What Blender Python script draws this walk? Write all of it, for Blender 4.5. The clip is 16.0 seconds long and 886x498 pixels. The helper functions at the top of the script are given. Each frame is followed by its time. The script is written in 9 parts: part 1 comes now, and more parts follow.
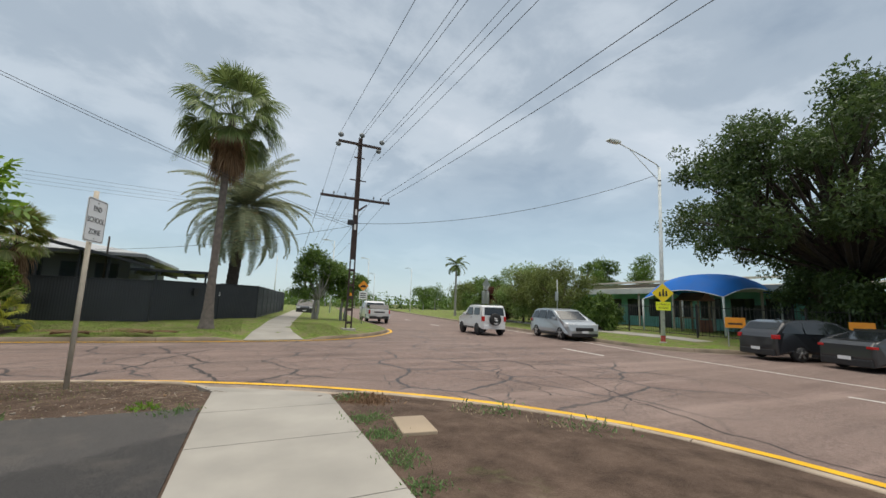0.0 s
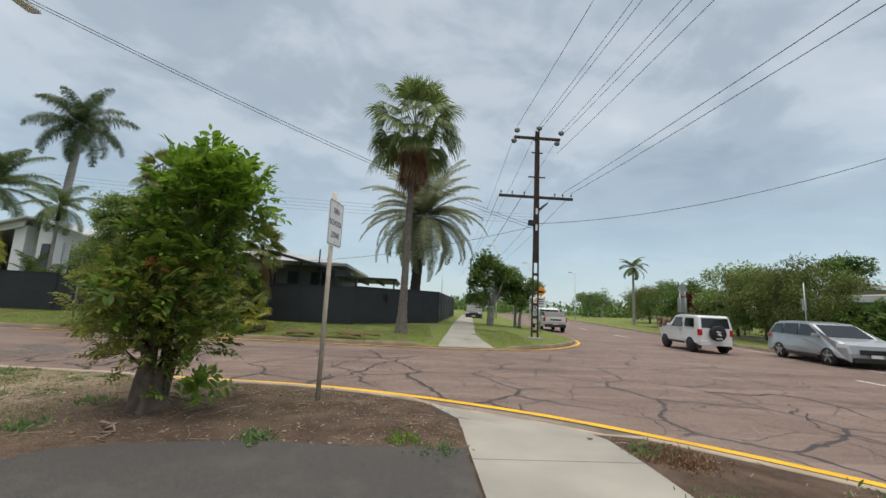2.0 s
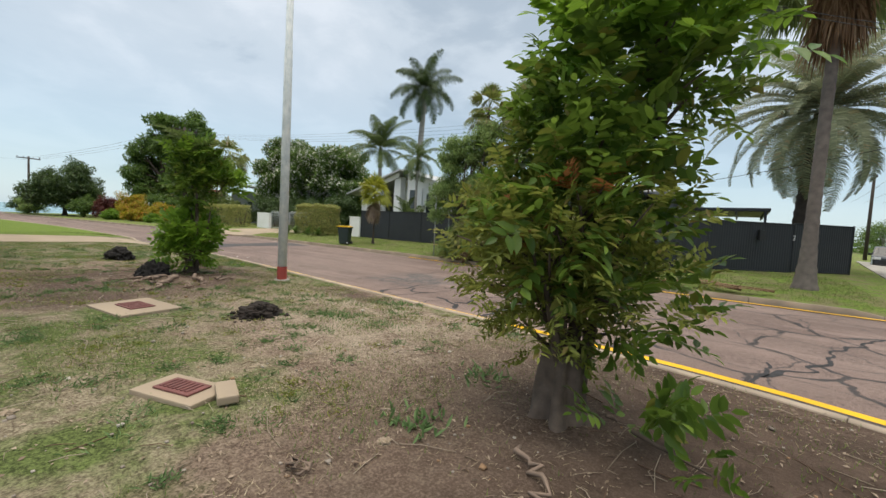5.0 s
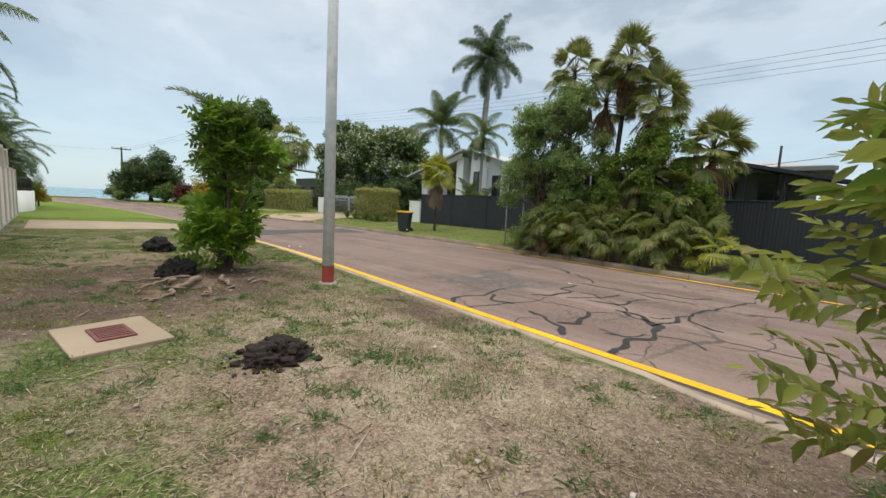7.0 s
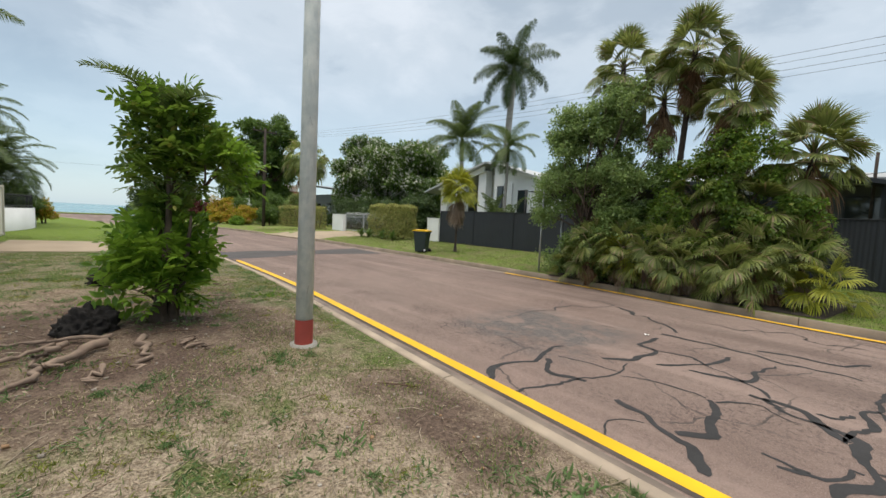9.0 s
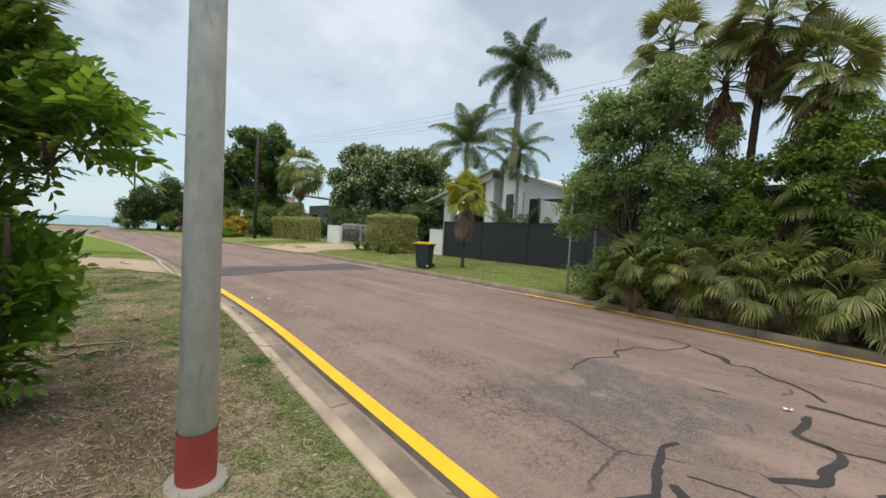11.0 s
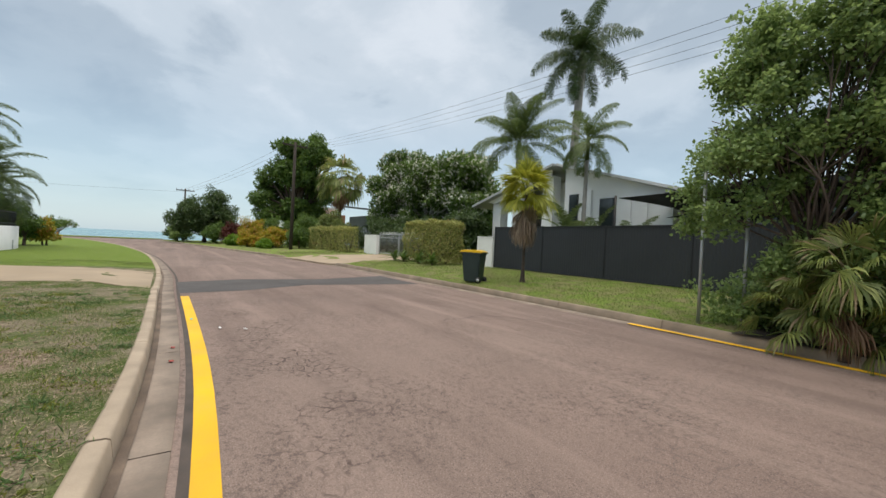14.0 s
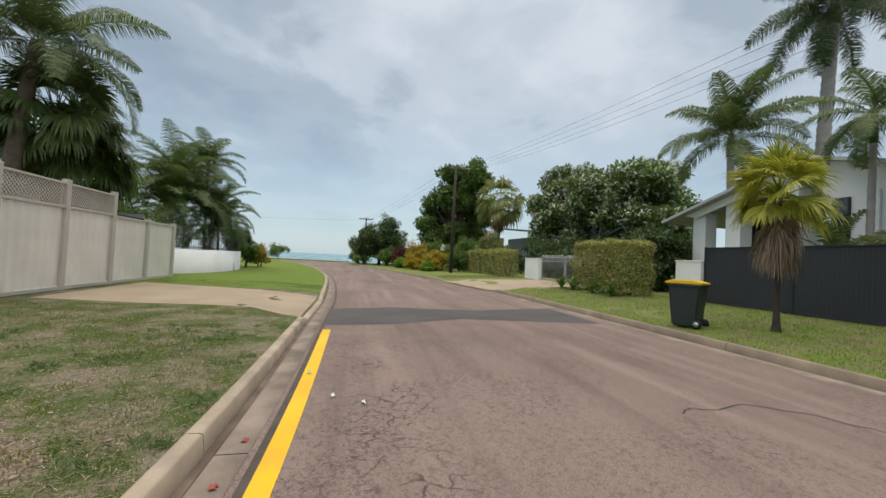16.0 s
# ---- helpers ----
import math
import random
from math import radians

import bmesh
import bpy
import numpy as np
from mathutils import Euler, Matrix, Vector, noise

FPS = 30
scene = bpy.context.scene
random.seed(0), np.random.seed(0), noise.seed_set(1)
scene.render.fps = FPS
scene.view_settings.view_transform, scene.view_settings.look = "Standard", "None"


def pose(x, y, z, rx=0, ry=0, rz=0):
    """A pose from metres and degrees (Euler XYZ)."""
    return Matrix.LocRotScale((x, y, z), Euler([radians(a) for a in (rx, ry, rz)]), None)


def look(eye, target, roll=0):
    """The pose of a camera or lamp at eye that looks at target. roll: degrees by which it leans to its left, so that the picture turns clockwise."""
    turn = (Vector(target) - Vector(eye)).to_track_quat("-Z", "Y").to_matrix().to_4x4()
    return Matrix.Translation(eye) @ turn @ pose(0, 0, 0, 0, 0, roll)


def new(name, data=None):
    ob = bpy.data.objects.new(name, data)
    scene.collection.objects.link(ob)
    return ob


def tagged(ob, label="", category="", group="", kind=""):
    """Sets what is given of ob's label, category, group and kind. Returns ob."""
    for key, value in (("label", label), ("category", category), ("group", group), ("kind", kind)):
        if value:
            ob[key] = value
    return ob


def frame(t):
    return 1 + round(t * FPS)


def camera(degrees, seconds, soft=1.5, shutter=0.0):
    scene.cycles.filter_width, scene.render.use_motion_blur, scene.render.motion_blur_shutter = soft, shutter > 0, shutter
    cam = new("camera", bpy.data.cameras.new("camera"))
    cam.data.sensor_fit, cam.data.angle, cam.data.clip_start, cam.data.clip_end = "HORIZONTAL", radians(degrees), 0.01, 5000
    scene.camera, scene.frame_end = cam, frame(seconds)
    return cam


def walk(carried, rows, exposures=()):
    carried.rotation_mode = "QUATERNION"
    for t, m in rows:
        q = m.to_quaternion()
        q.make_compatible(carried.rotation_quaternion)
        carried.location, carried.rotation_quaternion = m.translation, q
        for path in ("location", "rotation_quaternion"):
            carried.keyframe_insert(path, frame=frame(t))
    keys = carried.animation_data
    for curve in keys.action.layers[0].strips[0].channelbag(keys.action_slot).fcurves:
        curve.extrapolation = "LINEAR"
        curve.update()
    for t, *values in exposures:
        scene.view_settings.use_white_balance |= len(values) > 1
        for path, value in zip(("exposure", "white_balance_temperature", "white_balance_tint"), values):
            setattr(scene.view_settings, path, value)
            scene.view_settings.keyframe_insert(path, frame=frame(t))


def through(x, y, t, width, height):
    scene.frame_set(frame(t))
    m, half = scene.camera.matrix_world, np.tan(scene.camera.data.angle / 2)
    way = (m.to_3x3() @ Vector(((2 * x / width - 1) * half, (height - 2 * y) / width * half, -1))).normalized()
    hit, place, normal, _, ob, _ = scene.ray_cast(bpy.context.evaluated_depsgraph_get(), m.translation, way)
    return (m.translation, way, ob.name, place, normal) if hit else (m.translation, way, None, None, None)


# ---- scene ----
cam = camera(96.8, 16.0)
METRES, EYE, TILT, LEAN, TURN = 18.2, 1.4, 0.0, 0.0, -25.5
ROWS = [
    (0.0, 0.0, 0.0, 0.0, -0.27, 8.21, -1.9),
    (0.5, -0.0188, 0.0183, 0.0002, 3.55, 8.62, -2.01),
    (1.0, -0.0406, 0.0378, 0.0011, 8.83, 8.74, -2.12),
    (1.5, -0.0669, 0.0571, 0.0012, 15.02, 8.74, -2.49),
    (2.0, -0.0968, 0.0712, 0.0002, 21.68, 8.13, -2.71),
    (2.5, -0.1217, 0.0841, 0.0001, 29.72, 6.51, -3.03),
    (3.0, -0.1487, 0.0966, -0.0011, 38.53, 3.9, -2.99),
    (3.5, -0.176, 0.1091, -0.0018, 46.52, 1.13, -2.88),
    (4.0, -0.2058, 0.1179, -0.0026, 52.84, -0.93, -2.88),
    (4.5, -0.233, 0.1265, -0.0018, 57.88, -2.39, -3.07),
    (5.0, -0.2616, 0.1358, -0.0018, 62.62, -3.41, -3.14),
    (7.5, -0.416, 0.1708, 0.0008, 71.79, -6.27, -2.91),
    (8.0, -0.4453, 0.1795, 0.0023, 72.65, -6.0, -2.86),
    (8.5, -0.4759, 0.1869, 0.0035, 73.19, -5.09, -2.82),
    (9.0, -0.5067, 0.195, 0.0047, 73.62, -4.01, -2.92),
    (11.5, -0.6639, 0.2234, 0.0001, 73.44, -1.97, -2.9),
    (12.0, -0.6954, 0.2286, -0.002, 73.29, -1.75, -2.91),
    (12.5, -0.7249, 0.2351, -0.0026, 73.34, -1.75, -2.82),
    (13.0, -0.7556, 0.2426, -0.0053, 73.76, -1.77, -2.74),
    (13.5, -0.7835, 0.2458, -0.007, 75.21, -1.66, -2.61),
    (14.0, -0.8121, 0.2489, -0.013, 79.67, -0.58, -2.78),
    (14.5, -0.8483, 0.2476, -0.0134, 87.06, 0.47, -2.99),
    (15.0, -0.8834, 0.2471, -0.0112, 94.29, 1.02, -3.01),
    (15.5, -0.9161, 0.2418, -0.0106, 99.14, 1.32, -3.07),
    (16.0, -0.9484, 0.2357, -0.0099, 102.36, 1.57, -3.05),
]
walk(cam, [(t, pose(0, 0, EYE, TILT, LEAN, TURN) @ pose(METRES * x, METRES * y, METRES * z, 90 + pitch, roll, yaw)) for t, x, y, z, yaw, pitch, roll in ROWS], exposures=[(0.0, -0.04), (3.0, -0.08), (5.0, 0.16), (12.5, 0.16), (14.5, 0.02), (16.0, -0.05)])

# ---- world, sun ----
world = bpy.data.worlds.new("overcast_sky")
scene.world = world
world.use_nodes = True
wn, wl = world.node_tree.nodes, world.node_tree.links
wn.clear()
SUN_EL, SUN_AZ = radians(86), radians(150)


def wnode(kind, **kw):
    n = wn.new(kind)
    for k, v in kw.items():
        n.inputs[k].default_value = v
    return n


sky = wn.new("ShaderNodeTexSky")
sky.sky_type, sky.sun_disc = "NISHITA", False
sky.sun_elevation, sky.sun_rotation = SUN_EL, SUN_AZ
bg_sky = wn.new("ShaderNodeBackground")
bg_sky.inputs["Strength"].default_value = 0.05
wl.new(sky.outputs[0], bg_sky.inputs["Color"])
tc = wn.new("ShaderNodeTexCoord")
sep = wn.new("ShaderNodeSeparateXYZ")
wl.new(tc.outputs["Generated"], sep.inputs[0])


def wmath(op, a, b=None, clamp=False):
    n = wn.new("ShaderNodeMath")
    n.operation, n.use_clamp = op, clamp
    for i, v in enumerate((a, b)):
        if v is None:
            continue
        if isinstance(v, (int, float)):
            n.inputs[i].default_value = v
        else:
            wl.new(v, n.inputs[i])
    return n.outputs[0]


up = wmath("MAXIMUM", sep.outputs["Z"], 0.0)
den = wmath("ADD", up, 0.22)
comb = wn.new("ShaderNodeCombineXYZ")
wl.new(wmath("DIVIDE", sep.outputs["X"], den), comb.inputs[0])
wl.new(wmath("DIVIDE", sep.outputs["Y"], den), comb.inputs[1])


def wnoise(scale, detail, rough, dist):
    n = wn.new("ShaderNodeTexNoise")
    n.inputs["Scale"].default_value, n.inputs["Detail"].default_value = scale, detail
    n.inputs["Roughness"].default_value, n.inputs["Distortion"].default_value = rough, dist
    wl.new(comb.outputs[0], n.inputs["Vector"])
    return n.outputs["Fac"]


def wramp(fac, stops):
    n = wn.new("ShaderNodeValToRGB")
    n.color_ramp.interpolation = "EASE"
    while len(n.color_ramp.elements) < len(stops):
        n.color_ramp.elements.new(0.5)
    for e, (p, c) in zip(n.color_ramp.elements, stops):
        e.position, e.color = p, (*c, 1)
    wl.new(fac, n.inputs[0])
    return n.outputs[0]


big = wnoise(0.8, 4, 0.5, 0.4)
fine = wnoise(2.4, 7, 0.6, 0.3)
cloud = wmath("ADD", wmath("MULTIPLY", big, 0.68), wmath("MULTIPLY", fine, 0.32))
cloud_col = wramp(cloud, [(0.36, (0.30, 0.35, 0.375)), (0.46, (0.42, 0.47, 0.485)), (0.53, (0.59, 0.635, 0.64)), (0.63, (0.75, 0.775, 0.77))])
haze_col = wramp(up, [(0.0, (0.50, 0.63, 0.70)), (0.10, (0.41, 0.535, 0.60)), (0.3, (0.40, 0.495, 0.55))])
haze = wramp(up, [(0.0, (1, 1, 1)), (0.12, (0.75, 0.75, 0.75)), (0.42, (0.0, 0.0, 0.0))])
mixc = wn.new("ShaderNodeMix")
mixc.data_type = "RGBA"
wl.new(haze, mixc.inputs["Factor"])
wl.new(cloud_col, mixc.inputs[6])
wl.new(haze_col, mixc.inputs[7])
bg_cloud = wn.new("ShaderNodeBackground")
bg_cloud.inputs["Strength"].default_value = 0.82
wl.new(mixc.outputs[2], bg_cloud.inputs["Color"])
both = wn.new("ShaderNodeAddShader")
wl.new(bg_sky.outputs[0], both.inputs[0])
wl.new(bg_cloud.outputs[0], both.inputs[1])
wout = wn.new("ShaderNodeOutputWorld")
wl.new(both.outputs[0], wout.inputs["Surface"])

sun_data = bpy.data.lights.new("sun", "SUN")
sun_data.energy, sun_data.angle, sun_data.color = 3.4, radians(75), (1.0, 0.91, 0.77)
sun = new("sun", sun_data)
sun.matrix_world = look((0, 0, 60), (-math.sin(SUN_AZ) * 40, -math.cos(SUN_AZ) * 40, 60 - 40 * math.tan(SUN_EL)))

# ---- materials ----


class Nodes:
    """Short hand for building one node material."""

    def __init__(self, name):
        self.m = bpy.data.materials.new(name)
        self.m.use_nodes = True
        self.t = self.m.node_tree
        self.b = self.t.nodes["Principled BSDF"]
        self.tc = self.t.nodes.new("ShaderNodeTexCoord")
        self.co = self.tc.outputs["Object"]

    def put(self, socket, v):
        if isinstance(v, (int, float)):
            socket.default_value = v
        elif isinstance(v, tuple):
            socket.default_value = (*v, 1) if len(v) == 3 and len(socket.default_value) == 4 else v
        else:
            self.t.links.new(v, socket)

    def node(self, kind, **kw):
        n = self.t.nodes.new(kind)
        for k, v in kw.items():
            self.put(n.inputs[k], v)
        return n

    def noise(self, scale, detail=4, rough=0.55, dist=0.0, co=None):
        return self.node("ShaderNodeTexNoise", Vector=co or self.co, Scale=scale, Detail=detail, Roughness=rough, Distortion=dist).outputs["Fac"]

    def ramp(self, fac, *stops):
        n = self.node("ShaderNodeValToRGB", Fac=fac)
        while len(n.color_ramp.elements) < len(stops):
            n.color_ramp.elements.new(0.5)
        for e, (p, c) in zip(n.color_ramp.elements, stops):
            e.position, e.color = p, (*((c, c, c) if isinstance(c, (int, float)) else c), 1)
        return n.outputs[0]

    def mix(self, fac, a, b, mode="MIX"):
        n = self.t.nodes.new("ShaderNodeMix")
        n.data_type, n.blend_type = "RGBA", mode
        self.put(n.inputs["Factor"], fac), self.put(n.inputs[6], a), self.put(n.inputs[7], b)
        return n.outputs[2]

    def math(self, op, a, b=0.0, clamp=False):
        n = self.t.nodes.new("ShaderNodeMath")
        n.operation, n.use_clamp = op, clamp
        self.put(n.inputs[0], a), self.put(n.inputs[1], b)
        return n.outputs[0]

    def bump(self, height, strength=0.3, distance=0.01):
        n = self.node("ShaderNodeBump", Height=height, Strength=strength, Distance=distance)
        self.t.links.new(n.outputs[0], self.b.inputs["Normal"])

    def done(self, color, rough=0.7, metal=0.0, spec=None):
        self.put(self.b.inputs["Base Color"], color)
        self.put(self.b.inputs["Roughness"], rough)
        self.b.inputs["Metallic"].default_value = metal
        if spec is not None:
            self.b.inputs["Specular IOR Level"].default_value = spec
        return self.m


def plain(name, c, rough=0.6, metal=0.0, wear=0.18, scale=3.0, bump=0.1, fine_scale=60.0):
    """A painted, cast or sawn surface with blotches, grain and slight relief."""
    n = Nodes(name)
    dark, light = tuple(v * (1 - wear) for v in c), tuple(min(1, v * (1 + wear * 0.7)) for v in c)
    blot = n.ramp(n.noise(scale, 5), (0.3, dark), (0.7, light))
    grain = n.noise(fine_scale, 3)
    col = n.mix(n.math("MULTIPLY", grain, wear), blot, tuple(v * 0.55 for v in c))
    if bump:
        n.bump(grain, bump, 0.004)
    return n.done(col, n.ramp(n.noise(scale * 2, 3), (0.3, max(rough - 0.12, 0.02)), (0.7, min(rough + 0.12, 1))), metal)


def pole_mat():
    """Chalky grey galvanised steel with run-down streaks, pale blotches and a few scuffs."""
    n = Nodes("chalky_grey_pole_steel")
    tall = n.t.nodes.new("ShaderNodeVectorMath")
    tall.operation = "MULTIPLY"
    n.t.links.new(n.co, tall.inputs[0])
    tall.inputs[1].default_value = (1.0, 1.0, 0.22)
    streak = n.noise(16, 5, 0.65, 0.3, tall.outputs[0])
    blot = n.noise(5.0, 5, 0.65)
    col = n.ramp(blot, (0.35, (0.52, 0.575, 0.585)), (0.65, (0.71, 0.735, 0.72)))
    col = n.mix(n.ramp(streak, (0.50, 0.0), (0.66, 0.6)), col, (0.44, 0.49, 0.51))
    col = n.mix(n.ramp(n.noise(28, 4, 0.8, 0.3, tall.outputs[0]), (0.63, 0.0), (0.68, 0.5)), col, (0.20, 0.21, 0.21))
    n.bump(blot, 0.1, 0.004)
    return n.done(col, 0.6, 0, 0.3)


def leaf_mat(name, dark, light, odd=None, odd_share=0.06, rough=0.5, through=0.33):
    n = Nodes(name)
    g = n.t.nodes.new("ShaderNodeNewGeometry")
    rnd = g.outputs["Random Per Island"]
    stops = [(0.0, dark), (0.75, tuple((a + b) / 2 for a, b in zip(dark, light))), (0.96, light)]
    col = n.ramp(rnd, *stops)
    if odd:
        pick = n.ramp(n.math("FRACT", n.math("MULTIPLY", rnd, 37.0)), (1 - odd_share - 0.01, 0.0), (1 - odd_share, 1.0))
        col = n.mix(pick, col, odd)
    col = n.mix(n.math("MULTIPLY", n.noise(1.2, 3), 0.35), col, tuple(v * 0.5 for v in dark))
    m = n.done(col, rough, 0, 0.35)
    tr = n.node("ShaderNodeBsdfTranslucent", Color=n.mix(0.5, col, light))
    mx = n.node("ShaderNodeMixShader", Fac=through)
    n.t.links.new(n.b.outputs[0], mx.inputs[1]), n.t.links.new(tr.outputs[0], mx.inputs[2])
    out = [x for x in n.t.nodes if x.type == "OUTPUT_MATERIAL"][0]
    n.t.links.new(mx.outputs[0], out.inputs["Surface"])
    return m


def band(n, axis_out, a, b, soft):
    """1 between a and b of a coordinate, fading over soft."""
    lo = n.math("DIVIDE", n.math("SUBTRACT", axis_out, a - soft), soft, True)
    hi = n.math("DIVIDE", n.math("SUBTRACT", b + soft, axis_out), soft, True)
    return n.math("MULTIPLY", lo, hi)


def asphalt_mat():
    n = Nodes("worn_reddish_asphalt")
    xyz = n.node("ShaderNodeSeparateXYZ", Vector=n.co)
    X, Y = xyz.outputs[0], xyz.outputs[1]
    warp = n.t.nodes.new("ShaderNodeVectorMath")
    warp.operation = "MULTIPLY_ADD"
    nz = n.node("ShaderNodeTexNoise", Vector=n.co, Scale=1.1, Detail=5.0, Roughness=0.6)
    n.t.links.new(nz.outputs["Color"], warp.inputs[0])
    warp.inputs[1].default_value = (0.6, 0.6, 0)
    n.t.links.new(n.co, warp.inputs[2])
    flat = n.t.nodes.new("ShaderNodeVectorMath")
    flat.operation = "MULTIPLY"
    n.t.links.new(warp.outputs[0], flat.inputs[0])
    flat.inputs[1].default_value = (1, 1, 0)

    def crack(scale, width):
        v = n.t.nodes.new("ShaderNodeTexVoronoi")
        v.voronoi_dimensions = "2D"
        v.feature = "DISTANCE_TO_EDGE"
        v.inputs["Scale"].default_value = scale
        n.t.links.new(flat.outputs[0], v.inputs["Vector"])
        return n.ramp(v.outputs["Distance"], (width * 0.75, 1.0), (width, 0.0))

    blot = n.noise(0.5, 5, 0.6)
    lanes = n.noise(0.16, 3)
    base = n.ramp(blot, (0.3, (0.155, 0.108, 0.092)), (0.7, (0.225, 0.160, 0.138)))
    base = n.mix(n.ramp(lanes, (0.42, 0.0), (0.62, 0.45)), base, (0.25, 0.19, 0.165))
    stones = n.noise(110, 3, 0.75)
    base = n.mix(n.ramp(stones, (0.52, 0.0), (0.60, 0.5)), base, (0.42, 0.34, 0.30))
    base = n.mix(n.ramp(n.noise(70, 4, 0.8), (0.52, 0.0), (0.60, 0.6)), base, (0.045, 0.037, 0.036))
    base = n.mix(n.math("MULTIPLY", n.ramp(n.noise(22, 5, 0.8), (0.5, 0.0), (0.60, 0.75)), n.ramp(n.noise(0.8, 4, 0.6), (0.40, 0.25), (0.62, 1.0))), base, (0.07, 0.052, 0.047))
    lane = n.t.nodes.new("ShaderNodeVectorMath")
    lane.operation = "MULTIPLY"
    n.t.links.new(n.co, lane.inputs[0])
    lane.inputs[1].default_value = (0.10, 1.3, 1.0)
    streak = n.noise(1.0, 5, 0.6, 0.4, lane.outputs[0])
    base = n.mix(n.ramp(streak, (0.52, 0.0), (0.66, 0.5)), base, (0.30, 0.225, 0.195))
    base = n.mix(n.ramp(streak, (0.34, 0.5), (0.46, 0.0)), base, (0.115, 0.082, 0.072))
    # junction: many sealed cracks; further on only a few hairline ones
    junction = n.math("MULTIPLY", band(n, X, -5.8, 10.0, 1.0), band(n, Y, 6.0, 24.0, 3.0))
    seal_gate = n.ramp(n.noise(0.35, 2), (0.36, 0.0), (0.44, 1.0))
    thick = n.math("MULTIPLY", crack(0.5, 0.022), n.math("MULTIPLY", junction, seal_gate))
    street = n.math("MULTIPLY", band(n, X, -10.2, -5.0, 0.8), n.ramp(n.noise(0.9, 3), (0.44, 0.0), (0.52, 0.8)))
    thin = n.math("MULTIPLY", crack(0.75, 0.011), n.math("MAXIMUM", n.math("MULTIPLY", junction, 0.9), street))
    alligator = n.math("MULTIPLY", crack(5.5, 0.05), n.ramp(n.noise(0.42, 3), (0.52, 0.0), (0.62, 0.3)))
    dark = n.math("MAXIMUM", n.math("MAXIMUM", thick, thin), alligator, True)
    stain = n.math("MULTIPLY", n.ramp(n.noise(0.7, 4, 0.6, 0.6), (0.60, 0.0), (0.72, 0.10)), n.ramp(n.noise(9, 4), (0.35, 0.2), (0.65, 1.0)))
    # a worn grey patch and a ravelled brown one beside the kerb
    worn = n.math("MULTIPLY", n.math("MULTIPLY", band(n, X, -11.2, -9.7, 0.7), band(n, Y, 11.9, 13.7, 0.6)), n.ramp(n.noise(3.0, 5, 0.7), (0.40, 0.1), (0.56, 1.0)))
    base = n.mix(worn, base, n.ramp(n.noise(60, 4, 0.8), (0.45, (0.040, 0.037, 0.037)), (0.60, (0.24, 0.21, 0.20))))
    strip = n.math("MULTIPLY", band(n, X, -20.0, -10.6, 1.5), band(n, Y, 11.4, 12.0, 0.5))
    gate = n.ramp(n.noise(1.3, 4, 0.65), (0.45, 0.0), (0.56, 1.0))
    broken = n.ramp(n.noise(7.0, 4, 0.7), (0.42, 0.2), (0.54, 1.0))
    crazed = n.math("MULTIPLY", n.math("MULTIPLY", crack(7.0, 0.075), broken), gate)
    ravel = n.math("MULTIPLY", strip, n.math("MAXIMUM", n.math("MULTIPLY", crazed, 0.9), n.math("MULTIPLY", gate, n.ramp(n.noise(26, 5, 0.8), (0.51, 0.0), (0.58, 0.6)))))
    base = n.mix(ravel, base, (0.062, 0.043, 0.038))
    col = n.mix(stain, base, (0.05, 0.045, 0.045))
    col = n.mix(n.math("MULTIPLY", dark, 0.85), col, (0.028, 0.026, 0.027))
    h = n.math("SUBTRACT", n.math("MULTIPLY", stones, 0.6), n.math("MULTIPLY", dark, 1.0))
    n.bump(h, 0.55, 0.012)
    return n.done(col, n.ramp(dark, (0, 0.85), (1, 0.55)), 0, 0.3)


def driveway_mat():
    """Dark driveway asphalt: a fresher patch beside the path, an older dusty one beyond it."""
    n = Nodes("dark_driveway_asphalt")
    xyz = n.node("ShaderNodeSeparateXYZ", Vector=n.co)
    line = n.math("ADD", n.math("SUBTRACT", xyz.outputs[1], n.math("MULTIPLY", xyz.outputs[0], 0.64)), n.math("MULTIPLY", n.noise(3.0, 5, 0.7), 0.5))
    old = n.ramp(n.math("SUBTRACT", line, 5.3), (0.2, 0.0), (0.32, 1.0))
    grit = n.noise(150, 3, 0.75)
    fresh_c = n.ramp(grit, (0.42, (0.014, 0.0135, 0.014)), (0.60, (0.072, 0.069, 0.068)))
    old_c = n.ramp(grit, (0.40, (0.030, 0.028, 0.028)), (0.60, (0.105, 0.099, 0.096)))
    col = n.mix(old, fresh_c, old_c)
    col = n.mix(n.ramp(n.noise(1.3, 6, 0.7), (0.5, 0.0), (0.68, 0.45)), col, (0.12, 0.105, 0.092))
    n.bump(grit, 0.5, 0.006)
    return n.done(col, 0.85, 0, 0.3)


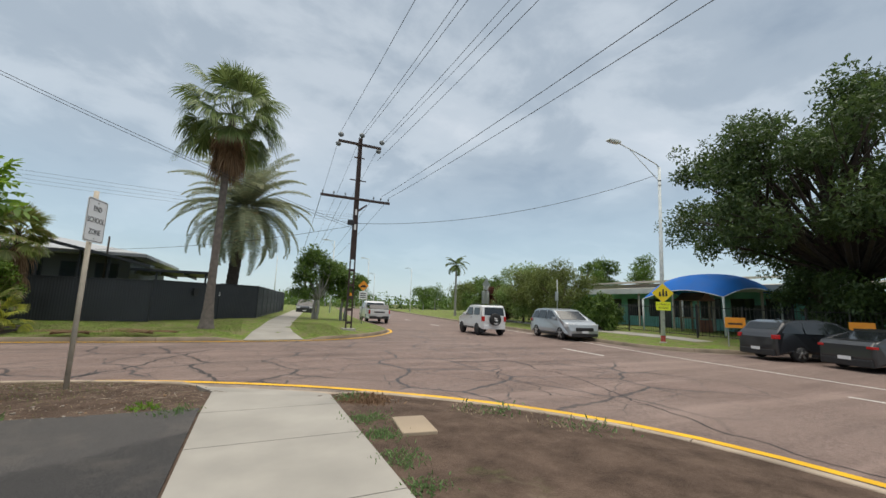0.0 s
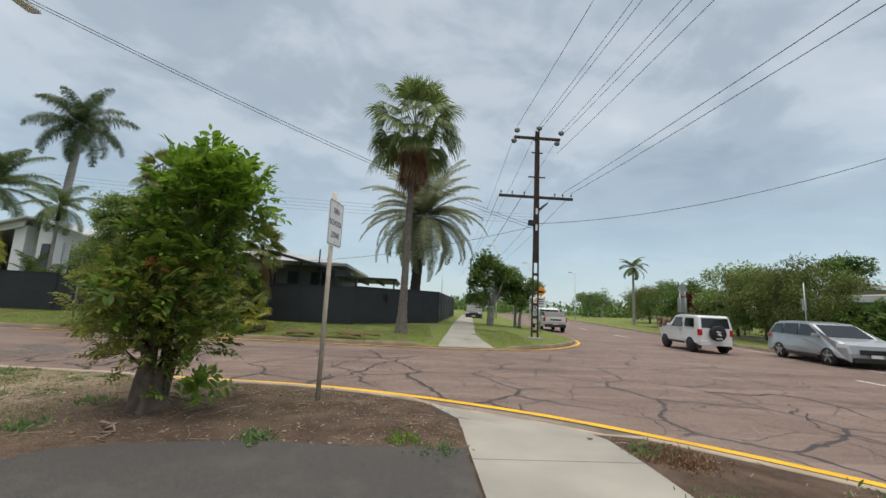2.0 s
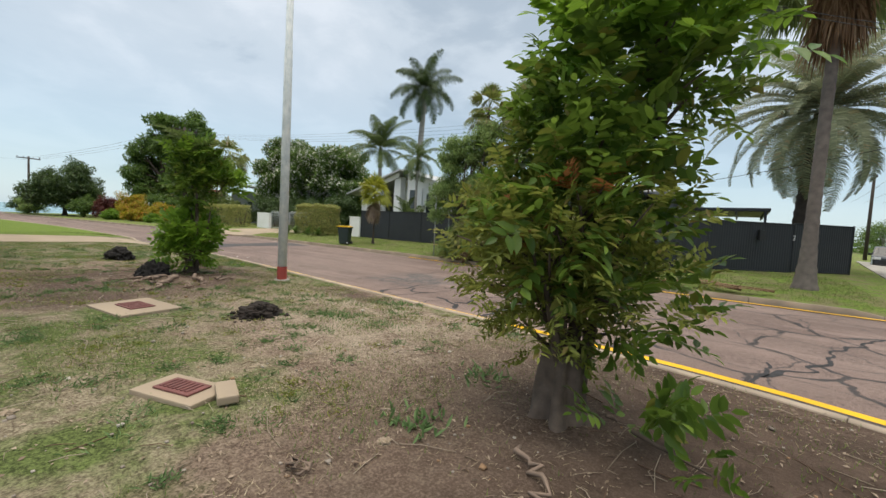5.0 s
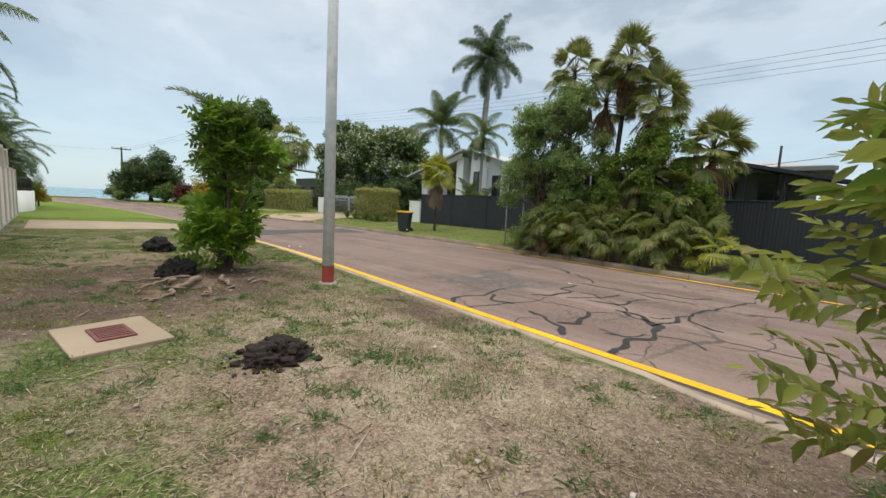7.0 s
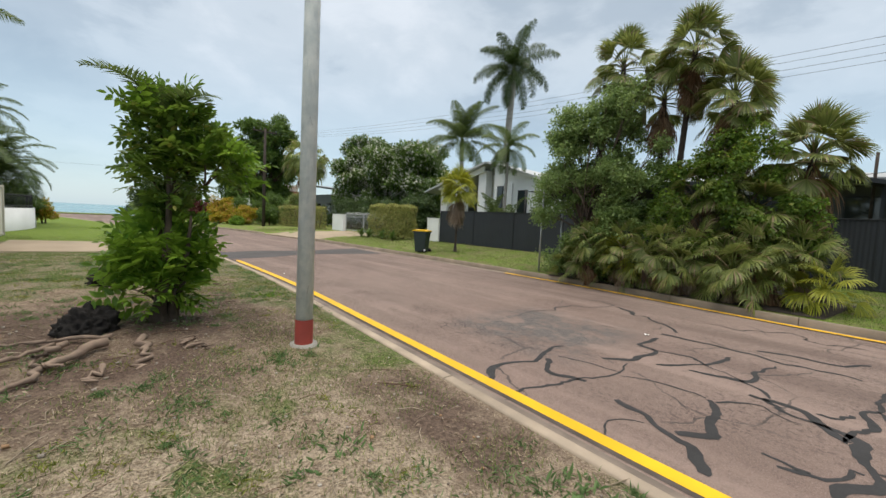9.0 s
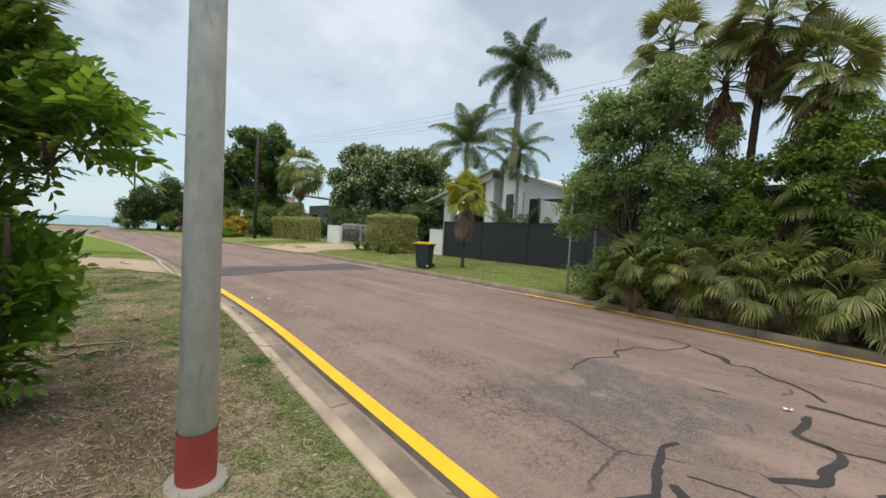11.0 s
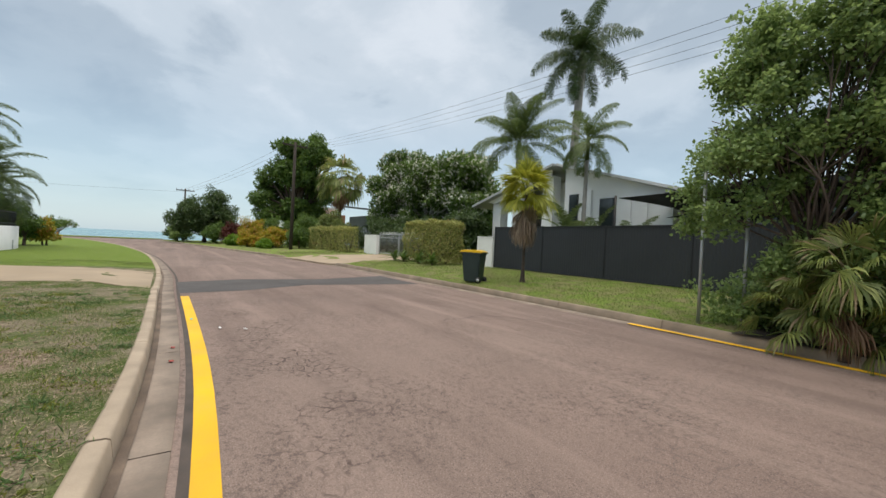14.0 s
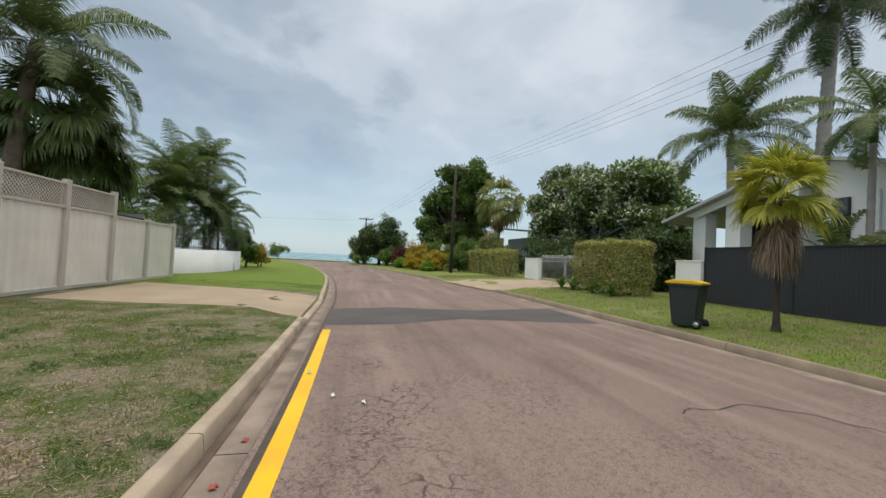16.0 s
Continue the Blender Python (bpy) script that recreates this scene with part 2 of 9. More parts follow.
def verge_mat(name, dirt_bias, green=(0.085, 0.115, 0.03)):
    """Dry turf over bare earth; dirt_bias moves the share of bare soil, which grows towards the corner."""
    n = Nodes(name)
    xyz = n.node("ShaderNodeSeparateXYZ", Vector=n.co)
    patch = n.noise(0.55, 5, 0.62, 0.3)
    worn = n.math("ADD", patch, dirt_bias if isinstance(dirt_bias, float) else dirt_bias(n, xyz))
    fine_n = n.math("ADD", n.math("MULTIPLY", n.noise(52, 5, 0.72), 0.6), n.math("MULTIPLY", n.noise(13, 6, 0.72), 0.4))
    speck = n.noise(95, 3, 0.7)
    soil = n.ramp(fine_n, (0.40, (0.082, 0.056, 0.042)), (0.5, (0.185, 0.132, 0.100)), (0.60, (0.36, 0.275, 0.21)))
    straw = n.ramp(fine_n, (0.40, (0.17, 0.128, 0.092)), (0.60, (0.44, 0.36, 0.27)) if not isinstance(dirt_bias, float) else (0.63, (0.24, 0.23, 0.10)))
    corner = n.math("SUBTRACT", 1.0, n.math("DIVIDE", n.math("ADD", xyz.outputs[0], 6.5), 3.0, True))
    soil = n.mix(n.math("MULTIPLY", n.ramp(n.noise(3.5, 5, 0.65), (0.42, 0.0), (0.6, 0.8)), corner), soil, straw)
    soil = n.mix(n.ramp(speck, (0.60, 0.0), (0.68, 0.6)), soil, (0.36, 0.29, 0.22))
    if not isinstance(dirt_bias, float):
        soil = n.mix(n.math("MULTIPLY", n.math("SUBTRACT", 1.0, corner), 0.85), soil, n.ramp(n.noise(2.2, 5, 0.6), (0.38, (0.062, 0.042, 0.032)), (0.62, (0.135, 0.094, 0.072))))
    turf = n.ramp(fine_n, (0.42, tuple(v * 0.55 for v in green)), (0.59, tuple(v * 2.0 for v in green)))
    west = n.math("DIVIDE", n.math("SUBTRACT", -11.0, xyz.outputs[0]), 4.0, True)
    if not isinstance(dirt_bias, float):
        turf = n.mix(n.math("MULTIPLY", west, 0.5), turf, (0.055, 0.088, 0.02))
        straw = n.mix(n.math("MULTIPLY", west, 0.7), straw, n.ramp(fine_n, (0.40, (0.11, 0.088, 0.07)), (0.60, (0.33, 0.275, 0.215))))
    turf = n.mix(n.ramp(n.noise(1.7, 4, 0.6), (0.44, 0.0), (0.60, 0.8)), turf, straw)
    if not isinstance(dirt_bias, float):
        bare = n.math("MAXIMUM", n.math("MULTIPLY", band(n, xyz.outputs[0], -14.2, -10.6, 0.9), band(n, xyz.outputs[1], 5.3, 7.9, 0.7)), n.math("MAXIMUM", n.math("MULTIPLY", band(n, xyz.outputs[0], -9.7, -8.3, 0.4), band(n, xyz.outputs[1], 8.95, 9.5, 0.25)), n.math("MULTIPLY", band(n, xyz.outputs[0], -15.0, -11.6, 0.5), band(n, xyz.outputs[1], 7.6, 9.0, 0.35))))
        bare = n.math("MULTIPLY", bare, n.ramp(n.noise(1.3, 5, 0.65), (0.38, 0.25), (0.52, 0.95)))
        soil = n.mix(bare, soil, n.ramp(n.noise(30, 5, 0.75), (0.40, (0.066, 0.045, 0.036)), (0.60, (0.175, 0.125, 0.098))))
        worn = n.math("ADD", worn, n.math("MULTIPLY", bare, 0.25))
    if not isinstance(dirt_bias, float):
        pale = n.math("MULTIPLY", n.math("MULTIPLY", band(n, xyz.outputs[0], -9.6, -6.4, 1.0), band(n, xyz.outputs[1], 7.2, 9.0, 0.8)), n.ramp(n.noise(1.6, 5, 0.65), (0.40, 0.0), (0.55, 0.85)))
        pale = n.math("MULTIPLY", pale, n.math("SUBTRACT", 1.0, bare, True))
        soil = n.mix(pale, soil, n.ramp(fine_n, (0.40, (0.21, 0.165, 0.12)), (0.60, (0.50, 0.42, 0.32))))
        worn = n.math("ADD", worn, n.math("MULTIPLY", pale, 0.2))
    edge = n.ramp(n.math("ADD", worn, n.math("MULTIPLY", fine_n, 0.22)), (0.60, 0.0), (0.70, 1.0))
    col = n.mix(edge, turf, soil)
    if not isinstance(dirt_bias, float):
        # the watered lawn beyond the sandy driveway
        lawn = n.math("MULTIPLY", n.math("DIVIDE", n.math("SUBTRACT", -27.0, xyz.outputs[0]), 0.8, True), 0.85)
        col = n.mix(lawn, col, n.ramp(n.noise(30, 4, 0.7), (0.36, (0.07, 0.115, 0.016)), (0.64, (0.21, 0.30, 0.05))))
    n.bump(n.math("ADD", fine_n, n.math("MULTIPLY", speck, 0.5)), 0.8, 0.03)
    return n.done(col, 0.95, 0, 0.15)


def near_dirt(n, xyz):
    # bare soil near the corner and round the two street trees, thinner turf elsewhere
    west = n.math("MULTIPLY", n.math("DIVIDE", n.math("SUBTRACT", -13.0, xyz.outputs[0]), 4.0, True), -0.13)
    east = n.math("MULTIPLY", n.math("DIVIDE", n.math("ADD", xyz.outputs[0], 7.5), 5.0, True), 0.26)

    def spot(x, y, r, s):
        d = n.t.nodes.new("ShaderNodeVectorMath")
        d.operation = "DISTANCE"
        n.t.links.new(n.co, d.inputs[0])
        d.inputs[1].default_value = (x, y, 0)
        return n.math("MULTIPLY", n.math("SUBTRACT", 1.0, n.math("DIVIDE", d.outputs["Value"], r), True), s)

    s = n.math("ADD", n.math("ADD", spot(-12.6, 7.2, 2.6, 0.5), spot(-4.4, 7.0, 2.5, 0.4)), n.math("ADD", n.math("ADD", spot(-9.0, 9.2, 1.3, 0.5), n.math("ADD", spot(-6.9, 7.5, 2.0, 0.24), spot(-7.4, 4.8, 3.0, -0.22))), n.math("ADD", spot(-14.5, 6.0, 2.2, 0.3), spot(-16.35, 9.17, 0.7, 0.5))))
    return n.math("ADD", n.math("ADD", n.math("SUBTRACT", east, 0.03), west), s)


M = {}
M["asphalt"] = asphalt_mat()
M["verge_near"] = verge_mat("dry_turf_and_bare_soil", near_dirt, (0.088, 0.112, 0.036))
M["verge_far"] = verge_mat("mown_green_turf", -0.2, (0.115, 0.165, 0.032))
M["ground"] = verge_mat("distant_grassland", -0.1, (0.075, 0.105, 0.034))
M["concrete"] = plain("pale_footpath_concrete", (0.345, 0.325, 0.29), 0.85, wear=0.22, scale=1.1, bump=0.3, fine_scale=160)
M["kerb_far"] = plain("dirty_kerb_concrete", (0.27, 0.215, 0.16), 0.9, wear=0.45, scale=1.6, bump=0.4, fine_scale=70)
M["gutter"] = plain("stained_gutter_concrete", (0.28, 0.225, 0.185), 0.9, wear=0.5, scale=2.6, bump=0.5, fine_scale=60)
M["kerb"] = plain("weathered_kerb_concrete", (0.40, 0.325, 0.25), 0.9, wear=0.35, scale=2.2, bump=0.4, fine_scale=90)
M["drive_asphalt"] = driveway_mat()
M["edge"] = plain("dark_asphalt_edge", (0.085, 0.068, 0.060), 0.9, wear=0.5, scale=5.0, bump=0.5, fine_scale=80)
M["silt"] = plain("brown_gutter_silt", (0.17, 0.127, 0.098), 0.95, wear=0.6, scale=3.5, bump=0.6, fine_scale=70)
M["seal"] = plain("black_bitumen_seal", (0.027, 0.026, 0.028), 0.75, wear=0.35, scale=3.0, bump=0.4, fine_scale=120)
M["patch"] = plain("dark_asphalt_patch", (0.075, 0.068, 0.068), 0.85, wear=0.25, scale=0.9, bump=0.4, fine_scale=170)
M["drive_sand"] = plain("sandy_driveway_concrete", (0.36, 0.285, 0.205), 0.9, wear=0.22, scale=0.8, bump=0.3, fine_scale=120)
M["yellow"] = plain("worn_yellow_road_paint", (0.82, 0.46, 0.004), 0.6, wear=0.2, scale=1.6, bump=0.25, fine_scale=120)
M["white_line"] = plain("worn_white_road_paint", (0.62, 0.60, 0.57), 0.7, wear=0.25, scale=1.5, bump=0.2, fine_scale=120)
M["post_tan"] = plain("weathered_tan_post", (0.50, 0.44, 0.36), 0.8, 0, 0.25, 6, 0.2, 60)
M["steel"] = plain("galvanised_steel", (0.42, 0.44, 0.45), 0.5, 0.6, 0.16, 2.5, 0.08, 40)
M["steel_pole"] = pole_mat()
M["rust"] = plain("rust_brown_painted_steel", (0.05, 0.031, 0.028), 0.7, 0.1, 0.35, 2.0, 0.2, 30)
M["red_paint"] = plain("faded_red_paint", (0.36, 0.06, 0.045), 0.7, 0, 0.25, 4, 0.2, 60)
M["black"] = plain("black_plastic", (0.02, 0.02, 0.022), 0.5, 0, 0.2, 4, 0.05)
M["cable"] = plain("dark_cable", (0.03, 0.032, 0.036), 0.6, 0, 0.1, 4, 0)
M["porcelain"] = plain("grey_glazed_porcelain", (0.17, 0.19, 0.20), 0.25, 0, 0.1, 4, 0)
M["charcoal"] = plain("charcoal_steel_sheet", (0.026, 0.030, 0.037), 0.55, 0.1, 0.14, 0.8, 0.05, 30)
M["charcoal_trim"] = plain("charcoal_steel_rail", (0.02, 0.023, 0.028), 0.5, 0.1, 0.1, 2, 0.05)
M["cream"] = plain("cream_steel_sheet", (0.85, 0.79, 0.72), 0.55, 0, 0.10, 1.2, 0.05, 30)
M["taupe"] = plain("taupe_steel_post", (0.56, 0.51, 0.46), 0.55, 0, 0.10, 2, 0.05)
M["white_wall"] = plain("white_rendered_wall", (0.83, 0.84, 0.84), 0.85, 0, 0.10, 0.6, 0.2, 40)
M["roof_white"] = plain("pale_metal_roof", (0.60, 0.61, 0.61), 0.5, 0.2, 0.10, 0.7, 0.05)
M["roof_pale"] = plain("weathered_pale_metal_roof", (0.42, 0.43, 0.435), 0.5, 0.2, 0.10, 0.7, 0.05)
M["roof_grey"] = plain("grey_metal_roof", (0.22, 0.23, 0.24), 0.5, 0.2, 0.12, 0.7, 0.05)
M["dark_wall"] = plain("dark_grey_cladding", (0.09, 0.095, 0.10), 0.7, 0, 0.15, 1.0, 0.1)
M["grey_wall"] = plain("grey_boards", (0.26, 0.27, 0.28), 0.75, 0, 0.15, 1.0, 0.1)
M["brick_wall"] = plain("red_brick_wall", (0.30, 0.13, 0.085), 0.85, 0, 0.25, 3.0, 0.3)
M["teal"] = plain("teal_painted_wall", (0.20, 0.50, 0.47), 0.7, 0, 0.12, 1.0, 0.1)
M["beige_wall"] = plain("beige_fascia", (0.48, 0.44, 0.38), 0.75, 0, 0.12, 1.0, 0.1)
M["blue_sail"] = plain("blue_shade_cloth", (0.008, 0.17, 0.64), 0.75, 0, 0.14, 0.7, 0.15, 50)
M["dark_sail"] = plain("charcoal_shade_cloth", (0.03, 0.03, 0.034), 0.8, 0, 0.14, 0.7, 0.15, 50)
M["sign_white"] = plain("white_sign_sheet", (0.72, 0.73, 0.74), 0.45, 0, 0.06, 3, 0.02)
M["sign_yellow"] = plain("yellow_sign_sheet", (0.80, 0.60, 0.01), 0.45, 0, 0.06, 3, 0.02)
M["sign_lime"] = plain("lime_yellow_sign_sheet", (0.72, 0.80, 0.02), 0.45, 0, 0.06, 3, 0.02)
M["sign_orange"] = plain("orange_sign_sheet", (0.80, 0.30, 0.02), 0.5, 0, 0.08, 3, 0.02)
M["sign_back"] = plain("bare_aluminium_sheet", (0.42, 0.46, 0.48), 0.45, 0.5, 0.08, 3, 0.02)
M["sign_black"] = plain("black_sign_ink", (0.015, 0.015, 0.016), 0.5, 0, 0.05, 3, 0)
M["post_wood"] = plain("weathered_timber_post", (0.27, 0.225, 0.165), 0.85, 0, 0.25, 5, 0.3, 50)
M["bin_green"] = plain("dark_green_bin_plastic", (0.018, 0.036, 0.033), 0.5, 0, 0.15, 5, 0.05)
M["bin_yellow"] = plain("yellow_bin_lid_plastic", (0.80, 0.50, 0.01), 0.45, 0, 0.1, 5, 0.05)
M["rubber"] = plain("black_rubber", (0.016, 0.016, 0.017), 0.8, 0, 0.2, 8, 0.1)
M["rim"] = plain("silver_alloy", (0.45, 0.46, 0.47), 0.3, 0.8, 0.1, 6, 0)
M["rim_dark"] = plain("black_wheel_steel", (0.025, 0.025, 0.027), 0.5, 0.2, 0.1, 6, 0)
M["light_red"] = plain("red_lamp_lens", (0.45, 0.015, 0.015), 0.2, 0, 0.1, 6, 0)
M["light_clear"] = plain("clear_lamp_lens", (0.7, 0.72, 0.74), 0.12, 0, 0.1, 6, 0)
M["bark_grey"] = plain("grey_palm_bark", (0.165, 0.14, 0.125), 0.9, 0, 0.35, 6, 0.6, 40)
M["bark_brown"] = plain("brown_bark", (0.115, 0.085, 0.065), 0.95, 0, 0.4, 7, 0.8, 35)
M["bark_bole"] = plain("grey_brown_fluted_bark", (0.15, 0.112, 0.088), 0.95, 0, 0.5, 9, 0.9, 40)
M["bark_dark"] = plain("dark_rough_bark", (0.055, 0.042, 0.034), 0.95, 0, 0.4, 7, 0.8, 35)
M["bark_light"] = plain("pale_smooth_bark", (0.30, 0.29, 0.27), 0.85, 0, 0.2, 4, 0.4, 40)
M["dug_soil"] = plain("dark_dug_soil", (0.024, 0.016, 0.012), 0.95, 0, 0.6, 14, 1.0, 45)
M["char"] = plain("dark_humus_soil", (0.008, 0.0065, 0.006), 0.95, 0, 0.6, 9, 1.0, 40)
M["dead_wood"] = plain("bleached_dead_wood", (0.26, 0.19, 0.145), 0.9, 0, 0.35, 9, 0.6, 50)
M["plate"] = plain("red_oxide_cast_plate", (0.17, 0.062, 0.055), 0.75, 0, 0.25, 12, 0.5, 80)
M["mulch"] = plain("dark_garden_soil", (0.045, 0.034, 0.027), 0.95, 0, 0.4, 6, 0.8, 40)
M["sea"] = plain("pale_sea", (0.10, 0.25, 0.30), 0.25, 0, 0.12, 0.02, 0.2, 0.6)


def car_paint(name, c, metal=0.0):
    n = Nodes(name)
    n.b.inputs["Coat Weight"].default_value, n.b.inputs["Coat Roughness"].default_value = 0.8, 0.04
    col = n.ramp(n.noise(2.0, 4), (0.3, tuple(v * 0.92 for v in c)), (0.7, c))
    return n.done(col, n.ramp(n.noise(14, 4), (0.3, 0.3), (0.7, 0.42)), metal)


M["paint_silver"] = car_paint("silver_car_paint", (0.42, 0.45, 0.48), 0.5)
M["paint_dark"] = car_paint("black_car_paint", (0.012, 0.013, 0.016))
M["paint_grey"] = car_paint("dark_grey_car_paint", (0.022, 0.025, 0.029), 0.0)
M["paint_white"] = car_paint("white_car_paint", (0.72, 0.73, 0.74))


def glass_mat(name, tint, rough=0.06):
    n = Nodes(name)
    n.b.inputs["Specular IOR Level"].default_value = 0.7
    return n.done(n.ramp(n.noise(1.5, 2), (0.3, tint), (0.7, tuple(v * 1.4 for v in tint))), rough)


M["glass"] = glass_mat("dark_tinted_glass", (0.012, 0.015, 0.017))
M["window"] = glass_mat("dim_window_glass", (0.02, 0.026, 0.03))

M["leaf_bush"] = leaf_mat("glossy_bush_leaves", (0.045, 0.10, 0.016), (0.24, 0.36, 0.055), (0.26, 0.24, 0.05), 0.04, 0.36, 0.42)
M["leaf_new"] = leaf_mat("bright_new_leaves", (0.075, 0.175, 0.018), (0.30, 0.47, 0.055), None, 0, 0.36, 0.42)
M["leaf_vine"] = leaf_mat("creeper_leaves", (0.06, 0.125, 0.02), (0.27, 0.40, 0.06), (0.34, 0.34, 0.06), 0.05, 0.42, 0.42)
M["leaf_rust"] = leaf_mat("withered_rust_leaves", (0.270, 0.101, 0.032), (0.432, 0.189, 0.064), None, 0, 0.6)
M["leaf_dry_edge"] = leaf_mat("yellowing_lower_leaves", (0.11, 0.145, 0.024), (0.42, 0.45, 0.10), (0.34, 0.26, 0.10), 0.06, 0.5, 0.42)
M["leaf_dark"] = leaf_mat("dark_tree_leaves", (0.030, 0.062, 0.021), (0.13, 0.195, 0.058), None, 0, 0.42)
M["leaf_mid"] = leaf_mat("green_tree_leaves", (0.048, 0.102, 0.022), (0.21, 0.32, 0.065), None, 0, 0.45)
M["leaf_grey"] = leaf_mat("grey_green_leaves", (0.095, 0.165, 0.05), (0.40, 0.52, 0.18), None, 0, 0.36, 0.48)
M["palm_olive"] = leaf_mat("olive_fan_fronds", (0.088, 0.13, 0.028), (0.36, 0.40, 0.115), (0.36, 0.26, 0.16), 0.12, 0.42)
M["leaf_olive"] = leaf_mat("yellow_green_willowy_leaves", (0.095, 0.128, 0.032), (0.257, 0.311, 0.090), None, 0, 0.55)
M["leaf_hedge"] = leaf_mat("sunbleached_hedge_leaves", (0.20, 0.23, 0.055), (0.56, 0.56, 0.20), (0.5, 0.38, 0.18), 0.12, 0.6, 0.35)
M["leaf_yellow"] = leaf_mat("yellow_croton_leaves", (0.216, 0.203, 0.019), (0.608, 0.513, 0.038), (0.675, 0.216, 0.077), 0.15, 0.5)
M["leaf_red"] = leaf_mat("dark_red_leaves", (0.068, 0.019, 0.018), (0.216, 0.061, 0.045), None, 0, 0.5)
M["palm_green"] = leaf_mat("palm_fronds", (0.045, 0.085, 0.022), (0.19, 0.25, 0.075), None, 0, 0.42)
M["palm_dark"] = leaf_mat("dark_palm_fronds", (0.022, 0.05, 0.016), (0.11, 0.16, 0.05), None, 0, 0.4)
M["palm_light"] = leaf_mat("light_fan_fronds", (0.055, 0.095, 0.026), (0.30, 0.38, 0.135), None, 0, 0.38)
M["palm_grey"] = leaf_mat("silvery_date_fronds", (0.15, 0.18, 0.105), (0.42, 0.46, 0.29), (0.38, 0.29, 0.16), 0.08, 0.5)
M["palm_yellow"] = leaf_mat("yellow_fan_fronds", (0.19, 0.235, 0.028), (0.58, 0.56, 0.07), None, 0, 0.5)
M["palm_dry"] = leaf_mat("dead_brown_fronds", (0.16, 0.085, 0.045), (0.40, 0.27, 0.17), None, 0, 0.8, 0.15)
M["palm_dry_grey"] = leaf_mat("dead_grey_fronds", (0.216, 0.155, 0.109), (0.459, 0.365, 0.276), None, 0, 0.8, 0.1)
M["petal"] = leaf_mat("white_blossom", (0.6, 0.6, 0.5), (0.8, 0.8, 0.75), None, 0, 0.6)
M["grass"] = leaf_mat("grass_blades", (0.075, 0.125, 0.022), (0.22, 0.29, 0.065), (0.40, 0.33, 0.19), 0.2, 0.6)
M["straw"] = leaf_mat("dry_straw", (0.30, 0.235, 0.15), (0.56, 0.47, 0.33), (0.16, 0.11, 0.07), 0.2, 0.8, 0.1)
M["stalk"] = leaf_mat("pale_dry_stalks", (0.22, 0.165, 0.115), (0.58, 0.49, 0.38), (0.14, 0.08, 0.05), 0.2, 0.8, 0.05)
M["pebble"] = leaf_mat("pale_pebbles", (0.20, 0.16, 0.13), (0.58, 0.53, 0.47), (0.36, 0.22, 0.12), 0.15, 0.85, 0.0)
M["weed"] = leaf_mat("pale_green_weeds", (0.10, 0.18, 0.06), (0.24, 0.36, 0.14), None, 0, 0.6)

# ---- mesh tools ----


class Acc:
    """Gathers vertices and faces, and makes one mesh of them."""

    def __init__(self):
        self.v, self.f, self.n = [], [], 0

    def add(self, v, f):
        v = np.asarray(v, float).reshape(-1, 3)
        for block in f if isinstance(f, tuple) else (f,):
            self.f.append(np.asarray(block, int) + self.n)
        self.v.append(v)
        self.n += len(v)
        return self

    def mesh(self, name, material, smooth=False):
        me = bpy.data.meshes.new(name)
        v = np.concatenate(self.v)
        counts = np.concatenate([np.full(len(b), b.shape[1]) for b in self.f])
        loops = np.concatenate([b.ravel() for b in self.f])
        me.vertices.add(len(v)), me.loops.add(len(loops)), me.polygons.add(len(counts))
        me.vertices.foreach_set("co", v.ravel())
        me.loops.foreach_set("vertex_index", loops)
        me.polygons.foreach_set("loop_start", np.concatenate([[0], np.cumsum(counts)[:-1]]))
        if smooth:
            me.polygons.foreach_set("use_smooth", np.ones(len(counts), bool))
        me.materials.append(material)
        me.update(calc_edges=True)
        return me


def part(name, src, material, parent=None, label="", smooth=False):
    """One mesh object, from a bmesh or an Acc, under a thing or a part."""
    if isinstance(src, Acc):
        me = src.mesh(name, material, smooth)
    else:
        me = bpy.data.meshes.new(name)
        bmesh.ops.recalc_face_normals(src, faces=src.faces)
        if smooth:
            for f in src.faces:
                f.smooth = True
        src.to_mesh(me)
        src.free()
        me.materials.append(material)
    ob = new(name, me)
    if parent:
        ob.parent = parent
    return tagged(ob, label)


def thing(name, x, y, z, label, category, group="", turn=0.0):
    ob = new(name)
    ob.empty_display_size = 0.2
    ob.matrix_world = pose(x, y, z, 0, 0, turn)
    return tagged(ob, label, category, group)


def box(x0, y0, z0, x1, y1, z1, bevel=0.0, bm=None):
    bm = bm or bmesh.new()
    made = bmesh.ops.create_cube(bm, size=1, matrix=Matrix.Translation(((x0 + x1) / 2, (y0 + y1) / 2, (z0 + z1) / 2)) @ Matrix.Diagonal((abs(x1 - x0), abs(y1 - y0), abs(z1 - z0), 1)))
    if bevel:
        edges = {e for v in made["verts"] for e in v.link_edges}
        bmesh.ops.bevel(bm, geom=list(edges), offset=bevel, segments=2, affect="EDGES", profile=0.6)
    return bm


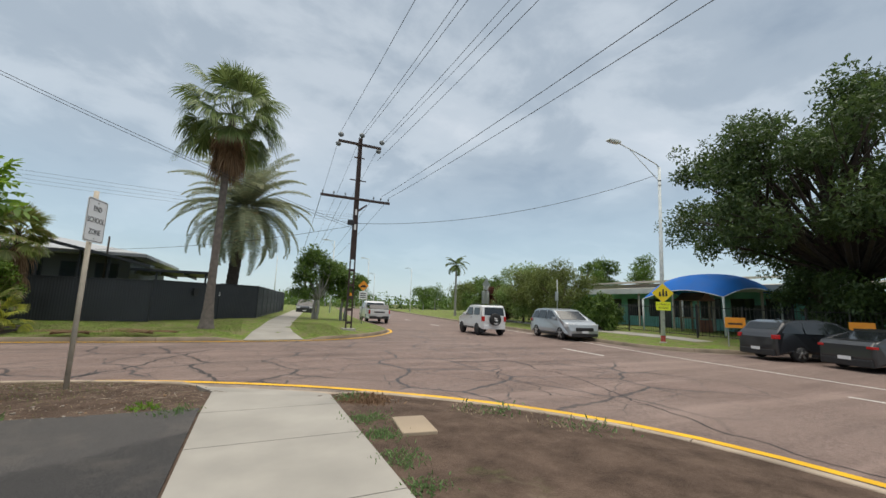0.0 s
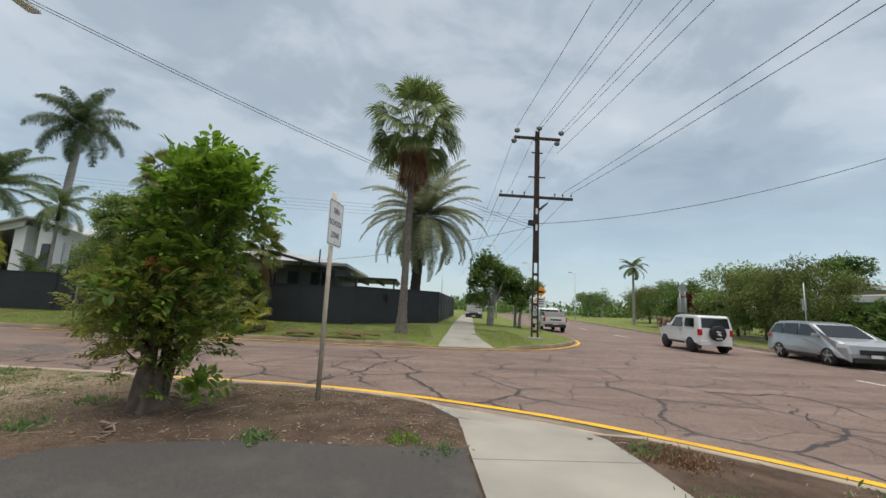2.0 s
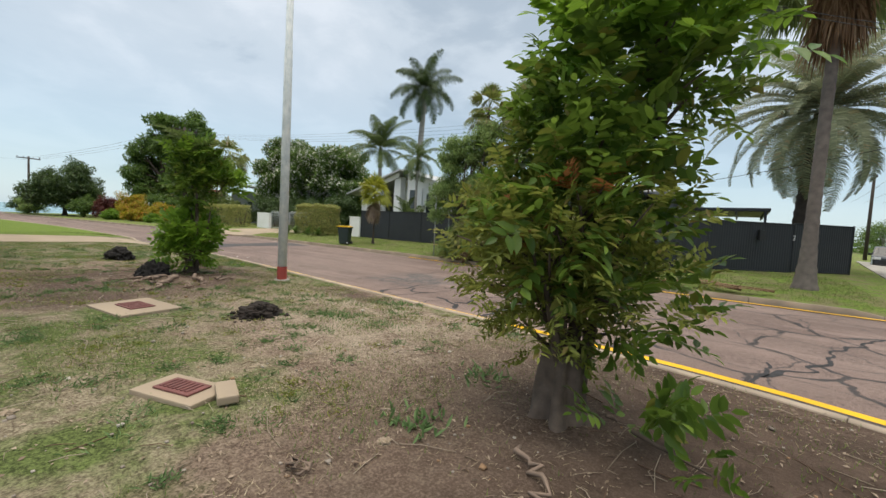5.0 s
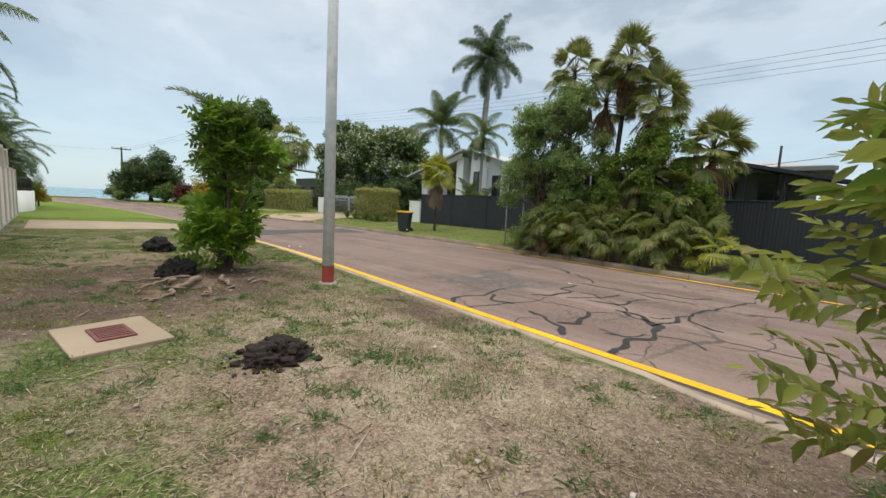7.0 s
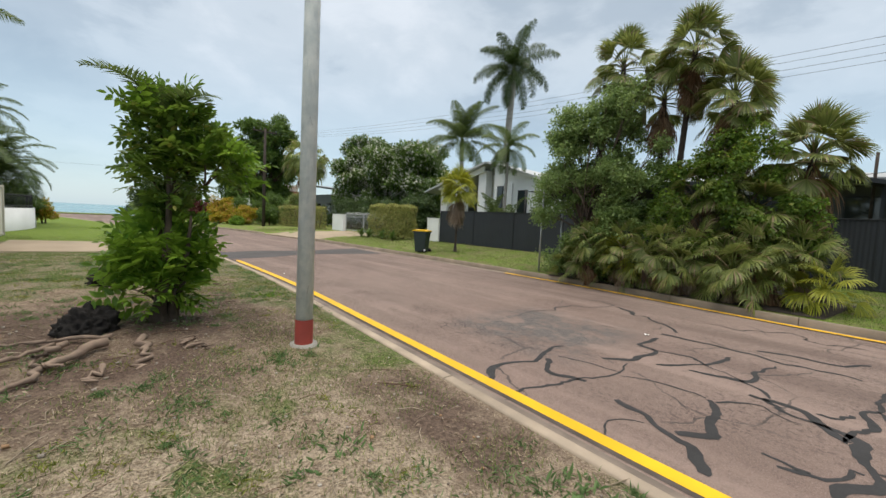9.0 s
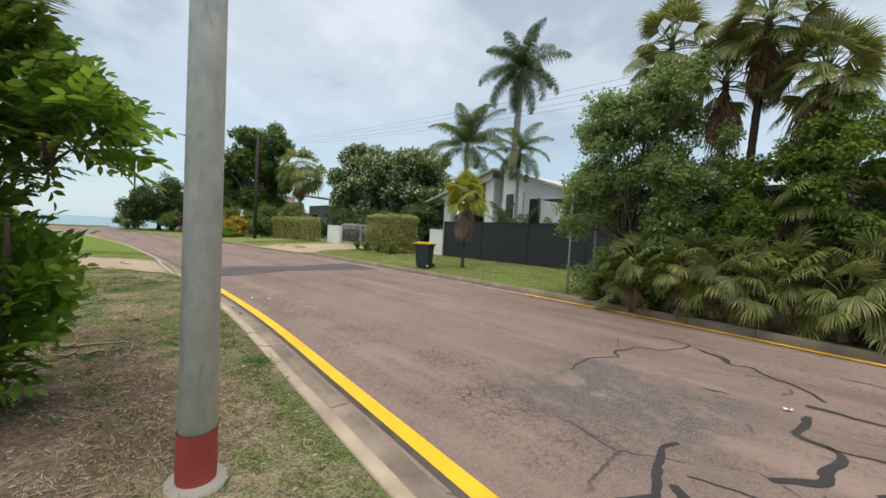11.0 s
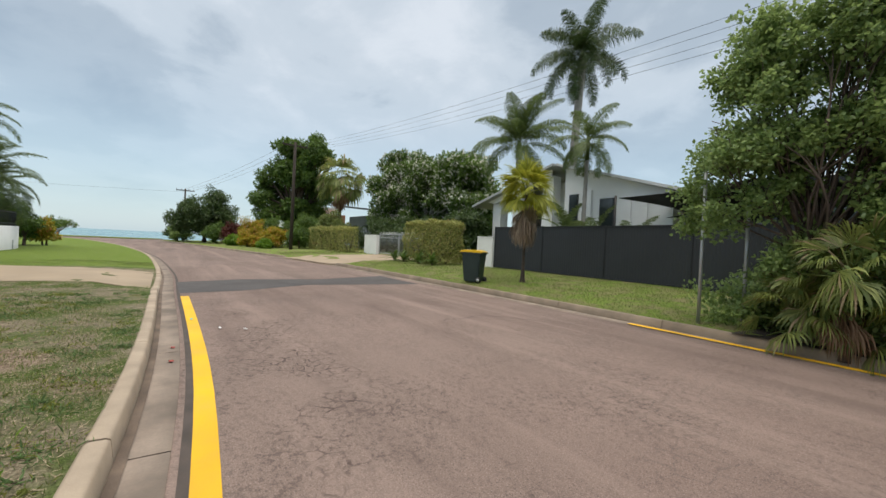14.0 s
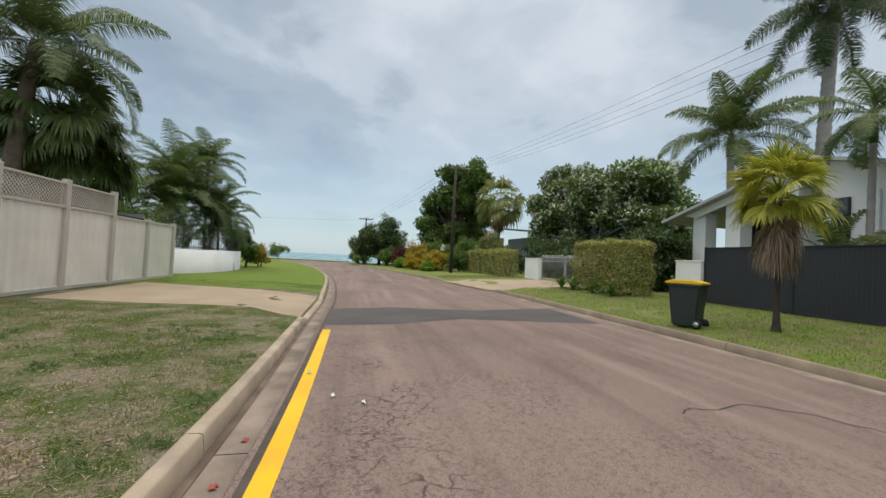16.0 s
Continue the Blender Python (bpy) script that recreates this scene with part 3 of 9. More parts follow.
def prism(poly, axis, a, b, bevel=0.0, bm=None):
    """A polygon of pairs, drawn out along an axis from a to b."""
    bm = bm or bmesh.new()

    def at(p, q, s):
        return {"x": (s, p, q), "y": (p, s, q), "z": (p, q, s)}[axis]

    lo = [bm.verts.new(at(p, q, a)) for p, q in poly]
    hi = [bm.verts.new(at(p, q, b)) for p, q in poly]
    k = len(poly)
    bm.faces.new(lo[::-1]), bm.faces.new(hi)
    edges = []
    for i in range(k):
        f = bm.faces.new((lo[i], lo[(i + 1) % k], hi[(i + 1) % k], hi[i]))
        edges += list(f.edges)
    if bevel:
        bmesh.ops.bevel(bm, geom=list(set(edges)), offset=bevel, segments=2, affect="EDGES", profile=0.6)
    return bm


def tube(points, radii, n=8, cap=True):
    """Vertices and faces of a round bar along points."""
    p = np.asarray(points, float)
    r = np.broadcast_to(np.asarray(radii, float), (len(p),))
    d = np.gradient(p, axis=0)
    d /= np.linalg.norm(d, axis=1)[:, None] + 1e-9
    ref = np.where(np.abs(d[:, 2:3]) > 0.9, np.array([[1.0, 0, 0]]), np.array([[0, 0, 1.0]]))
    if (np.abs(d[:, 2]) > 0.9).any():
        ref = np.tile([[1.0, 0.13, 0.05]], (len(p), 1))
    u = np.cross(d, ref)
    u /= np.linalg.norm(u, axis=1)[:, None] + 1e-9
    w = np.cross(d, u)
    a = np.linspace(0, 2 * np.pi, n, endpoint=False)
    v = p[:, None] + r[:, None, None] * (np.cos(a)[None, :, None] * u[:, None] + np.sin(a)[None, :, None] * w[:, None])
    i = np.arange(n)
    f = [np.stack([k * n + i, k * n + (i + 1) % n, (k + 1) * n + (i + 1) % n, (k + 1) * n + i], 1) for k in range(len(p) - 1)]
    faces = (np.concatenate(f),)
    if cap:
        faces += (i[::-1].reshape(1, n), (i + (len(p) - 1) * n).reshape(1, n))
    return v.reshape(-1, 3), faces


def bar(a, b, r0, r1=None, n=10):
    return Acc().add(*tube([a, b], [r0, r1 if r1 is not None else r0], n))


def smooth_line(pts, step=0.6):
    """A Catmull-Rom curve through points of the plan, resampled."""
    p = np.array(pts, float)
    q = np.vstack([2 * p[0] - p[1], p, 2 * p[-1] - p[-2]])
    out = []
    for i in range(1, len(q) - 2):
        k = max(2, int(np.linalg.norm(q[i + 1] - q[i]) / step))
        t = np.linspace(0, 1, k, endpoint=False)[:, None]
        a, b, c, d = q[i - 1], q[i], q[i + 1], q[i + 2]
        # centripetal-like damping keeps long and short spans from overshooting
        s = np.linalg.norm(c - b)
        m1 = (c - a) / (np.linalg.norm(c - a) + 1e-9) * s
        m2 = (d - b) / (np.linalg.norm(d - b) + 1e-9) * s
        h00, h10, h01, h11 = 2 * t**3 - 3 * t**2 + 1, t**3 - 2 * t**2 + t, -2 * t**3 + 3 * t**2, t**3 - t**2
        out.append(h00 * b + h10 * m1 + h01 * c + h11 * m2)
    return np.vstack([*out, p[-1:]])


def offset_line(line, d):
    """The line moved by d to its right."""
    t = np.gradient(line, axis=0)
    t /= np.linalg.norm(t, axis=1)[:, None]
    return line + d * np.stack([t[:, 1], -t[:, 0]], 1)

# ---- ground, road, kerbs ----
from mathutils.geometry import delaunay_2d_cdt

ROAD_Z = -0.20
KERB_NEAR = smooth_line([(5.2, -40), (5.2, -8), (5.2, 1.0), (4.85, 3.2), (3.65, 5.2), (1.3, 7.25), (-0.9, 8.45), (-2.8, 9.1), (-5, 9.4), (-8, 9.62), (-12, 9.95), (-16, 10.25), (-22, 10.35), (-27, 10.4), (-37, 9.9), (-45, 8.9), (-53, 7.5), (-68, 3.6), (-76, -0.5), (-80, -6), (-81, -40)])
KERB_FAR = offset_line(smooth_line([(-92, 60), (-89, 20), (-86, 13), (-81, 10.6), (-65, 12.9), (-52, 15.0), (-40, 16.9), (-33, 17.9), (-25, 18.15), (-13, 18.0), (-7, 17.4), (2.1, 17.3), (4.85, 18.7), (7.2, 22.1), (7.9, 26), (8.2, 29), (8.7, 34), (11, 50), (15, 75), (20, 105)]), -0.16)
KERB_EAST = offset_line(smooth_line([(33, 105), (25, 65), (20, 39), (18.5, 28.8), (16.4, 16), (16.05, 12.6), (16.6, 11.1), (18.6, 9.7), (21.5, 8.9), (22.0, 6), (22.0, -8), (22.0, -40)]), -0.16)
RAMPS = {"near": [(0.45, 7.8, 1.3), (-24.3, 10.4, 1.9)], "far": [(1.0, 17.3, 1.4), (-35.0, 17.6, 3.2)], "east": []}


def kerb_height(side, x, y):
    h = np.full(np.shape(x), 0.15)
    if side == "near":
        h = np.where(np.asarray(x) > -6, 0.09, h)
    for rx, ry, r in RAMPS[side]:
        d = np.hypot(np.asarray(x) - rx, np.asarray(y) - ry)
        h = np.minimum(h, 0.02 + 0.12 * np.clip((d - r) / 0.5, 0, 1))
    return h


def vnoise(x, y, s, seed=0.0):
    return np.array([noise.noise((a * s + seed, b * s - seed, seed)) for a, b in zip(np.ravel(x), np.ravel(y))]).reshape(np.shape(x))


def ground_z(side, x, y, rough=0.02):
    """The height of the verge: kerb top at the edge, rising a little towards the lots."""
    x, y = np.atleast_1d(np.asarray(x, float)), np.atleast_1d(np.asarray(y, float))
    line = {"near": KERB_NEAR, "far": KERB_FAR, "east": KERB_EAST}[side]
    d2 = (x[:, None] - line[None, :, 0]) ** 2 + (y[:, None] - line[None, :, 1]) ** 2
    i = d2.argmin(1)
    d = np.sqrt(d2[np.arange(len(x)), i])
    edge = ROAD_Z + kerb_height(side, line[i, 0], line[i, 1])
    inner = {"near": 0.0, "far": 0.05, "east": 0.0}[side] + (np.clip((d - 1) / 6.0, 0, 1) * 0.25 if side != "near" else 0)
    t = np.clip(d / 1.4, 0, 1)
    t = t * t * (3 - 2 * t)
    if side == "near":
        # the earth lies flat beside the footpath and the two driveways
        rough = rough * np.clip((-5.2 - x) / 0.6, 0, 1) * np.clip(np.maximum(x + 22.2, -28.4 - x) / 0.4, 0, 1) + rough * 0.5 * np.clip((y - 6.4) / 0.5, 0, 1) * np.clip((-0.8 - x) / 0.4, 0, 1) * (x > -5.8)
    return edge * (1 - t) + inner * t + rough * t * vnoise(x, y, 0.9, 3.0) + rough * 0.5 * t * vnoise(x, y, 3.1, 8.0)


def gz(side, x, y):
    return float(ground_z(side, [x], [y])[0])


def sheet(poly, inner, zfun, lift=0.0, skirt=0.0):
    """A triangulated sheet inside a polygon of the plan, with its heights from zfun."""
    k = len(poly)
    pts = [Vector((float(a), float(b))) for a, b in poly] + [Vector((float(a), float(b))) for a, b in inner]
    v, _, f, *_ = delaunay_2d_cdt(pts, [], [list(range(k))], 1, 1e-4)
    xy = np.array([tuple(p) for p in v])
    z = np.asarray(zfun(xy[:, 0], xy[:, 1])) + lift
    acc = Acc().add(np.column_stack([xy, z]), np.array([list(t) for t in f if len(t) == 3]))
    if skirt:
        p = np.array(poly, float)
        zz = np.asarray(zfun(p[:, 0], p[:, 1])) + lift
        i = np.arange(k)
        acc.add(np.vstack([np.column_stack([p, zz]), np.column_stack([p, zz - skirt])]), np.stack([i, (i + 1) % k, (i + 1) % k + k, i + k], 1))
    return acc


def grid_pts(x0, x1, y0, y1, step, rng):
    gx, gy = np.meshgrid(np.arange(x0, x1, step), np.arange(y0, y1, step))
    p = np.column_stack([gx.ravel(), gy.ravel()])
    return p + rng.uniform(-0.3, 0.3, p.shape) * step


rng = np.random.default_rng(5)
acc = Acc()
gxs = np.array([-96.0, -92, -60, 60, 300, 900, 2500])
gys = np.array([-2500.0, -900, -300, -60, 60, 300, 900, 2500])
gx, gy = np.meshgrid(gxs, gys)
gzv = np.where(gx < -95, -2.5, -0.42)
iy, ix = np.meshgrid(np.arange(len(gys) - 1), np.arange(len(gxs) - 1), indexing="ij")
w = len(gxs)
acc.add(np.column_stack([gx.ravel(), gy.ravel(), gzv.ravel()]), np.stack([iy * w + ix, iy * w + ix + 1, (iy + 1) * w + ix + 1, (iy + 1) * w + ix], -1).reshape(-1, 4))
tagged(part("ground", acc, M["ground"]), "flat grassland reaching the horizon", "ground", kind="structure")
acc = Acc().add([(-3000, -2600, -2.0), (-95.5, -2600, -2.0), (-95.5, 2600, -2.0), (-3000, 2600, -2.0)], [(0, 1, 2, 3)])
tagged(part("water", acc, M["sea"]), "calm pale blue-green sea under cloud", "sea", kind="structure")

acc = Acc().add([(-94, -45, ROAD_Z), (40, -45, ROAD_Z), (40, 112, ROAD_Z), (-94, 112, ROAD_Z)], [(0, 1, 2, 3)])
tagged(part("road", acc, M["asphalt"]), "reddish worn asphalt road with sealed cracks", "road", kind="structure")


def kerb_run(name, line, side, label, material):
    """A cast kerb with its gutter, in lengths with open joints."""
    root = thing(name, 0, 0, 0, label, "kerb")
    root["kind"] = "structure"
    seg = np.concatenate([[0], np.cumsum(np.linalg.norm(np.diff(line, axis=0), axis=1))])
    total = seg[-1]
    cuts = np.arange(0, total, 2.4)
    for a, b in zip(cuts, np.append(cuts[1:], total)):
        mid = np.array([np.interp((a + b) / 2, seg, line[:, i]) for i in (0, 1)])
        if np.hypot(mid[0] + 6, mid[1] - 10) > 75:
            continue
        s = np.linspace(a + 0.006, b - 0.006, 6)
        p = np.stack([np.interp(s, seg, line[:, i]) for i in (0, 1)], 1)
        q = np.stack([np.interp(s + 0.05, seg, line[:, i]) for i in (0, 1)], 1)
        d = (q - p) / (np.linalg.norm(q - p, axis=1)[:, None] + 1e-9)
        if s[-1] + 0.05 > total:
            d[-1] = d[-2]
        nrm = np.stack([d[:, 1], -d[:, 0]], 1)
        h = kerb_height(side, p[:, 0], p[:, 1]) + 0.006 + rng.uniform(-0.004, 0.004)
        rows = []
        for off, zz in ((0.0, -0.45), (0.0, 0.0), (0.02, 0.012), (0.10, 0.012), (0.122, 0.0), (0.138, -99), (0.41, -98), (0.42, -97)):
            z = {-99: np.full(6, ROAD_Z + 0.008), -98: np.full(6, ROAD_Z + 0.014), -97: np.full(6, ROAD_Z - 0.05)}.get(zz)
            if z is None:
                z = ROAD_Z + h + zz if zz > -0.3 else np.full(6, ROAD_Z - 0.2)
            rows.append(np.column_stack([p + nrm * off, z]))
        v = np.concatenate(rows)
        f = np.array([(r * 6 + i, r * 6 + i + 1, (r + 1) * 6 + i + 1, (r + 1) * 6 + i) for r in range(7) for i in range(5)])
        acc = Acc().add(v[:36], f[:25])
        acc.add(v[0:36:6], [tuple(range(6))]).add(v[5:36:6], [tuple(range(5, -1, -1))])
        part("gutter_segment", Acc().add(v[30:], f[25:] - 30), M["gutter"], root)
        part("kerb_segment", acc, material, root)


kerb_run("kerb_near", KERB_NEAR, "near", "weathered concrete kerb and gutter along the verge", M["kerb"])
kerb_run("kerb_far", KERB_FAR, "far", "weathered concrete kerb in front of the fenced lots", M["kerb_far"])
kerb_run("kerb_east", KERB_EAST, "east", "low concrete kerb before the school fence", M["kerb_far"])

near_poly = np.vstack([KERB_NEAR, [(-100, -45), (5.2, -45)][:2]])
inner = np.vstack([grid_pts(-27, 6, 2, 10.6, 0.28, rng), grid_pts(-80, 5, -44, 2, 4.0, rng), grid_pts(-66, -27, 2, 10, 1.2, rng)])
tagged(part("verge_near", sheet(near_poly, inner, lambda x, y: ground_z("near", x, y, 0.035)), M["verge_near"], smooth=True), "dry patchy verge of thin turf and bare soil", "verge", kind="structure")
far_poly = np.vstack([KERB_FAR, [(20, 112), (-94, 112), (-94, 60)]])
inner = np.vstack([grid_pts(-45, 9, 17, 27, 0.7, rng), grid_pts(-90, 14, 27, 110, 5.0, rng)])
tagged(part("verge_far", sheet(far_poly, inner, lambda x, y: ground_z("far", x, y, 0.03)), M["verge_far"], smooth=True), "green mown grass verge before the fences", "verge", kind="structure")
east_poly = np.vstack([KERB_EAST, [(60, -45), (60, 112)]])
inner = np.vstack([grid_pts(16, 30, 0, 40, 1.5, rng)])
tagged(part("verge_east", sheet(east_poly, inner, lambda x, y: ground_z("east", x, y, 0.03)), M["verge_far"], smooth=True), "grass strip in front of the school fence", "verge", kind="structure")


strip = np.array([(-94, -44), (-87.5, -44), (-87.5, 8.5), (-94, 11)])
tagged(part("foreshore", sheet(strip, np.zeros((0, 2)), lambda x, y: np.full(len(x), -0.08), 0.0, 0.2), M["verge_far"]), "green grass strip above the shore", "grass", kind="structure")


def paving(name, poly, side, material, label, lift=0.014, step=0.6, category="footpath"):
    p = np.array(poly, float)
    q = []
    for a, b in zip(p, np.roll(p, -1, 0)):
        k = max(1, int(np.linalg.norm(b - a) / step))
        q += [a + (b - a) * i / k for i in range(k)]
    inner = grid_pts(p[:, 0].min(), p[:, 0].max(), p[:, 1].min(), p[:, 1].max(), step, rng)
    ob = part(name, sheet(np.array(q), inner, lambda x, y: ground_z(side, x, y, 0.0), lift, 0.14), material)
    return tagged(ob, label, category, kind="structure")


# near footpath, in cast bays with joints between
root = thing("footpath_near", 0, 0, 0, "pale concrete footpath cast in bays with ramp", "footpath")
root["kind"] = "structure"
bays = [(-9.0, -7.5), (-7.5, -6.0), (-6.0, -4.5), (-4.5, -3.0), (-3.0, -1.5), (-1.5, 0.0), (0.0, 1.5), (1.5, 3.0), (3.0, 4.45), (4.45, 5.75)]
for a, b in bays:
    a2, b2 = a + 0.006, b - 0.006
    xl, xr = -0.44, 1.2
    q = np.array([(xl, a2), (xr, a2), (xr, b2), (xl, b2)])
    part("concrete_bay", sheet(q, grid_pts(xl, xr, a2, b2, 0.4, rng), lambda x, y: ground_z("near", x, y, 0.0), 0.02, 0.12), M["concrete"], root)
q = np.array([(-0.44, 5.756), (1.2, 5.756), (1.26, 6.6), (1.3, 7.22), (0.45, 7.70), (-0.6, 8.25), (-0.72, 8.1), (-0.42, 7.2)])
part("ramp", sheet(q, grid_pts(-0.8, 1.4, 5.8, 8.3, 0.3, rng), lambda x, y: ground_z("near", x, y, 0.0), 0.02, 0.12), M["concrete"], root)

paving("driveway_tarmac", [(-0.47, 6.05), (-1.4, 6.05), (-2.6, 6.1), (-3.6, 5.95), (-4.15, 5.75), (-4.5, 5.1), (-4.7, 4.3), (-5.4, 2.0), (-6.0, -6), (-0.47, -6)], "near", M["drive_asphalt"], "dark patched asphalt driveway beside the footpath", 0.012, 0.5, "driveway")
paving("driveway_sandy", [(-22.4, 10.32), (-22.9, 9.3), (-23.0, 7.2), (-23.4, 5.0), (-28.0, 5.0), (-27.2, 7.4), (-26.5, 9.3), (-26.6, 10.36)], "near", M["drive_sand"], "sandy worn concrete driveway crossing the verge", 0.012, 0.6, "driveway")
root = thing("footpath_far", 0, 0, 0, "narrow concrete footpath running beside the dark fence", "footpath")
root["kind"] = "structure"
fp = [(-0.15, 17.18, 2.05, 17.18), (0.15, 18.6, 1.75, 18.6), (0.45, 20.3, 1.75, 20.3)] + [(0.45 + 0.135 * (y - 20.3), y, 1.75 + 0.135 * (y - 20.3), y) for y in (22.5, 25, 28, 31, 34, 38, 42, 47, 52)]
for (x0, y0, x1, _), (x2, y2, x3, _) in zip(fp, fp[1:]):
    q = np.array([(x0, y0 + 0.006), (x1, y0 + 0.006), (x3, y2 - 0.006), (x2, y2 - 0.006)])
    part("concrete_bay", sheet(q, grid_pts(min(x0, x2), max(x1, x3), y0, y2, 0.5, rng), lambda x, y: ground_z("far", x, y, 0.0), 0.02, 0.12), M["concrete"], root)
paving("driveway_gate", [(-31.8, 17.75), (-38.2, 17.0), (-37.6, 19.5), (-37.2, 23.6), (-31.6, 23.6), (-31.4, 19.5)], "far", M["drive_sand"], "pale concrete driveway up to the steel gate", 0.014, 0.8, "driveway")
paving("footpath_school", [(19.5, 12.2), (20.9, 12.2), (21.6, 20), (23.3, 30), (25, 40), (23.6, 40), (21.9, 30), (20.2, 20)], "east", M["concrete"], "concrete footpath along the school fence", 0.016, 1.5)


def flat_strip(name, line, a, b, material, label, lift=0.005, category="road marking"):
    """A painted strip on the road between two offsets of a line."""
    l, r = offset_line(line, a), offset_line(line, b)
    k = len(line)
    z = np.full(k, ROAD_Z + lift)
    i = np.arange(k - 1)
    acc = Acc().add(np.vstack([np.column_stack([l, z]), np.column_stack([r, z])]), np.stack([i, i + k, i + k + 1, i + 1], 1))
    return tagged(part(name, acc, material), label, category, kind="structure")


def stretch(line, x0, x1, y0=-99, y1=99):
    m = (line[:, 0] >= x0) & (line[:, 0] <= x1) & (line[:, 1] >= y0) & (line[:, 1] <= y1)
    return line[m]


flat_strip("yellow_line_near", stretch(KERB_NEAR, -21.6, 9, -12), 0.52, 0.67, M["yellow"], "worn yellow no-stopping line beside the kerb")
flat_strip("asphalt_edge", stretch(KERB_NEAR, -60, 9, -12), 0.46, 0.522, M["edge"], "dark crumbled asphalt edge beside the gutter", 0.003, "road edge")
flat_strip("gutter_silt", stretch(KERB_NEAR, -40, 9, -12), 0.142, 0.20, M["silt"], "brown silt and leaf dust along the gutter", 0.019, "silt")
flat_strip("yellow_line_far", stretch(KERB_FAR, -15.5, 9, 10, 28.6), 0.28, 0.42, M["yellow"], "yellow no-stopping line along the far kerb", 0.022)
for i, y in enumerate(range(-10, 50, 9)):
    c = np.array([(11.35 + 0.11 * max(0, yy - 8), yy) for yy in (y + 2.6, y + 3.8, y + 5.0)])
    flat_strip("centre_dash", c, -0.06, 0.06, M["white_line"], "white broken centre line dash")
flat_strip("edge_line", smooth_line([(13.3, -20), (13.4, 2), (14.1, 9), (15.4, 15.5), (17.6, 28)]), -0.05, 0.05, M["white_line"], "worn white parking edge line")
acc = sheet(np.array([(-21.9, 10.86), (-24.3, 10.88), (-24.9, 12.6), (-24.6, 14.8), (-25.6, 17.7), (-22.6, 17.6), (-23.0, 14.0), (-22.1, 12.2)]), np.zeros((0, 2)), lambda x, y: np.full(len(x), ROAD_Z + 0.004))
tagged(part("road_patch", acc, M["patch"]), "dark resealed asphalt strip across the street", "road patch", kind="structure")

def crack_seal(pts, w):
    """A poured bitumen seal of uneven width along a crack of the road."""
    ln = smooth_line(pts, 0.07)
    s0 = rng.uniform(0, 50)
    ln = ln + rng.normal(size=ln.shape) * 0.008 + np.column_stack([vnoise(ln[:, 0], ln[:, 1], 3.0, s0), vnoise(ln[:, 0], ln[:, 1], 3.0, s0 + 9)]) * 0.14
    i = np.arange(len(ln))
    wob = w * 0.62 * (1 + 0.9 * vnoise(ln[:, 0], ln[:, 1], 1.7, s0 + 3) + rng.uniform(-0.2, 0.2, len(ln))) * np.minimum(1, np.minimum(i, i[::-1]) / 4 + 0.7)
    tangent = np.gradient(ln, axis=0)
    tangent = tangent / np.linalg.norm(tangent, axis=1)[:, None]
    across = np.column_stack([-tangent[:, 1], tangent[:, 0]]) * wob[:, None]
    k = len(ln)
    i = np.arange(k - 1)
    z = np.full(k, ROAD_Z + 0.003)
    acc = Acc().add(np.vstack([np.column_stack([ln + across, z]), np.column_stack([ln - across, z])]), np.stack([i, i + k, i + k + 1, i + 1], 1))
    tagged(part("crack_seal", acc, M["seal"]), "dark bitumen sealed crack", "crack seal", kind="structure")


crack_seal([(-17.1, 14.6), (-17.15, 15.1), (-17.16, 15.5), (-17.0, 15.95), (-16.7, 16.2), (-16.4, 16.35), (-15.9, 16.8)], 0.014)
crack_seal([(-11.19, 13.16), (-11.28, 13.7), (-11.15, 14.2), (-11.2, 14.72), (-10.95, 15.2), (-10.7, 15.6), (-10.7, 15.91), (-10.95, 16.1), (-11.3, 16.0)], 0.024)
crack_seal([(-11.2, 14.72), (-11.4, 15.0), (-11.52, 15.3)], 0.012)
crack_seal([(-10.6, 15.8), (-10.2, 15.6), (-9.95, 15.3), (-9.74, 15.35), (-9.3, 15.0), (-9.0, 14.6)], 0.05)
crack_seal([(-10.0, 13.9), (-9.8, 14.0), (-9.65, 13.95)], 0.05)
crack_seal([(-9.3, 10.4), (-9.1, 10.4), (-9.1, 10.7), (-9.0, 11.1), (-8.8, 11.5), (-8.8, 11.8), (-8.8, 12.2)], 0.022)
crack_seal([(-9.5, 10.5), (-9.7, 10.9), (-9.6, 11.3), (-9.7, 11.8), (-9.7, 12.2)], 0.05)
crack_seal([(-9.5, 11.6), (-9.2, 11.2), (-9.0, 11.1), (-8.8, 11.2)], 0.06)
crack_seal([(-9.5, 11.8), (-9.2, 11.8), (-8.9, 11.9), (-8.7, 11.9)], 0.016)
crack_seal([(-9.0, 12.2), (-8.9, 12.5), (-8.8, 13.0), (-9.0, 13.3), (-9.1, 13.9)], 0.06)
crack_seal([(-8.6, 12.6), (-8.4, 12.7), (-8.2, 13.2), (-8.0, 13.8)], 0.05)
crack_seal([(-9.1, 14.3), (-8.7, 14.2), (-8.2, 14.2), (-7.7, 14.2), (-7.4, 14.2), (-7.1, 14.2), (-6.8, 14.2)], 0.055)
crack_seal([(-7.9, 14.6), (-7.6, 14.7), (-7.2, 14.7), (-6.8, 15.2)], 0.06)
crack_seal([(-8.7, 11.8), (-8.5, 11.9), (-8.2, 11.9), (-8.0, 11.9), (-7.8, 11.9)], 0.016)
crack_seal([(-7.8, 11.9), (-7.7, 11.6), (-7.6, 11.4), (-7.6, 11.0), (-7.8, 10.8)], 0.06)
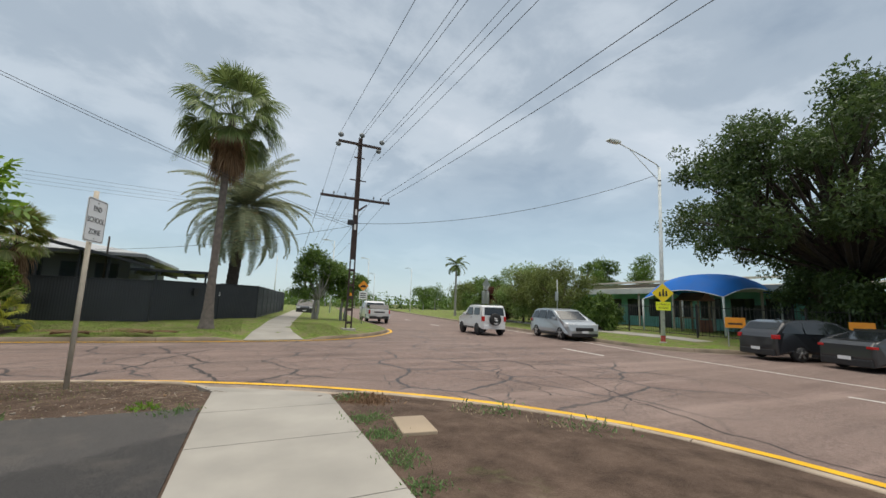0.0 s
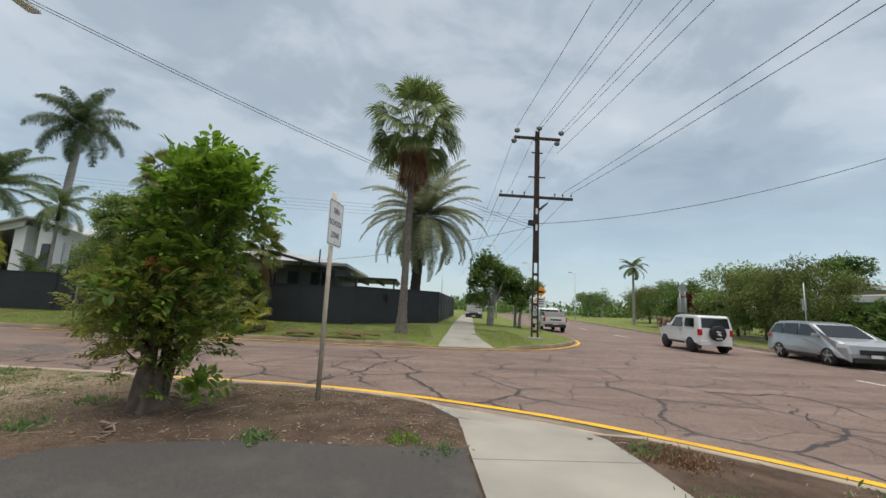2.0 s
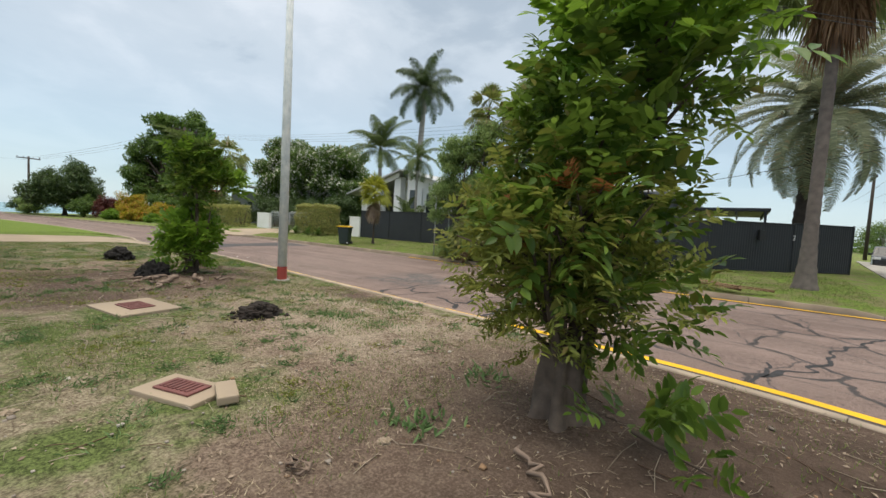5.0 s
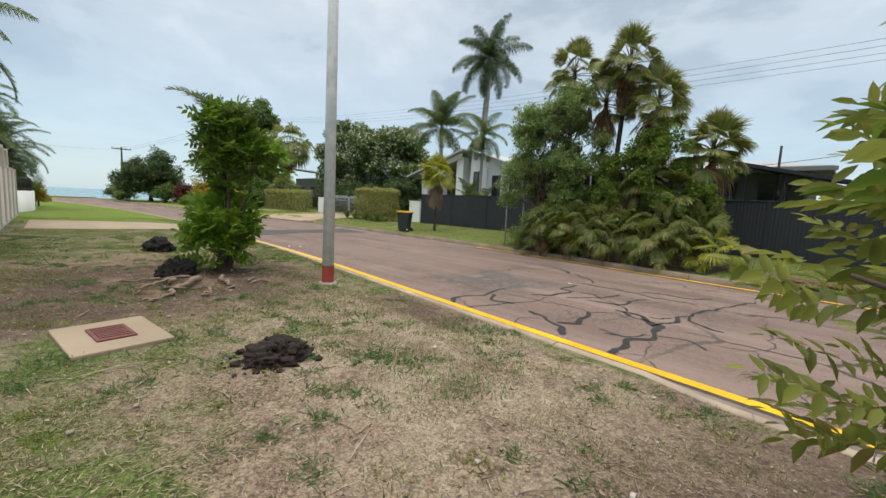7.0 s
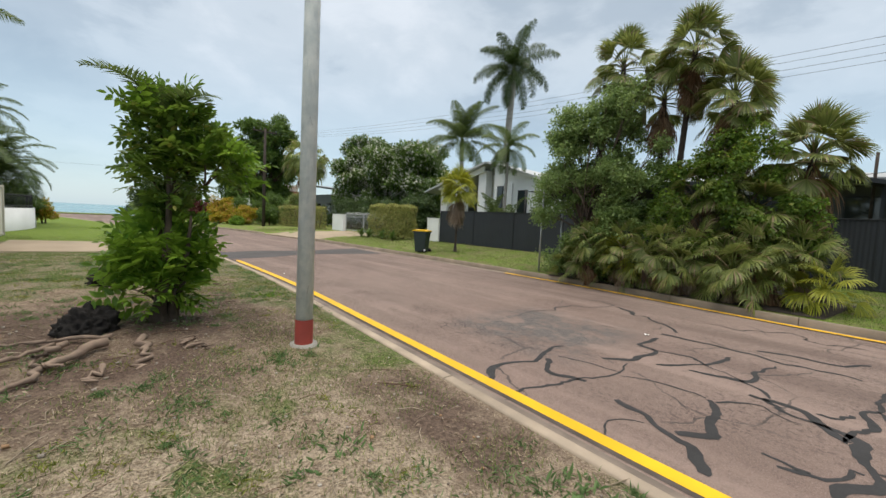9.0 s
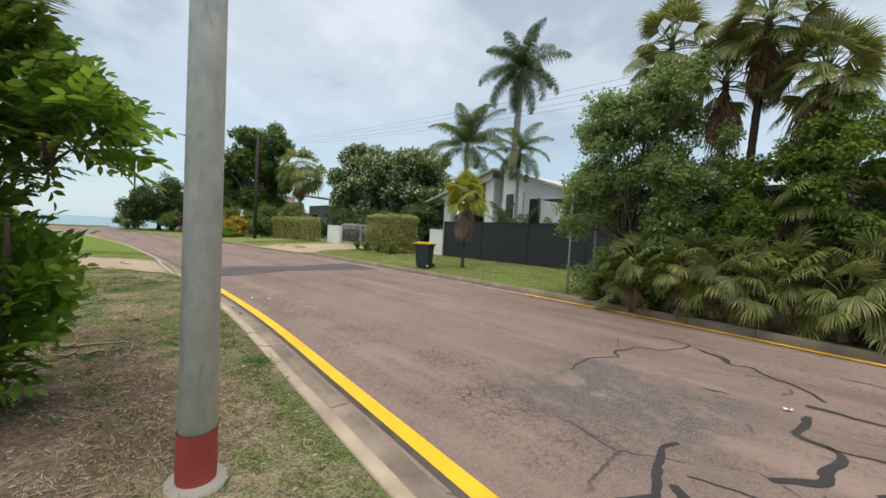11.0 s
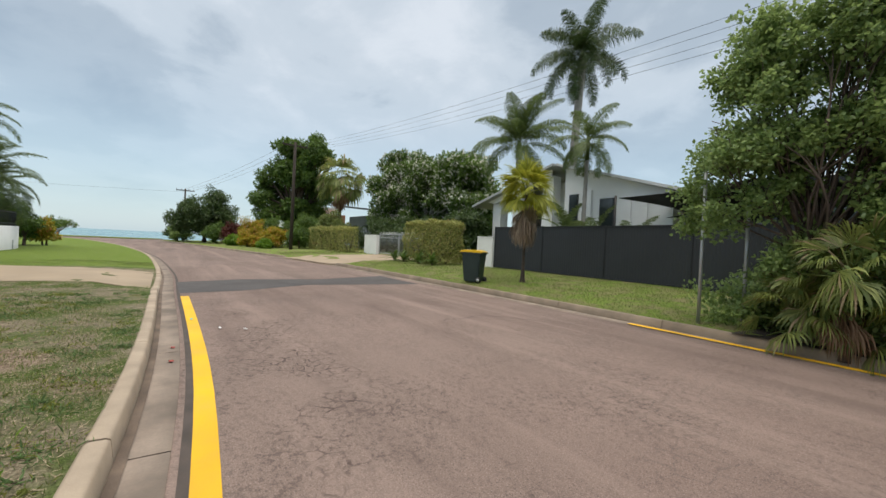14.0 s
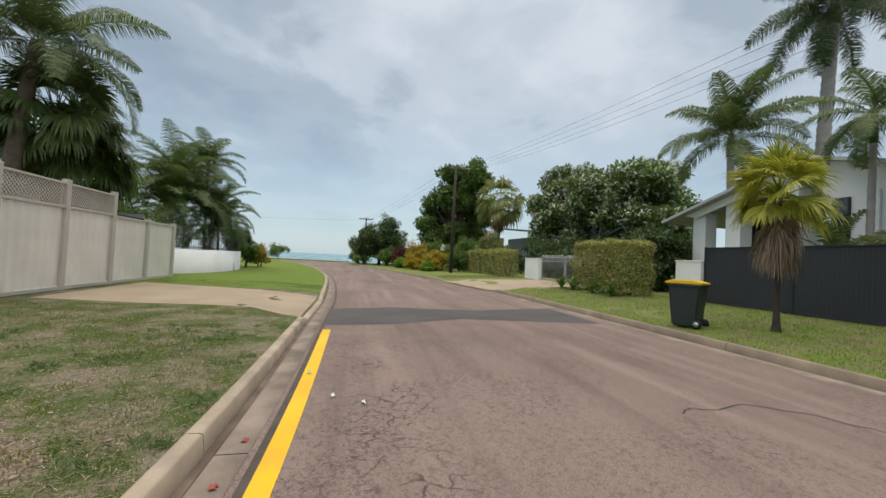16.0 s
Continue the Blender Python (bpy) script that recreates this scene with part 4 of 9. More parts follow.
crack_seal([(-8.4, 11.1), (-8.1, 10.9), (-7.8, 10.7), (-7.7, 10.7), (-7.6, 10.6), (-7.5, 10.4)], 0.055)
crack_seal([(-7.5, 12.5), (-7.3, 12.4), (-7.1, 12.3), (-6.9, 12.1), (-6.8, 12.0)], 0.075)
crack_seal([(-7.8, 11.9), (-7.5, 12.1), (-7.3, 12.0), (-7.1, 12.0)], 0.02)
crack_seal([(-8.3, 12.7), (-8.0, 12.7), (-7.7, 12.9), (-7.7, 13.6), (-7.6, 13.9)], 0.045)
crack_seal([(-7.3, 11.1), (-7.1, 11.1), (-7.0, 11.1)], 0.045)
crack_seal([(-8.2, 10.3), (-8.2, 10.6), (-8.0, 10.8)], 0.014)
crack_seal([(-8.9, 15.9), (-8.3, 15.9), (-7.7, 16.5), (-7.4, 16.1), (-6.8, 16.2)], 0.03)
crack_seal([(-7.1, 12.4), (-6.9, 12.6), (-6.8, 12.7)], 0.04)
crack_seal([(-6.7, 10.2), (-6.8, 10.8), (-6.7, 11.4), (-6.8, 11.9), (-7.2, 12.2), (-7.6, 12.4)], 0.07)
crack_seal([(-6.7, 11.4), (-6.4, 11.6), (-6.1, 11.3)], 0.04)
crack_seal([(-6.8, 11.9), (-6.6, 13.6), (-6.1, 15.8)], 0.05)
crack_seal([(-8.9, 13.2), (-8.2, 13.2), (-7.4, 12.5)], 0.04)
crack_seal([(-6.7, 13.0), (-6.4, 12.6), (-6.1, 12.4)], 0.045)
crack_seal([(-7.2, 11.0), (-6.9, 11.1), (-6.7, 11.4)], 0.05)
crack_seal([(-3.0, 9.9), (-2.9, 10.3), (-2.9, 11.0)], 0.04)
crack_seal([(-2.9, 10.2), (-2.8, 10.5), (-2.4, 11.0), (-2.1, 11.9), (-2.0, 12.5), (-1.5, 13.4), (-1.0, 14.5)], 0.05)
crack_seal([(5.4, 10.5), (6.2, 10.3), (7.1, 10.4), (7.3, 9.6), (7.1, 8.6)], 0.05)
crack_seal([(7.1, 8.6), (7.2, 7.4), (6.6, 5.6), (6.2, 4.0), (6.0, 2.5), (6.3, 0.5)], 0.022)
crack_seal([(5.2, 6.0), (5.5, 6.9), (5.3, 7.9), (5.9, 8.8), (6.4, 9.6)], 0.02)

# ---- fences and walls ----


def corrugated(length, z0, z1, pitch=0.2, depth=0.03, wave=0.35):
    """A ribbed steel sheet along x, two-sided, with real folds."""
    xs, ys = [], []
    x = 0.0
    while x < length - 1e-6:
        for u, d in ((0, 0), (wave, 0), (wave + 0.12, depth), (0.88, depth)):
            if x + u * pitch <= length:
                xs.append(x + u * pitch), ys.append(d)
        x += pitch
    xs.append(length), ys.append(0)
    k = len(xs)
    v = [(a, b, z0) for a, b in zip(xs, ys)] + [(a, b, z1) for a, b in zip(xs, ys)] + [(a, b + 0.004, z0) for a, b in zip(xs, ys)] + [(a, b + 0.004, z1) for a, b in zip(xs, ys)]
    i = np.arange(k - 1)
    f = np.concatenate([np.stack([i, i + 1, i + 1 + k, i + k], 1), np.stack([i + 3 * k, i + 1 + 3 * k, i + 1 + 2 * k, i + 2 * k], 1)])
    return Acc().add(v, f)


def panel_fence(name, pts, side, h, step, m_sheet, m_post, label, post=0.05, rail=0.05, stepped=True, pitch=0.2, depth=0.03, gap=0.03):
    """Steel sheet fence along points of the plan: posts, ribbed panels, top and bottom rails."""
    root = thing(name, pts[0][0], pts[0][1], 0, label, "fence")
    ox, oy = pts[0]
    done = set()
    for (x0, y0), (x1, y1) in zip(pts, pts[1:]):
        L = math.hypot(x1 - x0, y1 - y0)
        k = max(1, round(L / step))
        ang = math.atan2(y1 - y0, x1 - x0)
        for i in range(k):
            a, b = L * i / k, L * (i + 1) / k
            px_, py_ = x0 + math.cos(ang) * a, y0 + math.sin(ang) * a
            qx, qy = x0 + math.cos(ang) * b, y0 + math.sin(ang) * b
            zb = (gz(side, px_, py_) + gz(side, qx, qy)) / 2 + gap
            m = Matrix.Translation((px_ - ox, py_ - oy, 0)) @ Matrix.Rotation(ang, 4, "Z")
            s = part("sheet", corrugated(b - a - post, zb, zb + h - 0.02, pitch, depth), m_sheet, root)
            s.matrix_local = m @ Matrix.Translation((post / 2, -depth / 2, 0))
            for nm, za, zc in (("top_rail", zb + h - rail, zb + h), ("bottom_rail", zb - 0.01, zb + rail)):
                r = part(nm, box(post / 2, -0.03, za, b - a - post / 2, 0.03, zc, 0.006), m_post, root)
                r.matrix_local = m
            for (ex, ey) in ((px_, py_), (qx, qy)):
                key = (round(ex, 2), round(ey, 2))
                if key not in done:
                    done.add(key)
                    g = gz(side, ex, ey)
                    p = part("post", box(-post / 2, -post / 2, g - 0.2, post / 2, post / 2, zb + h + 0.02, 0.006), m_post, root)
                    p.matrix_local = Matrix.Translation((ex - ox, ey - oy, 0)) @ Matrix.Rotation(ang, 4, "Z")
    return root


panel_fence("corrugated_fence", [(-25.0, 23.3), (-16.5, 23.2), (-9.5, 22.5), (-4.2, 22.3), (-1.6, 24.5), (0.3, 26.4), (3.2, 47)], "far", 1.88, 2.6, M["charcoal"], M["charcoal_trim"], "tall charcoal corrugated steel fence round corner lot", 0.05, 0.04, pitch=0.1, depth=0.005)


def cream_fence():
    root = thing("panel_fence", -31.0, 4.5, 0, "cream ribbed steel fence with taupe posts and lattice", "fence")
    xs = [-31.0, -29.0, -27.0, -25.05, -23.1, -21.1, -19.1, -17.1, -15.1, -13.1]
    for i, (a, b) in enumerate(zip(xs, xs[1:])):
        h = 2.0 if i < 2 else 2.05
        z = 0.04
        s = part("sheet", corrugated(b - a - 0.13, z, h - 0.04, 0.26, 0.035, 0.5), M["cream"], root)
        s.matrix_local = Matrix.Translation((a + 31.0 + 0.065, 0.0, 0))
        for nm, za, zc in (("top_rail", h - 0.07, h), ("bottom_rail", z - 0.03, z + 0.06)):
            part(nm, box(a + 31.07, -0.035, za, b + 31.0 - 0.07, 0.06, zc, 0.008), M["taupe"], root)
        if i >= 2:
            top = 2.60
            part("lattice_rail", box(a + 31.07, -0.03, top - 0.05, b + 30.93, 0.05, top, 0.008), M["taupe"], root)
            acc = Acc()
            L = b - a - 0.14
            for sgn in (1, -1):
                for k in np.arange(-0.5, L, 0.095):
                    # slanted laths clipped to the panel
                    p0, p1 = np.array([k, 0.0]), np.array([k + 0.5, 0.5])
                    if p0[0] < 0:
                        p0 = np.array([0, -k])
                    if p1[0] > L:
                        p1 = np.array([L, L - k])
                    if p1[1] - p0[1] < 0.03:
                        continue
                    q0, q1 = (p0, p1) if sgn > 0 else (np.array([L - p0[0], p0[1]]), np.array([L - p1[0], p1[1]]))
                    d = (q1 - q0) / np.linalg.norm(q1 - q0)
                    nn = np.array([-d[1], d[0]]) * 0.016
                    y = 0.01 + 0.006 * sgn
                    c = [q0 + nn, q1 + nn, q1 - nn, q0 - nn]
                    v = [(a + 31.07 + p[0], y + dy, h + 0.02 + p[1]) for dy in (-0.004, 0.004) for p in c]
                    acc.add(v, [(0, 1, 2, 3), (7, 6, 5, 4), (0, 4, 5, 1), (2, 6, 7, 3)])
            part("lattice", acc, M["taupe"], root)
    for i, x in enumerate(xs):
        h = 2.06 if i < 2 else 2.68
        p = part("post", box(-0.075, -0.06, -0.15, 0.075, 0.08, h, 0.01), M["taupe"], root)
        p.matrix_local = Matrix.Translation((x + 31.0, 0, 0))


cream_fence()


def curved_wall():
    pts = smooth_line([(-31.4, 2.6), (-32.6, 3.6), (-34.6, 4.5), (-37.0, 4.95), (-39.6, 4.8), (-41.2, 4.2), (-42.0, 2.8), (-42.2, 0)], 0.5)
    out, inn = pts, offset_line(pts, -0.2)
    k = len(pts)
    i = np.arange(k - 1)
    v = np.vstack([np.column_stack([p, np.full(k, z)]) for p, z in ((out, -0.2), (out, 1.08), (inn, 1.08), (inn, -0.2))])
    f = np.concatenate([np.stack([r * k + i, r * k + i + 1, (r + 1) * k + i + 1, (r + 1) * k + i], 1) for r in range(3)])
    root = thing("garden_wall", 0, 0, 0, "low curved white rendered garden wall", "garden wall")
    part("wall_body", Acc().add(v, f), M["white_wall"], root, smooth=False)
    part("tap_pipe", bar((-37.6, 5.02, 0.0), (-37.6, 5.02, 0.45), 0.02), M["steel"], root)
    rail = thing("wall_railing", 0, 0, 0, "black steel picket railing on the white wall", "railing")
    rp = offset_line(pts, -0.1)[:: 1]
    seg = np.concatenate([[0], np.cumsum(np.linalg.norm(np.diff(rp, axis=0), axis=1))])
    for z in (1.2, 1.72):
        part("rail", Acc().add(*tube(np.column_stack([rp, np.full(len(rp), z)]), 0.018, 6)), M["black"], rail)
    me = bar((0, 0, 1.06), (0, 0, 1.78), 0.009, n=6).mesh("picket", M["black"])
    for s in np.arange(0.1, seg[-1], 0.13):
        p = new("picket", me)
        p.parent = rail
        p.matrix_local = Matrix.Translation((np.interp(s, seg, rp[:, 0]), np.interp(s, seg, rp[:, 1]), 0))


curved_wall()


def steel_gate():
    g = 0.27
    root = thing("driveway_gate_leaf", -37.2, 23.4, g, "pale grey steel bar double driveway gate", "gate")
    for x0, x1 in ((0.0, 2.85), (2.9, 5.7)):
        for nm, a, b in (("gate_rail", 0.08, 0.14), ("gate_rail", 1.42, 1.48), ("gate_rail", 1.18, 1.22)):
            part(nm, box(x0, -0.025, a, x1, 0.025, b, 0.005), M["steel"], root)
        for x in (x0, x1 - 0.06):
            part("gate_stile", box(x, -0.03, 0.05, x + 0.06, 0.03, 1.52, 0.005), M["steel"], root)
        me = bar((0, 0, 0.12), (0, 0, 1.6), 0.009, n=6).mesh("gate_bar", M["steel"])
        for x in np.arange(x0 + 0.14, x1 - 0.08, 0.11):
            p = new("gate_bar", me)
            p.parent = root
            p.matrix_local = Matrix.Translation((x, 0, 0))
    for x0, x1, lab in ((-39.4, -37.35, 1), (-26.2, -25.1, 2)):
        r = thing("gate_pier", x0, 23.35, 0.2, "white rendered block gate wall", "wall", "gate walls")
        part("pier_body", box(0, -0.12, -0.3, x1 - x0, 0.12, 1.42, 0.012), M["white_wall"], r)
        part("coping", box(-0.02, -0.14, 1.423, x1 - x0 + 0.02, 0.14, 1.47, 0.01), M["white_wall"], r)


steel_gate()

# ---- plants ----


def unit(v):
    return v / (np.linalg.norm(v, axis=-1, keepdims=True) + 1e-9)


LEAF4 = (np.array([(0, 0, 0), (-0.5, 0.42, 0.10), (0, 1, -0.08), (0.5, 0.42, 0.10)]), np.array([(0, 2, 1), (0, 3, 2)]))
LEAF6 = (np.array([(0, 0, 0), (-0.42, 0.28, 0.05), (-0.40, 0.64, 0.03), (0, 1, -0.10), (0.40, 0.64, 0.03), (0.42, 0.28, 0.05), (0, 0.5, -0.03)]), np.array([(0, 6, 1), (1, 6, 2), (2, 6, 3), (3, 6, 4), (4, 6, 5), (5, 6, 0)]))


def leaves(acc, pos, along, normal, length, width, template=LEAF4):
    """Many leaves at once: a place, the way it points, the way it faces, its size."""
    tv, tf = template
    n = len(pos)
    y = unit(np.asarray(along, float))
    z = unit(normal - (normal * y).sum(1, keepdims=True) * y)
    x = np.cross(y, z)
    L = np.broadcast_to(np.asarray(length, float), (n,))[:, None, None]
    W = np.broadcast_to(np.asarray(width, float), (n,))[:, None, None]
    v = pos[:, None] + x[:, None] * tv[None, :, 0:1] * W + y[:, None] * tv[None, :, 1:2] * L + z[:, None] * tv[None, :, 2:3] * L
    f = tf[None] + (np.arange(n) * len(tv))[:, None, None]
    acc.add(v.reshape(-1, 3), f.reshape(-1, tf.shape[1]))


def blob_leaves(acc, rg, blobs, count, length, width, template=LEAF4, droop=0.25, shell=0.45):
    """Leaves through a set of balls (x, y, z, r): denser towards the skin, facing out and up."""
    b = np.array(blobs, float)
    w = b[:, 3] ** 2
    idx = rg.choice(len(b), count, p=w / w.sum())
    d = unit(rg.normal(size=(count, 3)))
    rad = b[idx, 3] * (shell + (1 - shell) * rg.random(count) ** 0.6) * rg.uniform(0.85, 1.12, count)
    pos = b[idx, :3] + d * rad[:, None] * np.array([1, 1, 0.85])
    nrm = unit(d * 0.6 + np.array([0, 0, 0.8]) + rg.normal(size=(count, 3)) * 0.45)
    al = unit(rg.normal(size=(count, 3)) + d * 0.7 + np.array([0, 0, -droop]))
    s = rg.uniform(0.65, 1.25, count)
    leaves(acc, pos, al, nrm, length * s, width * s, template)


def limb_path(a, b, rg, sag=0.12, k=6):
    t = np.linspace(0, 1, k)[:, None]
    a, b = np.array(a, float), np.array(b, float)
    mid = rg.normal(size=3) * np.linalg.norm(b - a) * sag
    mid[2] = abs(mid[2])
    return a + (b - a) * t + mid * (4 * t * (1 - t)) * 0.5


def broad_tree(name, x, y, z, blobs, leaf, bark, count, length, width, label, seed, trunk_r=0.2, fork=0.35, template=LEAF4, droop=0.25, category="tree", trunks=1, sub=3, shell=0.45, extra=None):
    """A tree or shrub: trunk, limbs to every clump, and a crown of single leaves round sub-clumps."""
    rg = np.random.default_rng(seed)
    root = thing(name, x, y, z, label, category)
    b = np.array(blobs, float)
    top = b[:, 2].max()
    acc = Acc()
    for k in range(trunks):
        off = np.array([0, 0, 0.0]) if trunks == 1 else np.append(rg.normal(size=2) * trunk_r * 1.4, 0)
        cen = np.average(b[:, :3], axis=0, weights=b[:, 3])
        head = off * 1.5 + np.array([cen[0] * 0.35, cen[1] * 0.35, top * fork])
        p = limb_path(off - np.array([0, 0, 0.15]), head, rg, 0.08)
        acc.add(*tube(p, np.linspace(trunk_r * 1.25, trunk_r * 0.75, len(p)) * np.array([1.35, 1, 1, 1, 1, 1]), 9))
        for bl in b[k::trunks]:
            q = limb_path(head, bl[:3], rg, 0.14)
            acc.add(*tube(q, np.linspace(trunk_r * 0.55, max(trunk_r * 0.08, 0.008), len(q)), 6))
            for _ in range(3):
                e = bl[:3] + unit(rg.normal(size=3)) * bl[3] * 0.8
                q2 = limb_path(q[3], e, rg, 0.12, 4)
                acc.add(*tube(q2, np.linspace(trunk_r * 0.22, 0.006, 4), 5))
    part("trunk", acc, bark, root, smooth=True)
    # each ball breaks up into smaller clumps, so that the outline is uneven and sky shows through
    small = []
    for bl in b:
        for _ in range(sub * 3):
            d = unit(rg.normal(size=3))
            small.append((*(bl[:3] + d * bl[3] * rg.uniform(0.35, 0.95) * np.array([1, 1, 0.85])), bl[3] * rg.uniform(0.28, 0.5)))
        small.append((*bl[:3], bl[3] * 0.6))
    acc = Acc()
    blob_leaves(acc, rg, small, count, length, width, template, droop, shell)
    part("crown", acc, leaf, root)
    if extra:
        for nm, mat_, share, lo, hi, lab in extra:
            sel = [s for s in small if lo <= s[2] / (top + 0.5) <= hi] or small
            acc = Acc()
            blob_leaves(acc, rg, sel, int(count * share), length, width, template, droop, 0.8)
            part(nm, acc, mat_, root, lab)
    return root


def random_blobs(seed, n, rx, ry, z0, z1, r0, r1):
    rg = np.random.default_rng(seed)
    out = []
    for i in range(n):
        a, rad = rg.uniform(0, 2 * np.pi), rg.random() ** 0.4
        t = rg.random()
        bulge = math.sin(math.pi * (0.25 + 0.62 * t))
        out.append((rx * rad * bulge * math.cos(a), ry * rad * bulge * math.sin(a), z0 + (z1 - z0) * t, rg.uniform(r0, r1)))
    return out


def shifted(blobs, dx, dy, dz=0.0):
    return [(a + dx, b + dy, c + dz, r) for a, b, c, r in blobs]


def frond(acc, base, az, elev, length, droop, rg, n=26, blade=0.5, width=0.035, hang=0.6, vee=0.5, stalk=0.12, rachis_r=0.016, rach=None, plume=0.0):
    """One feather palm frond: a bowed midrib with blades on both sides."""
    k = 14
    t = np.linspace(0, 1, k)
    e = elev - droop * t ** 1.4
    step = length / (k - 1)
    h = np.concatenate([[0], np.cumsum(np.cos(e[:-1]) * step)])
    zz = np.concatenate([[0], np.cumsum(np.sin(e[:-1]) * step)])
    ca, sa = math.cos(az), math.sin(az)
    p = base + np.column_stack([h * ca, h * sa, zz])
    (rach or acc).add(*tube(p, np.linspace(rachis_r, 0.004, k), 4))
    s = np.linspace(stalk, 0.99, n)
    pos = np.stack([np.interp(s, t, p[:, i]) for i in range(3)], 1)
    tang = unit(np.stack([np.interp(s, t, np.gradient(p[:, i])) for i in range(3)], 1))
    side = np.array([-sa, ca, 0.0])
    upv = unit(np.cross(tang, np.tile(side, (n, 1))))
    upv *= np.sign(upv[:, 2:3] + 1e-6)
    ln = blade * np.sin(np.pi * (0.12 + 0.83 * s)) ** 0.7 * rg.uniform(0.85, 1.1, n)
    for sg in (1, -1):
        d = unit(side * sg + tang * 0.55 + upv * (vee * 0.5 + plume * rg.normal(size=(n, 1))) + rg.normal(size=(n, 3)) * 0.08)
        d2 = unit(d + np.array([0, 0, -hang]) * rg.uniform(0.7, 1.3, (n, 1)))
        wv = tang * width
        a, b = pos - wv * 0.5, pos + wv * 0.5
        m = pos + d * ln[:, None] * 0.5
        tip = m + d2 * ln[:, None] * 0.5
        v = np.stack([a, b, m + wv * 0.55, m - wv * 0.55, tip], 1).reshape(-1, 3)
        o = (np.arange(n) * 5)[:, None]
        acc.add(v, (np.array([[0, 1, 2, 3]]) + o, np.array([[3, 2, 4]]) + o))


def trunk_mesh(path, r0, r1, ring=0.25, n=12, flare=1.5, rough=0.04, seed=0):
    """A palm trunk with ring scars and a flared foot."""
    path = np.asarray(path, float)
    k = len(path)
    rg = np.random.default_rng(seed)
    r = np.linspace(r0, r1, k)
    t = np.linspace(0, 1, k)
    r = r * (1 + (flare - 1) * np.exp(-t * 14)) * (1 + rough * np.where(np.arange(k) % 2, 1, -1)) * rg.uniform(0.97, 1.03, k)
    return Acc().add(*tube(path, r, n))


def feather_palm(name, x, y, z, height, r0, r1, fronds, length, leaf, bark, label, seed, lean=(0, 0), blade=0.55, elev=(1.25, -0.35), droop=(0.9, 1.5), hang=0.6, n=30, width=0.04, shaft=None, vee=0.5, flare=1.5, plume=0.0):
    rg = np.random.default_rng(seed)
    root = thing(name, x, y, z, label, "palm tree")
    k = max(8, int(height / 0.16))
    t = np.linspace(0, 1, k)
    path = np.column_stack([lean[0] * t ** 1.5, lean[1] * t ** 1.5, -0.1 + (height + 0.1) * t])
    part("trunk", trunk_mesh(path, r0, r1, seed=seed, flare=flare), bark, root, smooth=True)
    head = path[-1]
    if shaft:
        part("crownshaft", Acc().add(*tube([head - [0, 0, 0.1], head + [0, 0, 0.5], head + [0, 0, 1.0]], [r1 * 1.15, r1 * 1.2, r1 * 0.6], 10)), shaft, root, "smooth green crownshaft", True)
        head = head + np.array([0, 0, 0.8])
    acc = Acc()
    for i in range(fronds):
        u = i / max(1, fronds - 1)
        el = elev[0] + (elev[1] - elev[0]) * u + rg.normal() * 0.08
        az = i * 2.39996 + rg.normal() * 0.15
        frond(acc, head + rg.normal(size=3) * 0.04, az, el, length * rg.uniform(0.85, 1.08), droop[0] + (droop[1] - droop[0]) * u + rg.normal() * 0.1, rg, n, blade, width, hang, vee, plume=plume)
    part("crown", acc, leaf, root)
    return root


def fan_leaf(acc, base, az, elev, stalk, radius, rg, seg=22, spread=2.4, droop=0.5, split=0.55, width=0.05):
    """One fan palm leaf: a stalk and folded segments spread like a hand fan."""
    d = np.array([math.cos(az) * math.cos(elev), math.sin(az) * math.cos(elev), math.sin(elev)])
    hub = base + d * stalk + np.array([0, 0, -0.10 * stalk])
    acc.add(*tube([base, base + d * stalk * 0.5, hub], [0.02, 0.014, 0.01], 4))
    side = np.array([-math.sin(az), math.cos(az), 0])
    fwd = unit(d + np.array([0, 0, -0.15 - 0.85 * max(0.0, math.cos(elev)) * rg.uniform(0.4, 1.2)]))
    nrm = np.cross(side, fwd)
    roll = rg.uniform(-0.8, 0.8)
    side, nrm = side * math.cos(roll) + nrm * math.sin(roll), nrm * math.cos(roll) - side * math.sin(roll)
    a = np.linspace(-spread / 2, spread / 2, seg) + rg.normal(size=seg) * 0.02
    dirs = np.cos(a)[:, None] * fwd + np.sin(a)[:, None] * side + 0.10 * np.abs(np.sin(a))[:, None] * nrm
    dirs = unit(dirs)
    R = radius * (0.72 + 0.28 * np.cos(a)) * rg.uniform(0.85, 1.12, seg)
    wv = unit(np.cross(dirs, np.tile(nrm, (seg, 1)))) * width
    m = hub + dirs * (R * split)[:, None]
    d2 = unit(dirs + np.array([0, 0, -droop]) * rg.uniform(0.6, 1.4, (seg, 1)))
    m2 = m + d2 * (R * (1 - split) * 0.55)[:, None]
    d3 = unit(d2 + np.array([0, 0, -droop * 1.3]))
    tip = m2 + d3 * (R * (1 - split) * 0.45)[:, None]
    fold = nrm * 0.012 * np.where(np.arange(seg) % 2, 1, -1)[:, None]
    v = np.stack([np.tile(hub, (seg, 1)), m - wv + fold, m + wv + fold, m2 - wv * 0.5, m2 + wv * 0.5, tip], 1).reshape(-1, 3)
    o = (np.arange(seg) * 6)[:, None]
    acc.add(v, (np.concatenate([np.array([[0, 1, 2]]) + o, np.array([[3, 5, 4]]) + o]), np.array([[1, 3, 4, 2]]) + o))


